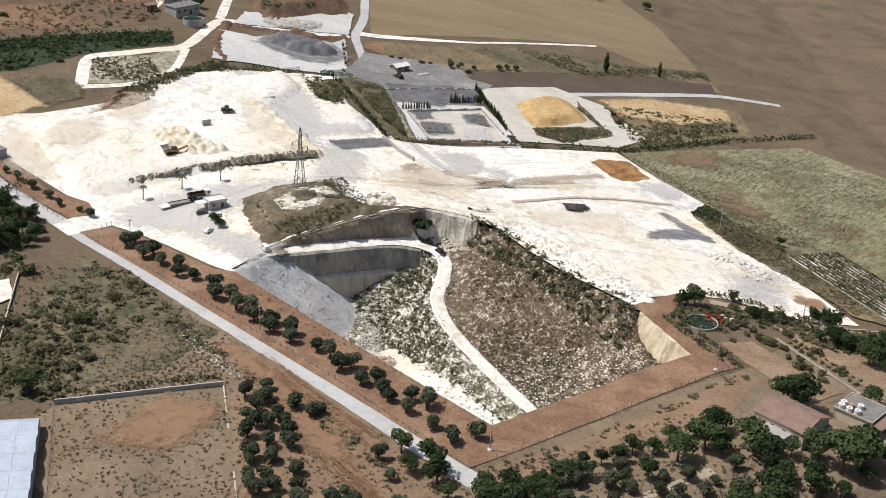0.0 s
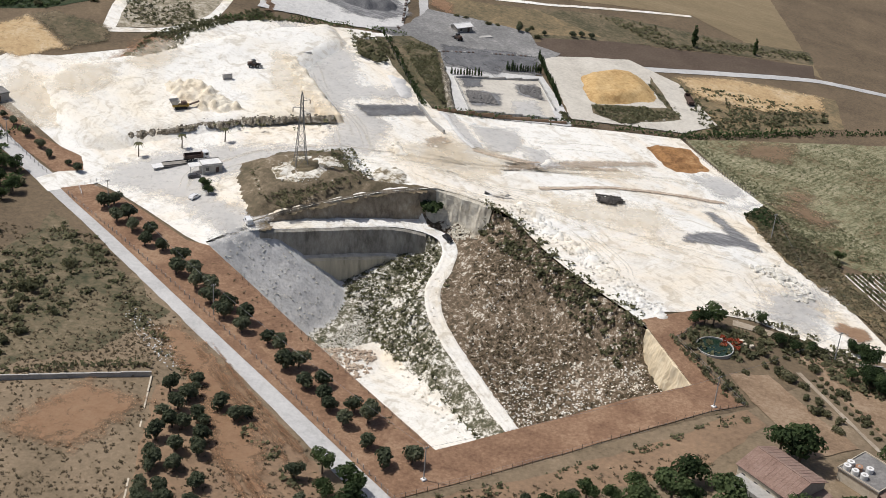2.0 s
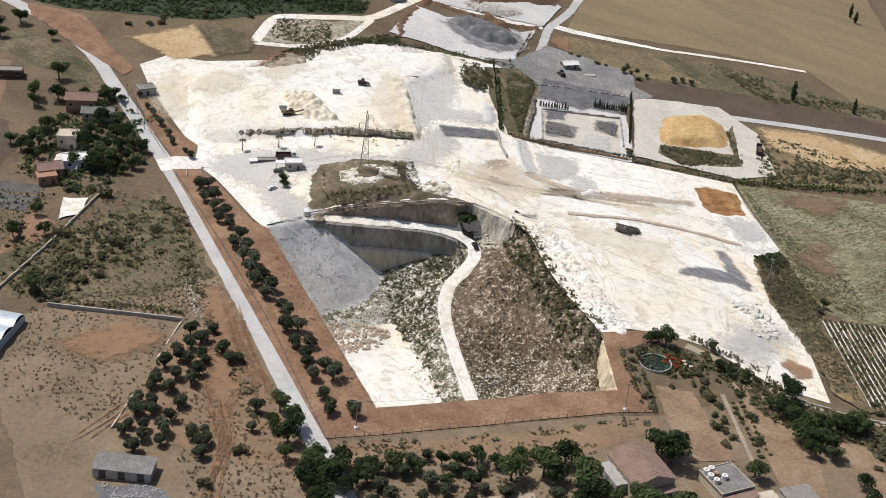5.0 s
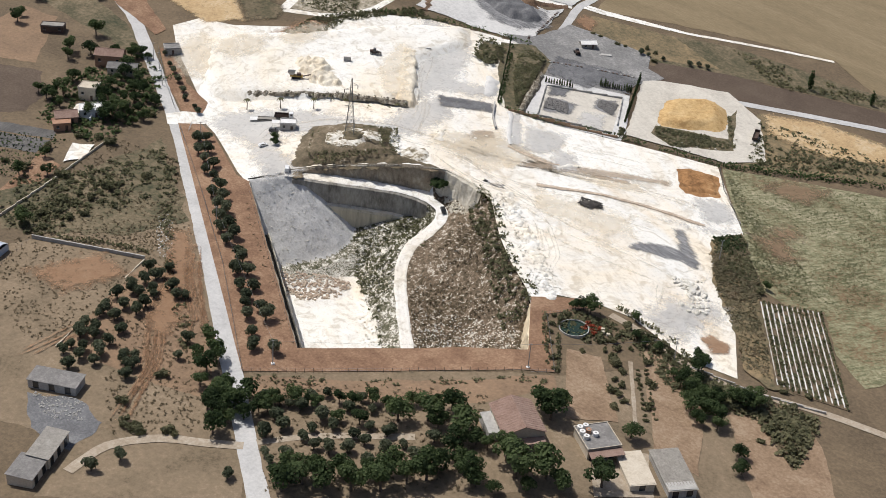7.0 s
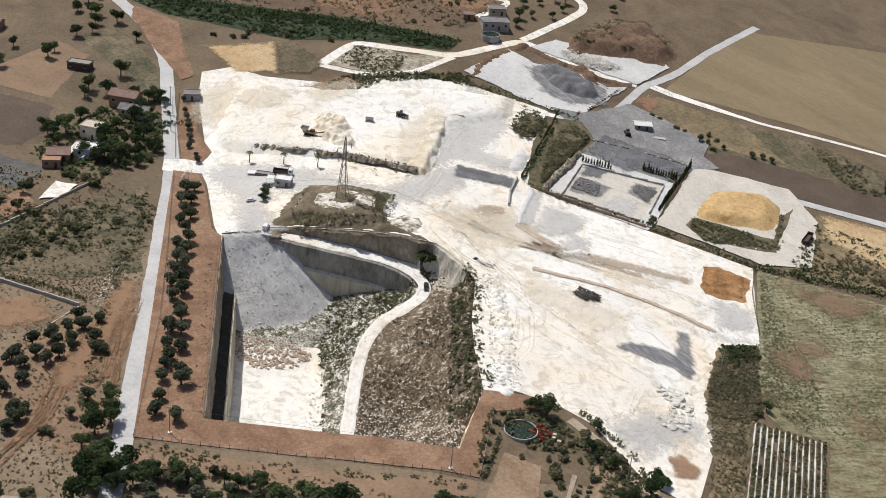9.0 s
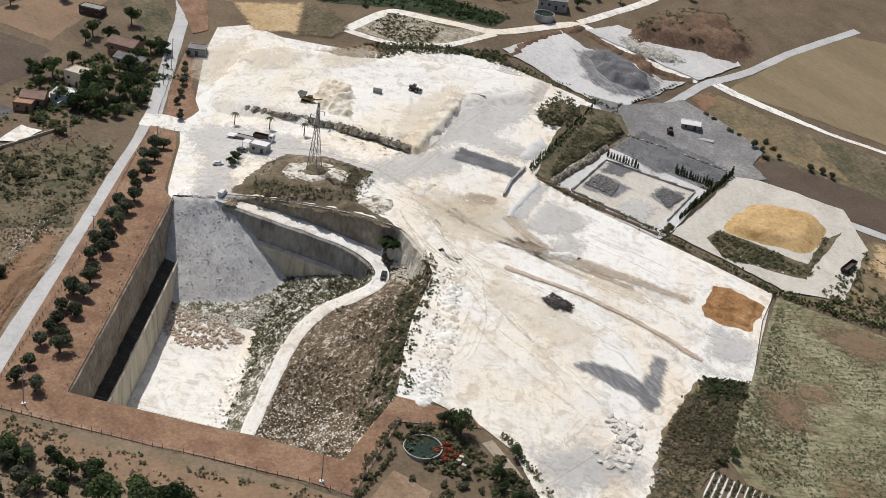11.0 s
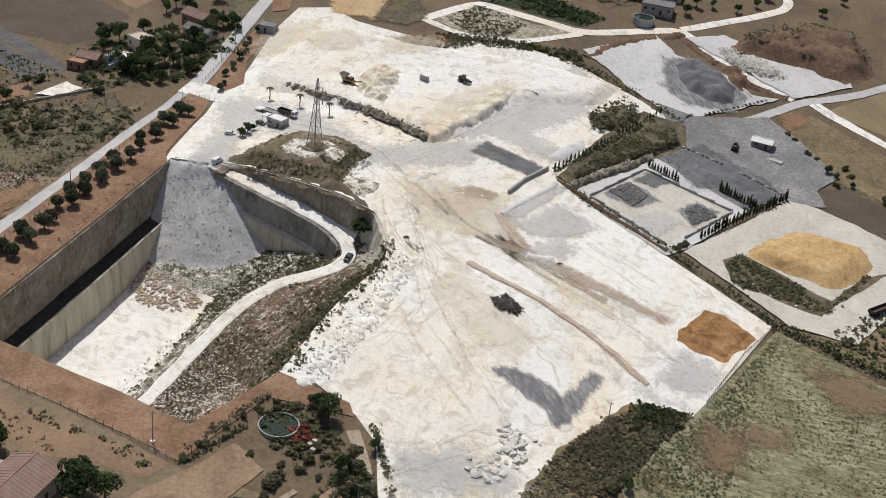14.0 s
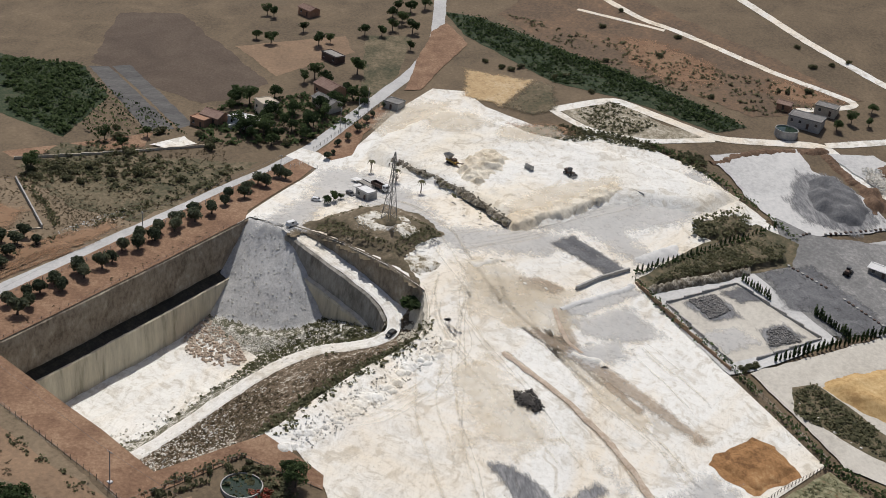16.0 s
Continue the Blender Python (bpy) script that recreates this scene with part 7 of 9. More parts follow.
hedge("east_hedge", [(57.6, 502.7), (77.0, 515.3), (112.9, 541.1), (146.2, 565.2)], 1.8, 2.2, M["leaf_dark"], "dark hedge between the fields", 5, 8)
hedge("track_hedge", [(75.5, 381.4), (94.7, 378.8), (104.0, 372.4)], 1.2, 1.4, M["leaf_dry"], "scrubby hedge along the yard", 6, 9)
hedge("garden_hedge", [(64.3, 362.6), (77.5, 337.6)], 1.2, 1.0, M["leaf_dry"], "low hedge beside the strip", 7, 8)
hedge("wall_hedge", [(-78.0, 298.2), (-65.0, 304.2), (-51.8, 308.5)], 1.2, 1.6, M["leaf_dry"], "weedy hedge behind the field wall", 8, 8)
hedge("house_hedge", [(-132.7, 346.2), (-150.3, 375.5), (-130.3, 407.2)], 1.5, 1.5, M["leaf_dark"], "garden hedge by the far houses", 9, 6)

for x, y in [(-149.8, 399.5), (-144.5, 397.5), (-138.5, 376.6), (-131.9, 377.7), (-123.1, 372.0), (-125.8, 384.3), (-126.0, 362.6), (-132.6, 361.4), (-138.0, 392.6), (-131.4, 388.1), (-116.7, 372.9), (-144.9, 387.6), (-148.7, 407.9), (-151.9, 408.7), (-117.5, 368.3), (-122.1, 366.0)]:
    plant("pine", x, y, 2.3, "trees west of the lane")
for x, y in [(-118.3, 378.5), (-118.5, 352.2), (-112.3, 352.5), (-123.8, 348.5), (-107.6, 325.2), (-89.6, 321.4), (-92.0, 330.5), (-91.3, 308.0), (-85.4, 308.2), (-87.7, 298.8), (-94.2, 303.7), (-83.4, 312.1), (-120.7, 321.2), (-125.6, 334.9), (-129.6, 320.1), (-95.2, 314.1), (-90.3, 329.3), (-94.0, 304.6), (-92.9, 295.8), (-94.7, 320.7), (-86.7, 343.1)]:
    plant("bush", x, y, 2.4, "bushes west of the lane")
rng_west = random.Random(5)
for x, y in [(17.9, 270.5), (18.7, 274.1), (24.2, 271.0), (23.4, 266.1), (26.0, 272.4), (25.5, 276.3), (29.0, 280.3), (43.1, 280.2), (48.4, 282.8), (65.7, 293.7), (77.7, 293.0), (78.4, 284.1), (81.2, 292.9), (65.8, 272.8), (62.5, 267.9), (56.5, 264.5), (49.8, 261.9), (46.7, 257.0), (44.8, 253.0), (96.5, 286.3), (89.9, 281.1), (85.6, 280.3), (103.0, 292.8)]:
    plant("pine", x, y, 2.9, "trees of the grove")
scatter("orchard_rows", [(-206.7, 270.3), (-192.9, 302.5), (-159.9, 314.0), (-124.9, 302.5), (-141.5, 283.4)], 700, 1.2, M["leaf_dark"], "dark green orchard trees in rows", 44, leaves=8)
scatter("thicket_strip", [(96.5, 413.5), (106, 421), (116, 402), (126.3, 381), (117, 382), (108.9, 397.2)], 1300, 0.6, M["leaf_thicket"], "brown and green scrub between yard and crop rows", 45, leaves=7)
for a, b in ([(93.9, 355.9), (106.4, 335.1)], [(95.7, 357.9), (108.2, 337.3)]):
    row("bush", a, b, 11, 0.9, "low bushes in garden rows", 0.3)
for x, y in [(78.9, 366.6), (81.9, 364.0), (84.7, 361.2), (85.6, 356.4), (88.4, 353.8), (91.3, 351.5), (91.6, 346.0), (94.2, 344.9), (95.3, 340.3), (98.4, 338.0), (85.3, 374.4), (88.9, 373.6), (92.2, 372.1), (95.1, 369.5), (97.6, 368.4), (92.6, 368.6)]:
    plant("bush", x, y, 1.7, "bushes round the garden plots")
for x, y in [(106.6, 361.8), (109.6, 359.5), (113.8, 354.9), (113.7, 349.5), (117.6, 350.5), (118.8, 357.2), (122.8, 363.7), (127.8, 364.1), (120.8, 349.0), (117.5, 345.1)]:
    plant("pine", x, y, 3.0, "trees along the farm track")
for x, y in [(104.6, 375.2), (107.1, 374.0)]:
    plant("pine", x, y, 2.4, "trees along the farm track")
for x, y in [(23.5, 275.3), (27.0, 276.3), (29.5, 279.8), (35.1, 281.9), (38.5, 287.1), (42.2, 288.3), (45.7, 292.2), (50.5, 292.9), (54.5, 297.8), (60.5, 299.9)]:
    plant("pine", x, y, 2.4, "tree belt above the grove")
for x, y in [(12.5, 268.8), (15.8, 268.4), (13.4, 264.9), (17.8, 264.9), (19.3, 267.7), (17.0, 262.1)]:
    plant("pine", x, y, 3.4, "large trees at the corner of the grove")


# ---- made things ----
def box(bm, c, s, rz=0.0, bevel=0.0, tilt=None):
    m = Matrix.Translation(c) @ Matrix.Rotation(rz, 4, "Z")
    if tilt:
        m = m @ Matrix.Rotation(tilt[1], 4, tilt[0])
    m = m @ Matrix.Diagonal((*s, 1))
    g = bmesh.ops.create_cube(bm, size=1, matrix=m)
    if bevel:
        es = {e for v in g["verts"] for e in v.link_edges}
        bmesh.ops.bevel(bm, geom=list(es), offset=bevel, segments=1, affect="EDGES")
    return bm


def cyl(bm, c, r, h, axis="Z", sides=12, r2=None):
    m = Matrix.Translation(c)
    if axis == "X":
        m = m @ Matrix.Rotation(math.pi / 2, 4, "Y")
    elif axis == "Y":
        m = m @ Matrix.Rotation(math.pi / 2, 4, "X")
    bmesh.ops.create_cone(bm, cap_ends=True, segments=sides, radius1=r, radius2=r if r2 is None else r2, depth=h, matrix=m)
    return bm


def thing(name, x, y, label, category, turn=0.0, h=0.0, group=""):
    ob = new(name)
    ob.matrix_basis = Matrix.Translation(at(x, y, h)) @ Matrix.Rotation(turn, 4, "Z")
    return tagged(ob, label, category, group)


def one(f, *a, **k):
    bm = bmesh.new()
    f(bm, *a, **k)
    return bm


# -- pylon --
def pylon(x, y, h, tall):
    ob = thing("power_pylon", x, y, "galvanised steel lattice power pylon on a weedy mound", "pylon", 0.5, h)
    levels = [(0, 1.75), (0.16, 1.42), (0.31, 1.12), (0.45, 0.86), (0.58, 0.64), (0.70, 0.47), (0.80, 0.38), (0.90, 0.33), (1.0, 0.08)]
    corners = ((1, 1), (-1, 1), (-1, -1), (1, -1))
    for cx, cy in corners:
        bm = bmesh.new()
        prev = None
        for z, w in levels:
            ring = [bm.verts.new((cx * w + dx * 0.075, cy * w + dy * 0.075, z * tall)) for dx, dy in corners]
            if prev:
                for k in range(4):
                    bm.faces.new((prev[k], prev[(k + 1) % 4], ring[(k + 1) % 4], ring[k]))
            prev = ring
        bm.faces.new(prev)
        part("leg", bm, M["steel"], ob)
    for i in range(4):
        (ax, ay), (bx, by) = corners[i], corners[(i + 1) % 4]
        for (z1, w1), (z2, w2) in zip(levels, levels[1:]):
            for p, q, r in (((ax * w1, ay * w1, z1 * tall), (bx * w2, by * w2, z2 * tall), 0.05), ((bx * w1, by * w1, z1 * tall), (ax * w2, ay * w2, z2 * tall), 0.05), ((ax * w2, ay * w2, z2 * tall), (bx * w2, by * w2, z2 * tall), 0.04)):
                part("brace", one(limb, p, q, r, r, 4), M["steel"], ob)
    for z, side, reach in ((0.70, 1, 2.3), (0.79, -1, 2.5), (0.88, 1, 2.2)):
        bm = bmesh.new()
        limb(bm, (0, 0, z * tall), (side * reach, 0, z * tall + 0.15), 0.09, 0.05, 4)
        limb(bm, (0, 0, (z + 0.05) * tall), (side * reach, 0, z * tall + 0.15), 0.06, 0.05, 4)
        arm = part("crossarm", bm, M["steel"], ob)
        part("insulator", one(cyl, (side * reach, 0, z * tall - 0.5), 0.13, 1.2, sides=8), M["rust"], arm, "dark insulator string")
    for cx, cy in corners:
        part("footing", one(box, (cx * 1.75, cy * 1.75, 0.0), (0.7, 0.7, 0.5)), M["concrete"], ob, "concrete footing")


pylon(-46.8, 405.3, 2.9, 22.0)


# -- poles and wires --
def pole(x, y, tall, label="grey concrete power pole", base=False, turn=0.0, group="power poles"):
    ob = thing("power_pole", x, y, label, "pole", turn, 0, group)
    part("shaft", one(cyl, (0, 0, tall / 2), 0.16, tall, sides=8, r2=0.09), M["concrete"], ob)
    part("crossarm", one(box, (0, 0, tall - 0.25), (1.3, 0.1, 0.12)), M["steel"], ob)
    for sx in (-0.55, 0, 0.55):
        part("insulator", one(cyl, (sx, 0, tall - 0.05), 0.06, 0.25, sides=6), M["white_paint"], ob, "pale insulator")
    if base:
        part("base", one(box, (0, 0, 0.2), (1.0, 1.0, 0.7), bevel=0.08), M["white_paint"], ob, "whitewashed concrete block")
    return ob


POLES = [(13.7, 289.5, True), (70.3, 333.0, True), [(99.9, 368.9)][0] + (False,), (86.8, 435.4, False), [(-46.0, 333.4)][0] + (False,), [(-90.5, 374.9)][0] + (False,)]
for px, py, based in POLES:
    pole(px, py, 8.2, "grey concrete power pole with a whitewashed base" if based else "grey concrete power pole beside the quarry", based, 0.8)
pole(*[(-139.4, 404.8)][0], 7.5, "slim grey pole beside the lane", True)
for px, py in [(-131.0, 397.6), (-146.4, 408.9)]:
    pole(px, py, 7.5, "slim grey pole beside the lane")


def wire(a, b, ha, hb, sag=0.8):
    pa, pb = at(*a, ha), at(*b, hb)
    bm = bmesh.new()
    side = (pb - pa).normalized().cross(Vector((0, 0, 1)))
    prev = None
    for i in range(17):
        t = i / 16
        p = pa.lerp(pb, t) - Vector((0, 0, sag * 4 * t * (1 - t)))
        ring = [bm.verts.new(p + o) for o in (side * 0.025, Vector((0, 0, 0.03)), side * -0.025, Vector((0, 0, -0.03)))]
        if prev:
            for k in range(4):
                bm.faces.new((prev[k], prev[(k + 1) % 4], ring[(k + 1) % 4], ring[k]))
        prev = ring
    me = bpy.data.meshes.new("power_line")
    bm.to_mesh(me)
    bm.free()
    me.materials.append(M["steel"])
    tagged(new("power_line", me), "thin sagging power line between two poles", "cable", "power lines")


P2 = [(p[0], p[1]) for p in POLES]
for i, j in ((0, 1), (1, 2), (0, 4), (4, 5), (2, 3)):
    wire(P2[i], P2[j], 8.1, 8.1)


# -- walls and fences --
def wall_run(name, line, height, thick, material, label, cap=None, h=0.0):
    ob = new(name)
    ob.matrix_basis = Matrix.Translation(at(*line[0], h))
    tagged(ob, label, "wall")
    o = at(*line[0], h)
    for a, b in zip(line, line[1:]):
        pa, pb = at(*a, h) - o, at(*b, h) - o
        n = max(1, int((pb - pa).length / 6))
        for i in range(n):
            p, q = pa.lerp(pb, i / n), pa.lerp(pb, (i + 1) / n)
            d = q - p
            ang = math.atan2(d.y, d.x)
            mid = (p + q) / 2
            part("panel", one(box, (mid.x, mid.y, mid.z + height / 2 - 0.15), (d.xy.length - 0.02, thick, height + 0.3), ang), material, ob)
            if cap:
                part("coping", one(box, (mid.x, mid.y, mid.z + height + 0.05), (d.xy.length + 0.02, thick + 0.12, 0.12), ang), cap, ob)
    return ob


def fence(name, line, spacing, height, material, label, rails=2, radius=0.06, rail_mat=None):
    o = at(*line[0], 0)
    ob = new(name)
    ob.matrix_basis = Matrix.Translation(o)
    tagged(ob, label, "fence")
    post = None
    for a, b in zip(line, line[1:]):
        a, b = Vector(a), Vector(b)
        n = max(1, int((b - a).length / spacing))
        for i in range(n):
            p = a.lerp(b, i / n)
            q = at(p.x, p.y, 0) - o
            if post is None:
                post = part("post", one(cyl, (0, 0, height / 2 - 0.1), radius, height + 0.2, sides=6), material, ob)
                post.location = q
            else:
                c = bpy.data.objects.new("post", post.data)
                scene.collection.objects.link(c)
                c.parent = ob
                c.location = q
        for k in range(rails):
            bm = bmesh.new()
            hh = height * (0.45 + 0.45 * k / max(1, rails - 1))
            limb(bm, at(a.x, a.y, hh) - o, at(b.x, b.y, hh) - o, 0.02, 0.02, 3)
            part("wire_strand", bm, rail_mat or M["steel"], ob)
    return ob


fence("strip_fence", [(9.5, 281.6), (77.2, 336.3), (60.9, 360.7), (71.2, 377.8)], 2.4, 1.5, M["wood"], "post and wire fence round the red strip")
fence("lane_fence", [(9.5, 281.6), (-30.8, 319.1), (-64.4, 346.9), (-105.4, 379.8)], 2.2, 1.3, M["concrete"], "pale post and wire fence beside the lane", radius=0.09)
fence("lane_fence_north", [(-114.1, 387.1), (-131.0, 399.5), (-151.8, 417.3)], 2.2, 1.3, M["concrete"], "pale post fence beside the lane", radius=0.09)
fence("rim_fence", [pit(-1.2, 2), pit(-5.4, 88)], 3.0, 1.0, M["wood"], "sparse post fence on the quarry rim", 1)
fence("hedge_fence", [(-23.0, 476.5), (18.2, 492.0), (57.5, 504.1)], 2.0, 1.7, M["wood"], "wooden post fence along the hedge")
fence("field_fence", [(58.7, 503.2), (67.1, 487.7), (83.1, 465.6)], 1.3, 1.5, M["wood"], "close wooden post fence at the field's edge", radius=0.1)
fence("bank_fence", [(-27.2, 478.2), (-38.7, 501.1), (-50.4, 524.9)], 2.0, 1.5, M["wood"], "wooden post fence on the bank")
fence("gate_fence", [(-99.8, 378.6), (-102.9, 383.3), (-98.7, 389.2)], 1.6, 1.5, M["white_paint"], "white tubular fence and gate at the entrance", 3, 0.07, M["white_paint"])
fence("garden_fence", [(-85.4, 292.1), (-74.2, 251.6)], 2.5, 1.2, M["wood"], "post fence beside the walled field")
wall_run("hedge_wall", [(-21.5, 476.2), (19.9, 491.5)], 1.1, 0.35, M["brick_wall"], "low rust-brown stone wall under the fence")
wall_run("field_wall", [(-85.6, 292.6), (-49.5, 304.9)], 1.2, 0.3, M["concrete"], "grey block wall of a walled field", M["concrete"])
wall_run("field_kerb", [(-49.5, 304.9), (-36.6, 257.5)], 0.5, 0.35, M["plaster"], "low pale kerb wall of a field")
wall_run("plot_wall", [(-114.5, 351.9), (-107.1, 317.2), (-102.6, 289.6)], 0.9, 0.3, M["plaster"], "low tan wall beside a red plot")
wall_run("yard_wall", [(16.6, 492.9), (-11.7, 482.7), (-21.8, 507.8), (6.1, 523.3), (15.1, 500.7)], 1.1, 0.4, M["concrete"], "low grey concrete wall round a storage yard")
wall_run("retaining_wall", [(-15.4, 456.4), (-21.6, 464.5), (-27.7, 475.9)], 1.4, 0.6, M["concrete"], "pale concrete retaining wall in the quarry yard")
wall_run("stone_wall", [(105.1, 369.6), (125.2, 371.8), (144.2, 377.4)], 0.7, 0.4, M["concrete"], "low grey wall along the farm track")
wall_run("slab_wall", [(-76.8, 486.2), (-69.2, 491.8)], 1.0, 0.4, M["concrete"], "short grey concrete wall on the platform", h=1.6)


# -- buildings --
def house(name, x, y, turn, w, d, eave, ridge, wall_m, roof_m, label, h=0.0, gable=True, windows=3, over=0.45, door=True):
    """A house with its long side along x, walls, roof, windows and a door."""
    ob = thing(name, x, y, label, "building", turn, h)
    bm = bmesh.new()
    box(bm, (0, 0, eave / 2 - 0.4), (w, d, eave + 0.8))
    if gable:
        vs = [bm.verts.new(c) for c in ((-w / 2, -d / 2, eave), (-w / 2, d / 2, eave), (-w / 2, 0, ridge), (w / 2, -d / 2, eave), (w / 2, d / 2, eave), (w / 2, 0, ridge))]
        bm.faces.new(vs[:3])
        bm.faces.new(vs[3:])
    part("wall", bm, wall_m, ob)
    if gable:
        for s in (-1, 1):
            slope = math.atan2(ridge - eave, d / 2)
            run = math.hypot(d / 2, ridge - eave) + over
            bm = bmesh.new()
            n = max(6, int(w / 0.9))
            cy = s * (d / 4 + over * 0.35)
            box(bm, (0, cy, (eave + ridge) / 2 - over * 0.2 + 0.1), (w + 2 * over, run, 0.16), 0, 0, ("X", -s * slope))
            roof = part("roof", bm, roof_m, ob)
            bm = bmesh.new()
            for i in range(n):
                box(bm, (-w / 2 - over + (i + 0.5) * (w + 2 * over) / n, cy, (eave + ridge) / 2 - over * 0.2 + 0.2), (0.14, run, 0.07), 0, 0, ("X", -s * slope))
            part("tile_rib", bm, roof_m, roof)
        part("ridge_cap", one(box, (0, 0, ridge + 0.17), (w + 2 * over, 0.3, 0.14)), roof_m, ob)
    else:
        part("roof", one(box, (0, 0, eave + 0.08), (w + 2 * over * 0.6, d + 2 * over * 0.6, 0.18), bevel=0.03), roof_m, ob)
        for s in (-1, 1):
            part("parapet", one(box, (0, s * (d / 2 + 0.1), eave + 0.28), (w + 0.3, 0.16, 0.26)), wall_m, ob)
            part("parapet", one(box, (s * (w / 2 + 0.1), 0, eave + 0.28), (0.16, d + 0.1, 0.26)), wall_m, ob)
    for s in (-1, 1):
        for i in range(windows):
            wx = -w / 2 + w * (i + 0.5) / windows
            if door and s == -1 and i == windows // 2:
                part("door", one(box, (wx, s * (d / 2 + 0.02), 1.0), (0.9, 0.1, 2.0)), M["rust"], ob, "dark brown door")
                continue
            win = part("window", one(box, (wx, s * (d / 2 + 0.015), eave * 0.58), (0.95, 0.07, 1.05)), M["window"], ob, "dark window pane")
            part("window_frame", one(box, (wx, s * (d / 2 + 0.02), eave * 0.58 - 0.6), (1.15, 0.16, 0.1)), M["white_paint"], win)
    return ob


def shed(name, x, y, turn, w, d, tall, wall_m, roof_m, label, h=0.0, tilt=0.06, ribs=True):
    """A low shed with a ribbed lean-to roof and a front of dark panels for shaded doorways."""
    ob = thing(name, x, y, label, "shed", turn, h)
    part("wall", one(box, (0, 0, tall / 2 - 0.4), (w, d, tall + 0.6)), wall_m, ob)
    bm = bmesh.new()
    box(bm, (0, 0, tall + 0.12), (w + 0.6, d + 0.6, 0.1), 0, 0, ("X", tilt))
    roof = part("roof", bm, roof_m, ob)
    if ribs:
        bm = bmesh.new()
        n = int(w / 0.8)
        for i in range(n):
            box(bm, (-w / 2 + (i + 0.5) * w / n, 0, tall + 0.2), (0.16, d + 0.6, 0.08), 0, 0, ("X", tilt))
        part("roof_rib", bm, roof_m, roof)
    for i in range(max(1, int(w / 3.5))):
        # The wall is closed; a dark panel stands for each doorway's inner shade.
        part("door", one(box, (-w / 2 + (i + 0.5) * w / max(1, int(w / 3.5)), -d / 2 - 0.03, tall * 0.42), (1.6, 0.1, tall * 0.8)), M["window"], ob, "dark panel for the shade inside an open doorway")
    return ob


def turn_of(a, b):
    return math.atan2(b[1] - a[1], b[0] - a[0])


# farmhouse with annex and porch
fh = house("farmhouse", 83.0, 304.2, 0.82 + math.pi / 2, 13.0, 11.0, 4.2, 6.2, M["plaster"], M["roof_red"], "cream farmhouse with a broad brown-red tiled roof", windows=4)
part("annex", one(box, (1.0, 7.0, 1.2), (9.0, 3.0, 3.0)), M["concrete"], fh, "grey flat-roofed side annex")
part("porch_roof", one(box, (-7.8, 0, 2.5), (2.4, 10.5, 0.16), 0, 0, ("Y", -0.15)), M["roof_red"], fh, "low tiled porch roof")
for sx in (-4.6, -1.5, 1.5, 4.6):
    part("porch_post", one(box, (-8.7, sx, 1.0), (0.22, 0.22, 2.8)), M["plaster"], fh)
# second house with water tanks on a flat roof
gh = house("flat_house", 101.9, 313.7, 0.87, 9.2, 9.6, 3.2, 3.2, M["plaster"], M["roof_grey"], "low house with a grey flat roof", gable=False, windows=3)
part("porch_roof", one(box, (0, -6.2, 2.6), (9.4, 2.6, 0.14), 0, 0, ("X", 0.18)), M["roof_red"], gh, "brown sheet porch roof")
# Added dark sheet that stands for the shade under the porch roof.
part("porch_shade", one(box, (0, -5.2, 1.1), (8.4, 0.2, 2.2)), M["window"], gh, "dark sheet for the shade under the porch roof")
for sx in (-4.3, 0, 4.3):
    part("porch_post", one(box, (sx, -7.2, 1.1), (0.18, 0.18, 2.6)), M["wood"], gh)
for k, (tx, ty) in enumerate(((-3.6, 3.6), (-1.9, 3.9), (-3.7, 1.6), (-1.9, 1.9), (-3.4, -0.4), (-0.6, 0.2))):
    tk = thing("roof_tank", 0, 0, "round pale water tank standing on the flat roof", "tank", group="tanks on the roof")
    p = gh.matrix_basis @ Vector((tx, ty, 3.38))
    tk.matrix_basis = Matrix.Translation(p)
    part("vessel", one(cyl, (0, 0, 0.5), 0.78, 1.0, sides=18), M["clay"] if k == 3 else M["white_paint"], tk)
    part("lid", one(cyl, (0, 0, 1.05), 0.35, 0.14, sides=12, r2=0.2), M["concrete"], tk, "domed grey lid")
shed("farm_shed", 122.1, 317.7, 0.78, 7.6, 15.0, 2.6, M["concrete"], M["sheet"], "long shed with a grey corrugated roof")
shed("lean_to", *[(114.4, 311.1)][0], 0.78, 6.5, 12.0, 2.2, M["plaster"], M["plaster"], "low lean-to with a pale flat roof", ribs=False)
# buildings at the farm west of the lane
shed("long_barn", *[(-24.1, 246.4)][0], turn_of(*[(-29.1, 240.5), (-16.0, 245.6)]), 13.5, 5.6, 2.6, M["concrete"], M["roof_grey"], "long low barn with a grey roof", ribs=False)
shed("yard_barn", *[(-5.1, 226.4)][0], turn_of(*[(2.2, 218.3), (-3.6, 232.8)]), 11.0, 5.5, 3.2, M["plaster"], M["sheet"], "old barn with a tan roof", ribs=False)
shed("yard_barn", *[(-2.6, 217.6)][0], turn_of(*[(2.2, 218.3), (-3.6, 232.8)]), 8.0, 6.5, 3.0, M["plaster"], M["roof_grey"], "old barn with a grey roof", ribs=False)
# weighbridge hut, scale and canopy
hut = house("weighbridge_hut", -71.8, 401.2, 0.62, 5.6, 4.0, 2.8, 2.8, M["concrete"], M["white_paint"], "small grey hut with a white flat roof", gable=False, windows=2)
part("awning", one(box, (-4.2, 0.6, 2.35), (3.6, 2.8, 0.1)), M["white_paint"], hut, "white awning")
for sx in (-5.8, -2.8):
    part("awning_post", one(box, (sx, -0.6, 1.1), (0.1, 0.1, 2.5)), M["steel"], hut)
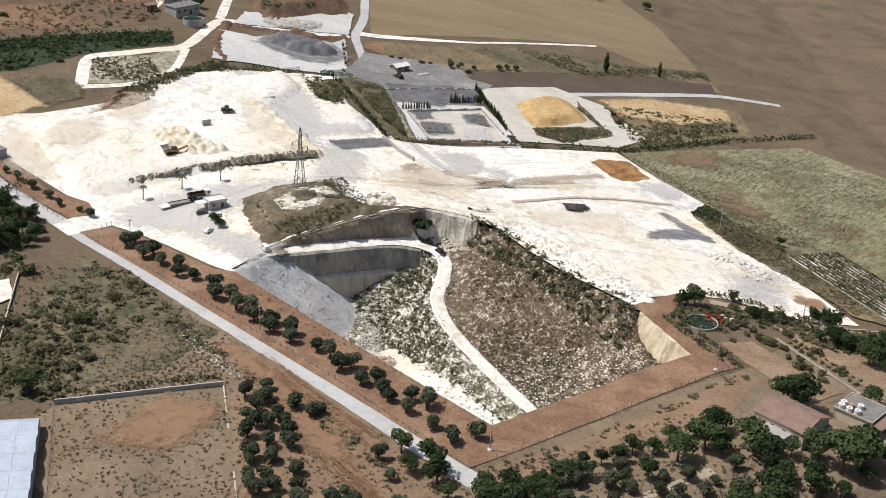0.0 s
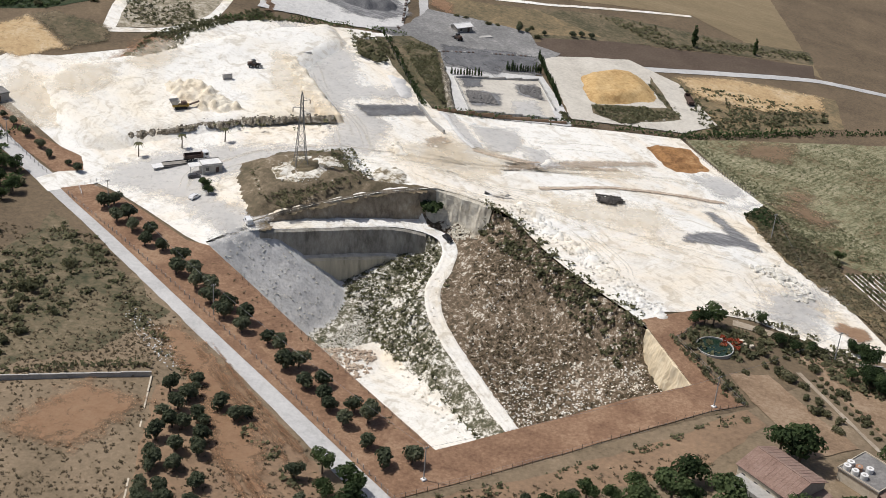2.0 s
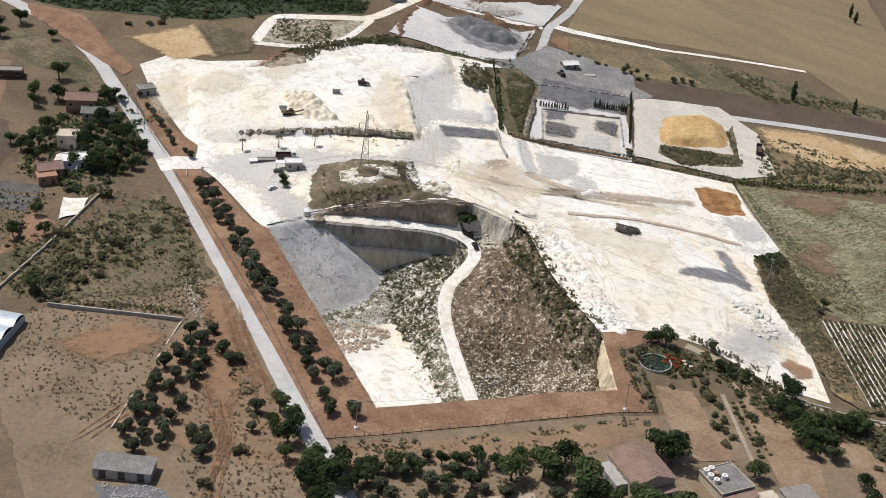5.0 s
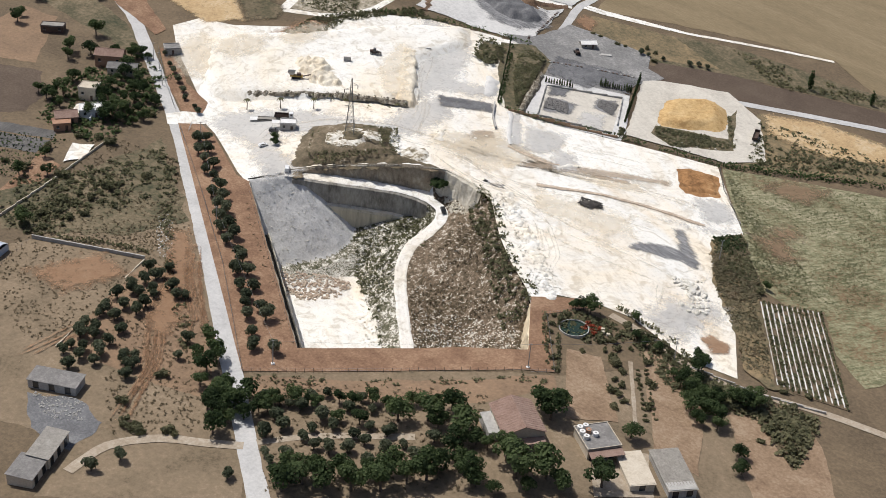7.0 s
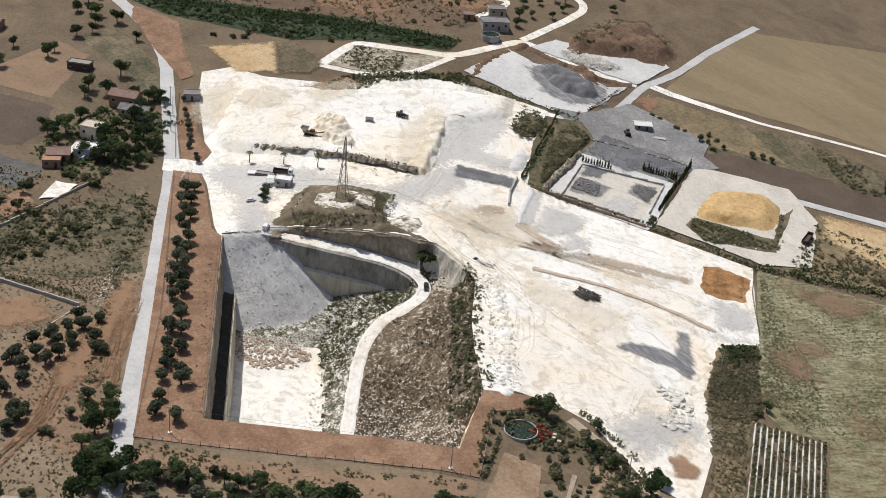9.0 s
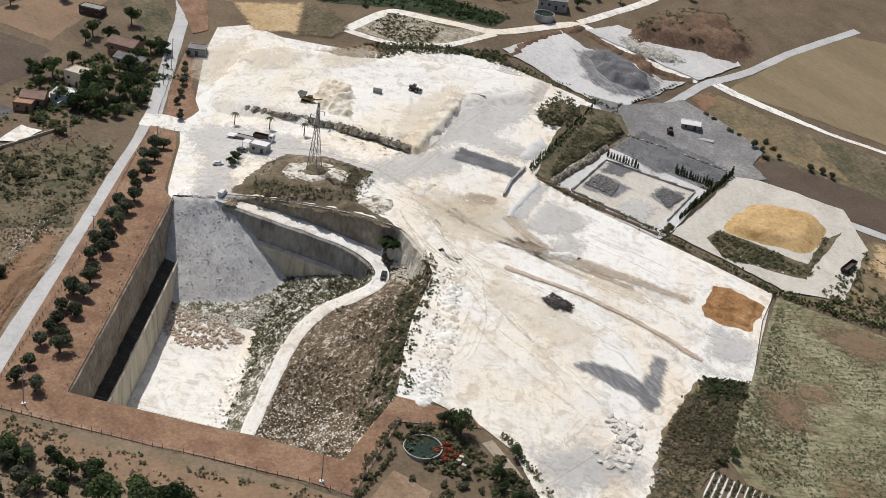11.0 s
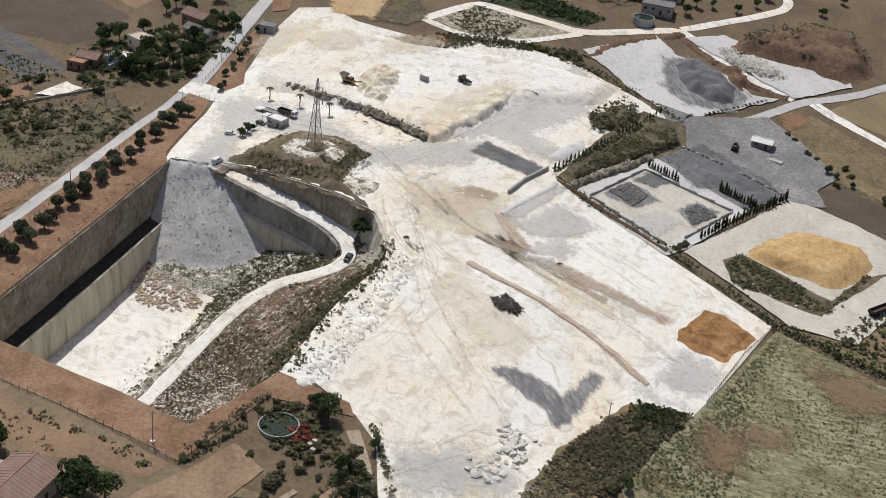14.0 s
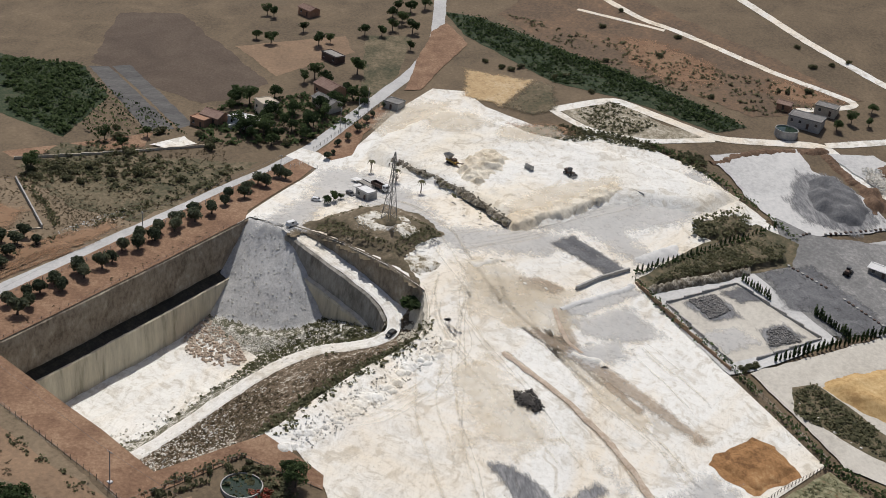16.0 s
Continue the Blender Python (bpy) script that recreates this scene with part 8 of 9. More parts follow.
scale = thing("weighbridge", -80.0, 404.5, "long pale steel vehicle scale in the yard", "weighbridge", 0.62, 0.05)
part("deck", one(box, (0, 0, 0.25), (14.0, 2.8, 0.35), bevel=0.05), M["sheet"], scale)
for sx in (-8.4, 8.4):
    part("ramp", one(box, (sx, 0, 0.12), (3.0, 2.8, 0.22), 0, 0, ("Y", 0.06 * (1 if sx > 0 else -1))), M["white_paint"], scale, "pale concrete approach ramp")
for sy in (-1.3, 1.3):
    part("rail", one(box, (0, sy, 0.52), (14.0, 0.12, 0.2)), M["black"], scale, "dark steel side rail")
# white-roofed shed in the storage yard
house("office_shed", -28.7, 557.5, 0.75, 6.6, 4.8, 2.2, 3.0, M["sheet"], M["white_paint"], "storage shed with a white metal roof", windows=2)
bm = one(box, (0, 0, 0.1), (12.0, 2.2, 0.45), bevel=0.05)
slab = thing("concrete_slab", *[(-21.8, 554.5)][0], "long low pale concrete slab in the yard", "slab", turn_of(*[(-28.6, 549.7), (-17.9, 556.5)]))
part("slab", bm, M["concrete"], slab)
house("roadside_shed", -145.5, 418.5, 0.9, 6.0, 5.2, 2.6, 2.6, M["concrete"], M["roof_grey"], "small grey roadside shed with a flat roof", gable=False, windows=1)
# far houses along the lane
house("far_house", *[(-156.2, 395.5)][0], 0.55, 10.5, 7.0, 4.6, 6.2, M["clay"], M["roof_red"], "two-storey house with a red-brown tiled roof", windows=3)
house("far_house", *[(-147.9, 394.0)][0], 0.55, 11.0, 6.0, 2.8, 4.0, M["plaster"], M["roof_grey"], "low house with a grey tiled roof", windows=3)
house("far_house", *[(-135.9, 353.5)][0], 0.9, 7.5, 6.5, 2.8, 4.2, M["clay"], M["roof_red"], "low house with a dark red roof", windows=2)
house("far_house", *[(-133.2, 348.9)][0], 0.9, 6.0, 5.0, 2.6, 2.6, M["clay"], M["clay"], "low terracotta outbuilding with a flat roof", gable=False, windows=2)
house("far_house", *[(-143.0, 371.7)][0], 0.5, 6.5, 6.0, 4.8, 4.8, M["plaster"], M["plaster"], "tall cream house with terraces", gable=False, windows=2)
house("far_house", *[(-192.2, 399.3)][0], 0.6, 9.0, 4.6, 2.6, 2.6, M["rust"], M["sheet"], "long low shed with a pale flat roof", gable=False, windows=3)
house("far_house", *[(-245.9, 392.7)][0], 0.6, 8.0, 5.5, 2.8, 3.8, M["clay"], M["roof_red"], "low house with a red roof", windows=2)
wall_run("garden_wall", [(-128.9, 358.3), (-133.8, 364.6), (-132.4, 374.6)], 1.6, 0.5, M["white_paint"], "curved white garden wall")
patch("pool_terrace", [(-138.7, 357.7), (-142.0, 363.8), (-138.0, 372.8), (-132.4, 374.6), (-130.8, 359.0)], M["white"], 0.2, "white paved terrace")
# hillside farm with a round tank
house("hill_farm", -120.9, 568.5, 0.9, 12.0, 7.5, 3.6, 3.6, M["concrete"], M["roof_grey"], "grey flat-roofed farm building", gable=False, windows=4)
house("hill_farm", *[(-130.0, 580.2)][0], 0.9, 8.0, 6.0, 3.0, 3.0, M["plaster"], M["roof_grey"], "small grey farm building", gable=False, windows=2)
house("hill_farm", *[(-262.0, 593.5)][0], 0.9, 12.0, 8.0, 3.0, 4.2, M["plaster"], M["roof_grey"], "far farm building with a grey roof", windows=3)
house("hill_farm", *[(-133.9, 565.0)][0], 0.9, 5.0, 4.0, 2.4, 3.2, M["clay"], M["roof_red"], "small hut with a red roof", windows=1)


def round_tank(x, y, r, tall, label, wall_m, fill):
    ob = thing("water_tank", x, y, label, "tank")
    bm = bmesh.new()
    n = 40
    rings = [[bm.verts.new((rr * math.cos(6.28318 * i / n), rr * math.sin(6.28318 * i / n), z)) for i in range(n)] for rr, z in ((r, -0.5), (r, tall), (r - 0.25, tall), (r - 0.25, tall - 1.0))]
    for a, b in zip(rings, rings[1:]):
        for i in range(n):
            bm.faces.new((a[i], a[(i + 1) % n], b[(i + 1) % n], b[i]))
    part("rim", bm, wall_m, ob)
    bm = bmesh.new()
    bmesh.ops.create_circle(bm, cap_ends=True, segments=n, radius=r - 0.2, matrix=Matrix.Translation((0, 0, tall - 0.35)))
    part("water_surface", bm, fill, ob, "still dark green water")
    return ob


round_tank(70.4, 360.7, 4.6, 0.75, "round concrete water tank filled with dark green water", M["concrete"], M["water"])
round_tank(-114.0, 558.2, 4.2, 2.6, "round concrete tank beside a hillside farm", M["concrete"], M["water"])


# -- greenhouse --
def greenhouse(corner, along, across, bays, label):
    """Arched film bays side by side; each bay runs along one edge."""
    ob = new("greenhouse")
    ob.matrix_basis = Matrix.Translation(at(*corner, 0))
    tagged(ob, label, "greenhouse")
    a, c = Vector(along), Vector(across)
    for b in range(bays):
        bm = bmesh.new()
        n, m = 8, 6
        grid = []
        for i in range(n + 1):
            t = i / n
            off = c * (b + t) / bays
            z = 2.2 + 1.1 * math.sin(math.pi * t)
            grid.append([bm.verts.new((off.x + a.x * j / m, off.y + a.y * j / m, z)) for j in range(m + 1)])
        for i in range(n):
            for j in range(m):
                bm.faces.new((grid[i][j], grid[i + 1][j], grid[i + 1][j + 1], grid[i][j + 1]))
        part("film_roof", bm, M["plastic"], ob)
        for j in range(m + 1):
            bm = bmesh.new()
            for i in range(n):
                limb(bm, grid_point(c, a, b, bays, i / n, j / m), grid_point(c, a, b, bays, (i + 1) / n, j / m), 0.06, 0.06, 3)
            part("hoop", bm, M["white_paint"], ob)
        gut = c * b / bays
        bm = bmesh.new()
        limb(bm, (gut.x, gut.y, 2.15), (gut.x + a.x, gut.y + a.y, 2.15), 0.14, 0.14, 4)
        part("gutter", bm, M["concrete"], ob)
    for s in (0, 1):
        bm = bmesh.new()
        q = [(a.x * s, a.y * s, -1.5), (a.x * s + c.x, a.y * s + c.y, -1.5), (a.x * s + c.x, a.y * s + c.y, 2.2), (a.x * s, a.y * s, 2.2)]
        bm.faces.new([bm.verts.new(p) for p in q])
        r = [(c.x * s, c.y * s, -1.5), (c.x * s + a.x, c.y * s + a.y, -1.5), (c.x * s + a.x, c.y * s + a.y, 2.2), (c.x * s, c.y * s, 2.2)]
        bm.faces.new([bm.verts.new(p) for p in r])
        part("film_wall", bm, M["plastic"], ob)
    return ob


def grid_point(c, a, b, bays, t, s):
    off = c * (b + t) / bays
    return (off.x + a.x * s, off.y + a.y * s, 2.23 + 1.1 * math.sin(math.pi * t))


g0, g1, g2 = [(-85.8, 283.7), (-101.5, 279.9), (-76.8, 249.0)]
greenhouse(g0, ((g1[0] - g0[0]) * 1.6, (g1[1] - g0[1]) * 1.6), ((g2[0] - g0[0]) * 1.3, (g2[1] - g0[1]) * 1.3), 7, "greenhouse of blue-white plastic film in arched bays")


# -- white mulched rows --
r0, r1, r2, r3 = [(106.3, 422.0), (124.3, 431.8), (148.5, 384.8), (127.6, 380.4)]
for i in range(12):
    t = (i + 0.5) / 12
    a = (r0[0] + (r1[0] - r0[0]) * t, r0[1] + (r1[1] - r0[1]) * t)
    b = (r3[0] + (r2[0] - r3[0]) * t, r3[1] + (r2[1] - r3[1]) * t)
    heap("film_bed", [(a[0] - 0.55, a[1]), (a[0] + 0.55, a[1]), (b[0] + 0.55, b[1]), (b[0] - 0.55, b[1])], 0.35, 0.4, M["mulch"], 0.4, 0.06, "planting bed covered with white film", "planting bed", edge=0.15)
    hedge("crop_row", [(a[0] + 0.9, a[1]), (b[0] + 0.9, b[1])], 0.7, 0.6, M["leaf_field"], "thin row of green plants", 40 + i, 6)
# dark orchard rows to the north
q0, q1, q2, q3 = [(-236.1, 452.6), (-229.3, 464.6), (-120.2, 544.4), (-116.6, 533.7)]
for i in range(6):
    t = (i + 0.5) / 6
    hedge("orchard_row", [(q0[0] + (q1[0] - q0[0]) * t, q0[1] + (q1[1] - q0[1]) * t), (q3[0] + (q2[0] - q3[0]) * t, q3[1] + (q2[1] - q3[1]) * t)], 2.0, 1.3, M["leaf_dark"], "row of dark green orchard trees", 60 + i, 3)
o0, o1, o2, o3 = [(-165.2, 280.6), (-187.6, 300.8), (-125.5, 345.3), (-119.8, 313.7)]
for i in range(7):
    t = (i + 0.5) / 7
    hedge("orchard_row", [(o0[0] + (o1[0] - o0[0]) * t, o0[1] + (o1[1] - o0[1]) * t), (o3[0] + (o2[0] - o3[0]) * t, o3[1] + (o2[1] - o3[1]) * t)], 2.0, 1.3, M["leaf_dark"], "row of dark green orchard trees", 80 + i, 3)


# -- palms --
def palm(x, y, tall, seed):
    rng = random.Random(seed)
    ob = thing("palm_tree", x, y, "slender palm tree with drooping fronds in the yard", "palm", group="palms by the entrance")
    bm = bmesh.new()
    limb(bm, (0, 0, -0.1), (0.1, 0.05, tall * 0.5), 0.2, 0.16, 8)
    limb(bm, (0.1, 0.05, tall * 0.5), (0.15, 0, tall), 0.16, 0.13, 8)
    part("trunk", bm, M["bark"], ob)
    for k in range(11):
        ang = k * 0.571 + rng.uniform(-0.2, 0.2)
        bm = bmesh.new()
        prev = None
        for i in range(6):
            t = i / 5
            r = 1.7 * t
            z = tall + 0.7 * math.sin(t * 2.4) - 1.2 * t * t
            w = 0.32 * math.sin(math.pi * min(1, t + 0.12)) + 0.03
            c = Vector((0.15 + r * math.cos(ang), r * math.sin(ang), z))
            pair = [bm.verts.new(c - Vector((-math.sin(ang) * w, math.cos(ang) * w, w * 0.4))), bm.verts.new(c), bm.verts.new(c + Vector((-math.sin(ang) * w, math.cos(ang) * w, -w * 0.4)))]
            if prev:
                bm.faces.new((prev[0], prev[1], pair[1], pair[0]))
                bm.faces.new((prev[1], prev[2], pair[2], pair[1]))
            prev = pair
        part("frond", bm, M["leaf_dry"], ob)


for i, (x, y) in enumerate([(-94.9, 405.1), (-84.6, 412.3), (-73.9, 418.9)]):
    palm(x, y, 4.2, i)


# -- vehicles --
def wheels(ob, spots, r, w):
    for x, y in spots:
        wh = part("wheel", one(cyl, (x, y, r), r, w, "Y", 14), M["black"], ob)
        part("rim", one(cyl, (x, y, r), r * 0.55, w + 0.03, "Y", 10), M["steel"], wh)


def car(x, y, turn, paint, label, h=0.0, van=False, tilt=0.0):
    ob = thing("car" if not van else "van", x, y, label, "car" if not van else "van", turn, h)
    ob.matrix_basis = ob.matrix_basis @ Matrix.Rotation(tilt, 4, "Y")
    L, W = (3.6, 1.5) if not van else (4.1, 1.65)
    top = 1.28 if not van else 1.75
    side = [(-L / 2, 0.32), (-L / 2 + 0.02, 0.8), (-L / 2 + 0.25, 0.88), (-L / 2 + (0.45 if not van else 0.1), top), (L * 0.12 if not van else L * 0.2, top), (L * 0.27 if not van else L * 0.33, 0.86), (L / 2 - 0.08, 0.74), (L / 2, 0.35)]
    bm = bmesh.new()
    a = [bm.verts.new((px, -W / 2 * (0.88 if pz > 0.9 else 1), pz)) for px, pz in side]
    b = [bm.verts.new((px, W / 2 * (0.88 if pz > 0.9 else 1), pz)) for px, pz in side]
    bm.faces.new(a)
    bm.faces.new(list(reversed(b)))
    for i in range(len(side)):
        j = (i + 1) % len(side)
        bm.faces.new((a[i], b[i], b[j], a[j]))
    bmesh.ops.recalc_face_normals(bm, faces=bm.faces)
    bmesh.ops.bevel(bm, geom=bm.edges[:], offset=0.05, segments=1, affect="EDGES")
    body = part("body", bm, paint, ob)
    fx0, fx1 = side[5][0], side[4][0]
    part("windscreen", one(box, ((fx0 + fx1) / 2 + 0.04, 0, (0.88 + top) / 2 + 0.02), (0.03, W * 0.8, math.hypot(fx0 - fx1, top - 0.86) * 0.82), 0, 0, ("Y", -math.atan2(fx0 - fx1, top - 0.86))), M["window"], body, "dark windscreen")
    for s in (-1, 1):
        part("side_window", one(box, (-L * 0.08, s * W * 0.472, (0.9 + top) / 2 + 0.02), (L * 0.42 if not van else L * 0.2, 0.03, (top - 0.9) * 0.75)), M["window"], body, "dark side window")
        part("headlight", one(box, (L / 2 - 0.02, s * W * 0.36, 0.62), (0.06, 0.3, 0.14)), M["white_paint"], body, "clear headlight")
    wheels(ob, [(sx * L * 0.31, sy * W * 0.47) for sx in (-1, 1) for sy in (-1, 1)], 0.3, 0.18)
    return ob


RC = Vector(pit(59.0, 91.5))
RD = Vector(pit(59.1, 88.0))
car(RC.x, RC.y, math.atan2(RD.y - RC.y, RD.x - RC.x), M["car_black"], "small black car on the white ramp", -9.75, tilt=0.12)
car(-52.5, 377.0, 2.2, M["car_white"], "white van parked at the head of the ramp", 0.15, van=True)
car(-74.8, 396.5, 0.5, M["car_grey"], "dark grey car parked in the yard", 0.15)
car(-70.5, 385.5, 1.2, M["car_white"], "small white car parked in the yard", 0.15)


def lorry(x, y, turn, label, h=0.1, cab=True, bed_m="rust", cab_m="car_white", L=6.4):
    ob = thing("lorry" if cab else "trailer", x, y, label, "truck", turn, h)
    part("chassis", one(box, (0, 0, 0.75), (L, 0.9, 0.25)), M["black"], ob)
    bm = bmesh.new()
    box(bm, (-0.7 if cab else 0, 0, 1.05), (L - (1.9 if cab else 0.2), 2.1, 0.15))
    for s in (-1, 1):
        box(bm, (-0.7 if cab else 0, s * 1.02, 1.5), (L - (1.9 if cab else 0.2), 0.08, 0.9))
    box(bm, (-L / 2 + 0.2, 0, 1.5), (0.08, 2.1, 0.9))
    box(bm, (L / 2 - (1.7 if cab else 0.2), 0, 1.65), (0.08, 2.1, 1.2))
    part("bed", bm, M[bed_m], ob)
    spots = [(-L * 0.34, s * 0.95) for s in (-1, 1)] + [(-L * 0.17, s * 0.95) for s in (-1, 1)]
    if cab:
        c = part("cab", one(box, (L / 2 - 0.7, 0, 1.55), (1.5, 2.1, 1.9), bevel=0.12), M[cab_m], ob)
        part("windscreen", one(box, (L / 2 + 0.06, 0, 1.9), (0.05, 1.8, 0.8)), M["window"], c, "dark windscreen")
        for s in (-1, 1):
            part("side_window", one(box, (L / 2 - 0.6, s * 1.06, 1.9), (0.8, 0.04, 0.65)), M["window"], c, "dark side window")
        spots += [(L * 0.36, s * 0.95) for s in (-1, 1)]
    wheels(ob, spots, 0.46, 0.3)
    return ob


lorry(-78.0, 406.2, 0.62 + math.pi * 0, "lorry with a white cab on the vehicle scale", 0.45, L=7.0)
lorry(*[(60.1, 537.8)][0], turn_of(*[(62.0, 530.5), (58.5, 545.9)]), "dark empty trailer parked beside a track", 0.1, cab=False, L=8.5)


def loader(x, y, turn, label, h):
    ob = thing("wheel_loader", x, y, label, "machine", turn, h)
    part("frame", one(box, (0, 0, 1.0), (3.0, 1.3, 0.7), bevel=0.1), M["rust"], ob)
    part("engine_cover", one(box, (-1.1, 0, 1.6), (1.5, 1.3, 0.8), bevel=0.12), M["rust"], ob)
    c = part("cab", one(box, (0.1, 0, 2.0), (1.1, 1.2, 1.4), bevel=0.08), M["car_grey"], ob)
    part("cab_window", one(box, (0.1, 0, 2.2), (1.14, 1.24, 0.7)), M["window"], c, "dark cab glass")
    for s in (-1, 1):
        part("lift_arm", one(box, (1.6, s * 0.45, 1.1), (1.8, 0.16, 0.25), 0, 0, ("Y", 0.3)), M["rust"], ob)
    bm = bmesh.new()
    box(bm, (2.5, 0, 0.35), (0.9, 2.1, 0.1))
    box(bm, (2.1, 0, 0.75), (0.1, 2.1, 0.9))
    for s in (-1, 1):
        box(bm, (2.45, s * 1.03, 0.6), (0.8, 0.06, 0.6))
    part("bucket", bm, M["steel"], ob, "worn steel bucket")
    wheels(ob, [(sx, sy * 0.85) for sx in (-1.1, 1.1) for sy in (-1, 1)], 0.65, 0.45)


loader(-82.3, 469.5, 0.6, "dark wheel loader on the white quarry floor", 2.6)
loader(*[(-28.0, 546.1)][0], 2.4, "dark wheel loader parked in the storage yard", 0.1)


def crusher(x, y, turn, h):
    ob = thing("stone_crusher", x, y, "tracked mobile stone crusher with a grey hopper", "machine", turn, h)
    for s in (-1, 1):
        part("track", one(box, (0, s * 0.9, 0.4), (3.6, 0.45, 0.8), bevel=0.2), M["black"], ob)
    part("chassis", one(box, (0, 0, 1.1), (5.0, 1.6, 0.7), bevel=0.08), M["machine"], ob)
    bm = bmesh.new()
    vs = [bm.verts.new(p) for p in ((-3.3, -1.3, 2.9), (-0.4, -1.3, 2.9), (-0.4, 1.3, 2.9), (-3.3, 1.3, 2.9), (-2.6, -0.7, 1.5), (-1.0, -0.7, 1.5), (-1.0, 0.7, 1.5), (-2.6, 0.7, 1.5))]
    for f in ((0, 1, 5, 4), (1, 2, 6, 5), (2, 3, 7, 6), (3, 0, 4, 7), (4, 5, 6, 7)):
        bm.faces.new([vs[i] for i in f])
    part("hopper", bm, M["concrete"], ob, "grey steel hopper")
    part("engine_box", one(box, (1.0, 0, 1.8), (1.6, 1.5, 0.9), bevel=0.08), M["rust"], ob)
    part("conveyor", one(box, (3.9, 0, 1.5), (3.6, 0.8, 0.25), 0, 0, ("Y", -0.3)), M["rust"], ob, "sloping discharge conveyor")


crusher(-92.5, 431.7, turn_of(*[(-99.0, 429.8), (-90.8, 434.9)]), 2.4)


def skip(x, y, turn, h):
    ob = thing("screening_box", x, y, "pale steel screening box on the white quarry floor", "container", turn, h)
    bm = bmesh.new()
    box(bm, (0, 0, 0.9), (2.8, 0.12, 1.8))
    for s in (-1, 1):
        box(bm, (s * 1.4, 0.5, 0.8), (0.12, 1.2, 1.6))
    part("screen", bm, M["concrete"], ob)
    part("base", one(box, (0, 0.4, 0.15), (2.8, 1.6, 0.3)), M["concrete"], ob)
    for s in (-1, 1):
        part("brace", one(box, (s * 1.2, -0.6, 0.7), (0.12, 0.12, 1.6), 0, 0, ("X", 0.6)), M["steel"], ob)


skip(-86.4, 456.5, 0.6, 2.7)


# -- stones and small things --
def boulder_mesh(seed):
    rng = random.Random(seed)
    bm = bmesh.new()
    bmesh.ops.create_icosphere(bm, subdivisions=1, radius=1)
    s = Vector((rng.uniform(0.8, 1.4), rng.uniform(0.6, 0.9), rng.uniform(0.45, 0.75)))
    for v in bm.verts:
        k = 1 + rng.uniform(-0.22, 0.18)
        v.co = Vector((max(-0.75, min(0.75, v.co.x)) * s.x, max(-0.72, min(0.72, v.co.y)) * s.y, max(-0.7, min(0.7, v.co.z)) * s.z)) * k
    me = bpy.data.meshes.new("boulder")
    bm.to_mesh(me)
    bm.free()
    me.materials.append(M["boulder"])
    return me


STONES = [boulder_mesh(i) for i in range(6)]


def boulders(poly, count, size, seed, group, label):
    rng = random.Random(seed)
    p = np.array(poly)
    n = 0
    while n < count:
        x, y = rng.uniform(p[:, 0].min(), p[:, 0].max()), rng.uniform(p[:, 1].min(), p[:, 1].max())
        if signed(np.array([x]), np.array([y]), poly)[0] < 0:
            continue
        ob = new("boulder", rng.choice(STONES))
        s = size * rng.uniform(0.55, 1.35)
        ob.matrix_basis = Matrix.Translation(at(x, y, s * 0.32)) @ Euler((rng.uniform(-0.3, 0.3), rng.uniform(-0.3, 0.3), rng.uniform(0, 6.28))).to_matrix().to_4x4() @ Matrix.Diagonal((s, s, s, 1))
        tagged(ob, label, "rock", group)
        n += 1


boulders([(84.8, 398.4), (91.8, 401.2), (84.6, 409.2), (87.3, 413.8), (93.4, 410.9), (97.3, 400.7), (94.8, 396.9)], 60, 1.15, 1, "boulders at the end of the yard", "pale limestone boulder in a loose pile")
boulders([(81.2, 409.7), (81.2, 414.4), (87.3, 413.5), (87.7, 409.5)], 22, 1.0, 2, "boulders at the end of the yard", "pale limestone boulder in a loose pile")
boulders([(79.5, 412.2), (87.8, 417.7), (91.8, 411.9), (86.2, 404.2)], 14, 0.8, 3, "boulders at the end of the yard", "pale limestone boulder in a loose pile")
boulders([(-24.7, 425.8), (-28.1, 437.0), (-24.9, 436.2), (-20.1, 427.9)], 10, 0.7, 4, "stones in the yard", "pale limestone block in the yard")
boulders([(-17.7, 439.0), (-15.6, 449.7), (-11.2, 449.9), (-12.6, 439.0)], 14, 0.6, 5, "stones in the yard", "small pale limestone block in the yard")
boulders([pit(-4, 96.6), pit(9, 100.3), pit(8.5, 101.3), pit(-4.5, 97.6)], 12, 0.5, 6, "stones at the head of the rubble tip", "grey limestone block at the head of the tip")
boulders([(31.5, 506.8), (36.3, 510.3), (52.3, 516.9), (50.9, 510.0), (37.9, 503.7)], 26, 0.6, 7, "rubble by the sand heap", "grey broken block among weeds")
boulders([(14.6, 445.1), (15.8, 455.5), (21.6, 450.9), (20.2, 445.3)], 10, 0.6, 8, "stones in the cut", "pale limestone block in the cut")
boulders([(7.5, 444.4), (4.4, 450.3), (13.0, 449.4), (16.0, 442.7)], 12, 0.5, 9, "stones in the cut", "pale limestone block in the cut")


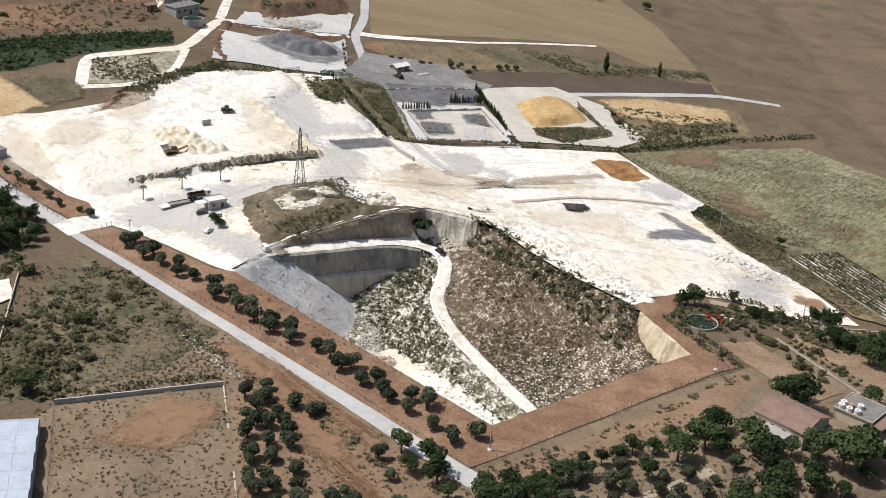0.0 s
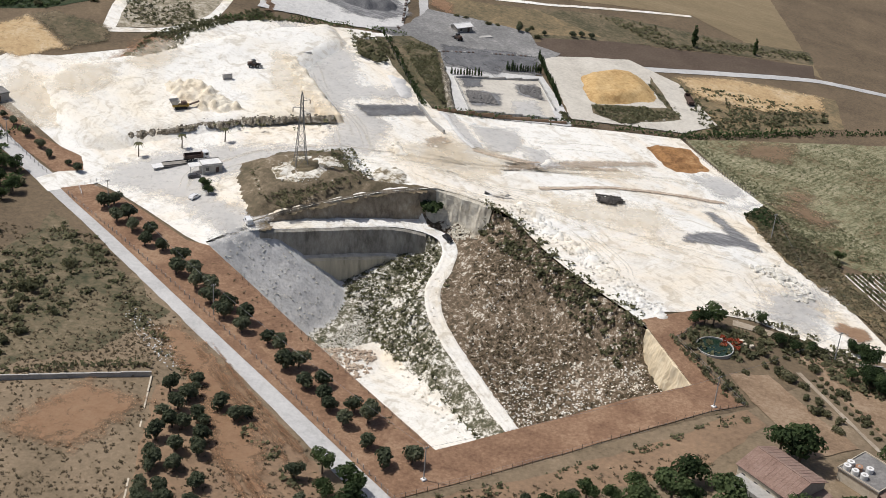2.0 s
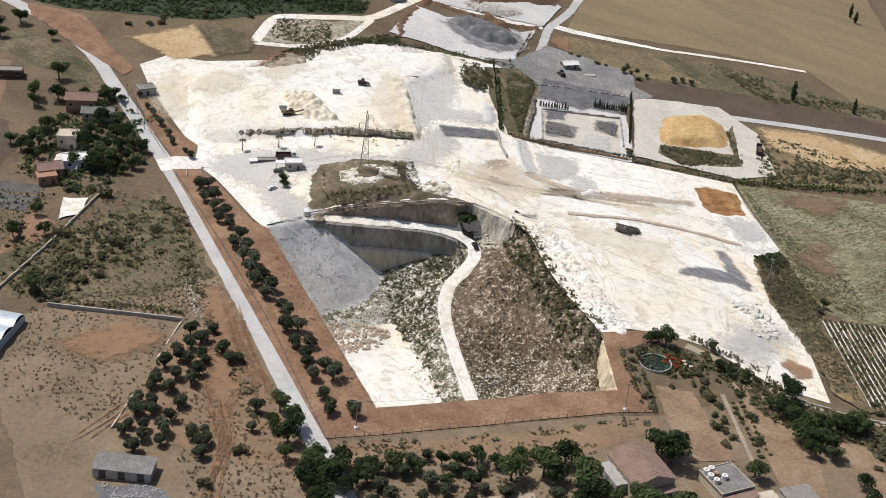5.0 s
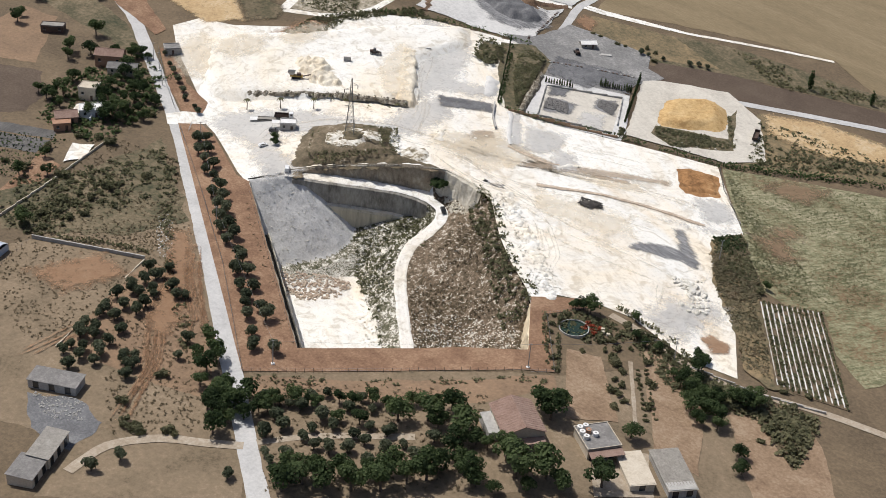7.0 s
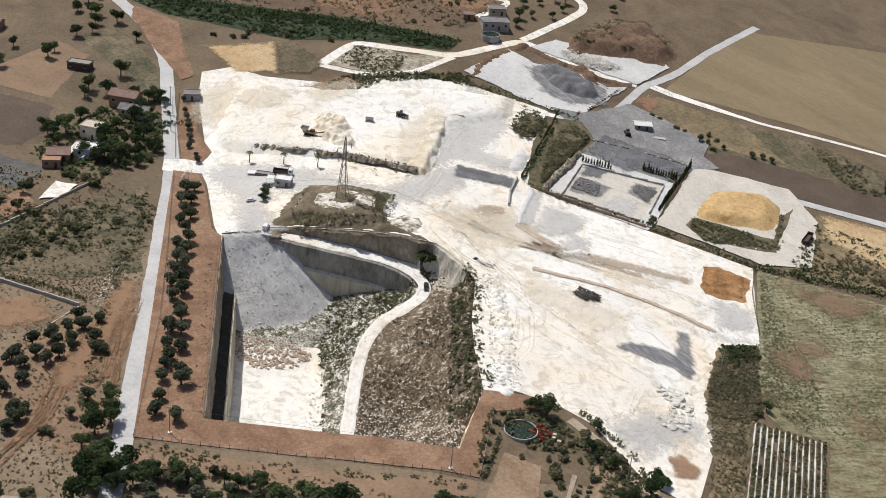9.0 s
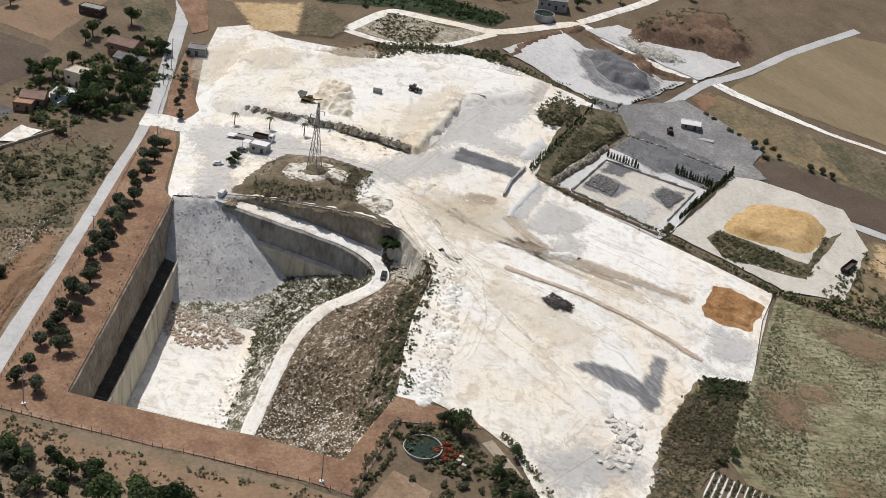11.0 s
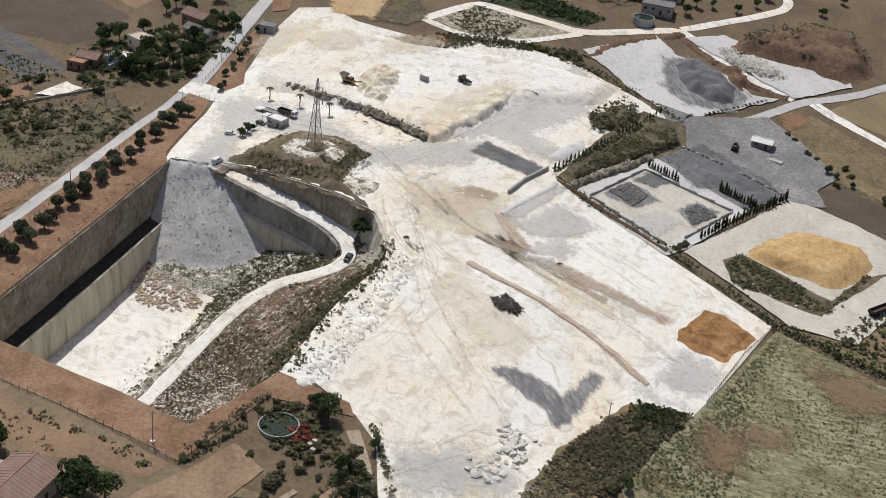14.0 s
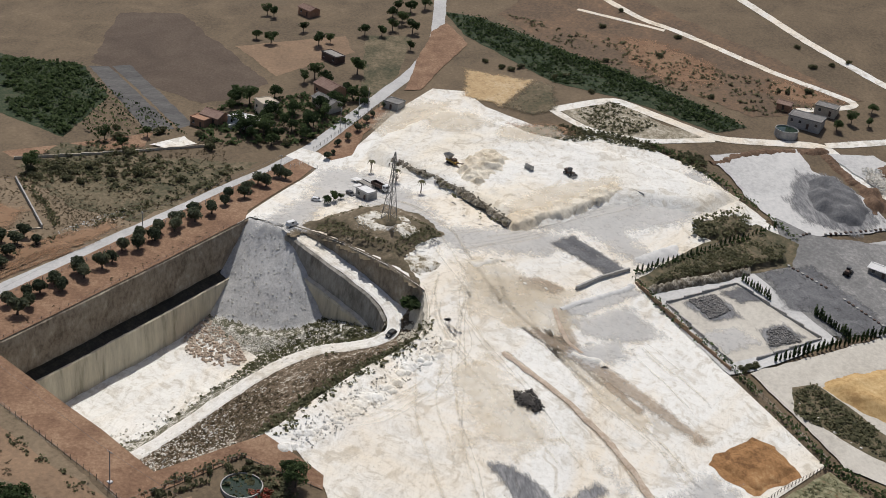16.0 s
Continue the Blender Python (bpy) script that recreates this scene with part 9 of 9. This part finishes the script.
def rubble_stuff(name, poly, count, size, material, label, seed, hgt=None):
    """Loose stones strewn inside an outline, one mesh."""
    rng = random.Random(seed)
    p = np.array(poly)
    xs = np.array([rng.uniform(p[:, 0].min(), p[:, 0].max()) for _ in range(count * 3)])
    ys = np.array([rng.uniform(p[:, 1].min(), p[:, 1].max()) for _ in range(count * 3)])
    ok = signed(xs, ys, poly) > 0
    xs, ys = xs[ok][:count], ys[ok][:count]
    hs = np.zeros(len(xs)) if hgt is None else hgt(xs, ys)
    vs, fs = [], []
    for x, y, h in zip(xs, ys, hs):
        if h < -40:
            continue
        s = size * rng.uniform(0.4, 1.4)
        m = Matrix.Translation(at(x, y, h + s * 0.15)) @ Euler((rng.uniform(-0.6, 0.6), rng.uniform(-0.6, 0.6), rng.uniform(0, 6.28))).to_matrix().to_4x4()
        k = len(vs)
        for c in ((1, 0.2, 0), (-0.3, 0.9, 0.1), (-0.9, -0.4, 0), (0.3, -0.8, 0.1), (0.1, 0.1, 0.75), (0, 0, -0.6)):
            vs.append(tuple(m @ (Vector(c) * s)))
        for a, b in ((0, 1), (1, 2), (2, 3), (3, 0)):
            fs.append((k + a, k + b, k + 4))
            fs.append((k + b, k + a, k + 5))
    return tagged(mesh_ob(name, vs, fs, material), label, "rubble", kind="stuff")


def tip_height(xs, ys):
    v, u = pit_axes(xs, ys)
    return pit_depth(v, u)[0]


def toe_height(xs, ys):
    v, u = pit_axes(xs, ys)
    h, dist, tipped, *rest = pit_depth(v, u)
    beyond = pit_depth(v + 1.2, u - 2.2)[2]
    return np.where(tipped & beyond, -60, h)


rubble_stuff("tip_toe_rubble", [pit(2, 72), pit(10, 66), pit(20, 68), pit(30, 76), pit(38, 90), pit(34, 93), pit(27, 81), pit(18, 75), pit(8, 73)], 1300, 0.3, M["boulder"], "loose blocks at the toe of the rubble tip", 1, toe_height)
rubble_stuff("floor_rubble", [pit(2, 63), pit(10, 58), pit(20, 59), pit(26, 67), pit(18, 71), pit(6, 72), pit(2, 73)], 520, 0.6, M["berm"], "brown broken blocks on the pit floor", 3, toe_height)
rubble_stuff("yard_rubble", [(-12.9, 490.2), (-16.1, 499.1), (-8.0, 501.1), (-4.1, 493.8)], 700, 0.55, M["roof_grey"], "grey stone rubble in the walled yard", 4, lambda x, y: np.full(x.shape, 0.55))
rubble_stuff("yard_rubble_east", [(1.6, 508.7), (-0.1, 514.4), (7.2, 517.2), (9.7, 506.4)], 420, 0.45, M["roof_grey"], "grey stone rubble in the walled yard", 5, lambda x, y: np.full(x.shape, 0.55))
rubble_stuff("yard_stones", [(-3.7, 416.8), (-4.3, 453.0), (56.2, 477.3), (81.6, 461.3), (100.0, 411.8), (96.0, 378.7), (57.7, 373.0), (16.4, 411.1)], 700, 0.12, M["boulder"], "scattered stones over the white yard", 7, lambda x, y: np.full(x.shape, 0.28))
rubble_stuff("platform_stones", [(-112.5, 408.7), (-131.4, 435.4), (-108.7, 481.0), (-90.6, 504.0), (-70.2, 476.9), (-47.2, 443.7), (-92.5, 426.1)], 500, 0.14, M["boulder"], "scattered stones over the raised yard", 8, lambda x, y: np.full(x.shape, 2.65))
rubble_stuff("mound_stones", [(-49.0, 394.7), (-53.2, 404.8), (-42.6, 411.6), (-35.8, 408.0), (-41.1, 395.2)], 160, 0.22, M["boulder"], "white stones round the pylon", 9, lambda x, y: np.full(x.shape, 3.25))
rubble_stuff("bend_rubble", [pit(61, 100), pit(67, 95), pit(66, 88), pit(62, 90), pit(60, 96)], 200, 0.5, M["pale_cliff"], "pale broken rock below the face", 10, tip_height)
rubble_stuff("lane_litter", [(-68.1, 332.6), (-53.9, 323.8), (-43.8, 311.7), (-47.1, 308.1), (-63.8, 324.3)], 260, 0.25, M["white_paint"], "pale litter and broken blocks beside the lane", 11)
rubble_stuff("dark_heap_stones", [(35.6, 427.8), (34.7, 432.9), (42.3, 434.4), (43.7, 431.7), (40.4, 427.5)], 260, 0.4, M["dark_rock"], "dark broken stones on a heap", 12, lambda x, y: np.full(x.shape, 0.8))
rubble_stuff("north_stones", [(-90.0, 577.1), (-87.3, 582.7), (-75.6, 590.7), (-65.3, 593.4), (-65.9, 585.9), (-74.2, 577.6), (-82.1, 574.6)], 420, 0.4, M["boulder"], "pale broken stone on a bank", 13, lambda x, y: np.full(x.shape, 1.2))
rubble_stuff("farm_clutter", [(-27.5, 240.4), (-13.5, 246.9), (-8.0, 240.1), (-15.5, 235.7)], 160, 0.4, M["concrete"], "broken blocks and clutter in the farm yard", 14)

# concrete blocks in rows in the storage yard
for a, b, n in (([(-31.5, 528.1), (-20.2, 535.7)], 9, 0), ([(-13.7, 539.0), (-0.3, 545.1)], 10, 0), ([(-49.8, 547.8), (-54.5, 576.0)], 16, 0), ([(-48.7, 538.6), (-50.4, 542.4)], 4, 0)):
    for i in range(b):
        t = i / (b - 1)
        blk = thing("concrete_block", a[0][0] + (a[1][0] - a[0][0]) * t, a[0][1] + (a[1][1] - a[0][1]) * t, "dark weathered concrete block in a row", "block", RNG.uniform(-0.2, 0.2), 0, "concrete blocks in the storage yard")
        part("block_body", one(box, (0, 0, 0.4), (0.95, 0.8, 0.9), bevel=0.08), M["rust"] if i % 3 else M["concrete"], blk)
# red crates beside the water tank
cx, cy = [(74.2, 364.8)][0]
for i in range(56):
    crate = thing("plastic_crate", cx + RNG.uniform(-2.4, 2.4), cy + RNG.uniform(-2.4, 2.4), "red plastic crate in a heap beside the tank", "crate", RNG.uniform(0, 3.1), RNG.choice((0, 0, 0.42, 0.42, 0.84)), "red crates by the tank")
    bm = bmesh.new()
    box(bm, (0, 0, 0.05), (0.95, 0.65, 0.06))
    for sx in (-1, 1):
        box(bm, (sx * 0.46, 0, 0.22), (0.04, 0.65, 0.4))
        box(bm, (0, sx * 0.31, 0.22), (0.95, 0.04, 0.4))
    part("crate_body", bm, M["crate_red"], crate)
for i, (x, y) in enumerate([(77.7, 365.6), (77.0, 367.0), (79.5, 365.8)]):
    pal = thing("stone_pallet", x, y, "pallet of pale blocks beside the tank", "pallet", 0.6, 0, "pallets by the tank")
    part("deck", one(box, (0, 0, 0.08), (1.2, 1.0, 0.14)), M["wood"], pal)
    part("load", one(box, (0, 0, 0.5), (1.1, 0.9, 0.7), bevel=0.05), M["plaster"], pal)

rubble_stuff("hill_stones", [pit(37, 2), pit(67, 2), pit(73.5, 20), pit(74, 30), pit(72, 48), pit(71, 63), pit(72.3, 78), pit(64, 84), pit(45, 58), pit(38, 40)], 220, 0.28, M["boulder"], "pale stones showing on the hillside", 15, tip_height)
rubble_stuff("pit_stones", [pit(24, 5), pit(31, 5), pit(32, 40), pit(36, 56), pit(54, 82), pit(30, 90), pit(27, 66)], 700, 0.45, M["white_rough"], "white stones in the pit bottom", 16, tip_height)
house("far_house", *[(-133.2, 362.9)][0], 0.8, 8.0, 6.0, 2.8, 2.8, M["white_paint"], M["white_paint"], "low white house with a flat roof", gable=False, windows=2)
patch("white_yard", [(-121.7, 342.9), (-115.7, 347.8), (-111.1, 338.2), (-114.8, 332.2)], M["white"], 0.6, "white gravel yard beside a house")
rubble_stuff("hill_chalk", [pit(37.5, 2), pit(67, 2), pit(71, 14), pit(66, 26), pit(52, 38), pit(42, 44), pit(38.5, 40)], 1500, 0.3, M["white_rough"], "white stones showing through the lower hillside", 17, tip_height)
rubble_stuff("rim_rubble", [(11, 412), (26, 397), (43, 380), (53, 370), (57.5, 376.5), (48, 387.5), (30, 403), (14.5, 416.5)], 800, 0.3, M["white_rough"], "white broken stone tipped along the yard's edge", 18, lambda x, y: np.full(x.shape, 0.35))
rubble_stuff("bank_stones", [(-101.5, 411.9), (-84.5, 422.6), (-72.2, 429.6), (-52.9, 438), (-47.5, 443), (-52.9, 442), (-73.2, 433.6), (-85.5, 426.6), (-102, 416.5)], 420, 0.4, M["bank_stone"], "dark broken stone along the edge of the raised yard", 19, lambda x, y: np.full(x.shape, 2.1))
rubble_stuff("tip_stones", [pit(-4, 93), pit(9, 98.5), pit(22, 95), pit(31, 86), pit(19, 72), pit(4, 71), pit(-2, 76)], 450, 0.26, M["boulder"], "loose grey stones on the rubble tip", 20, tip_height)
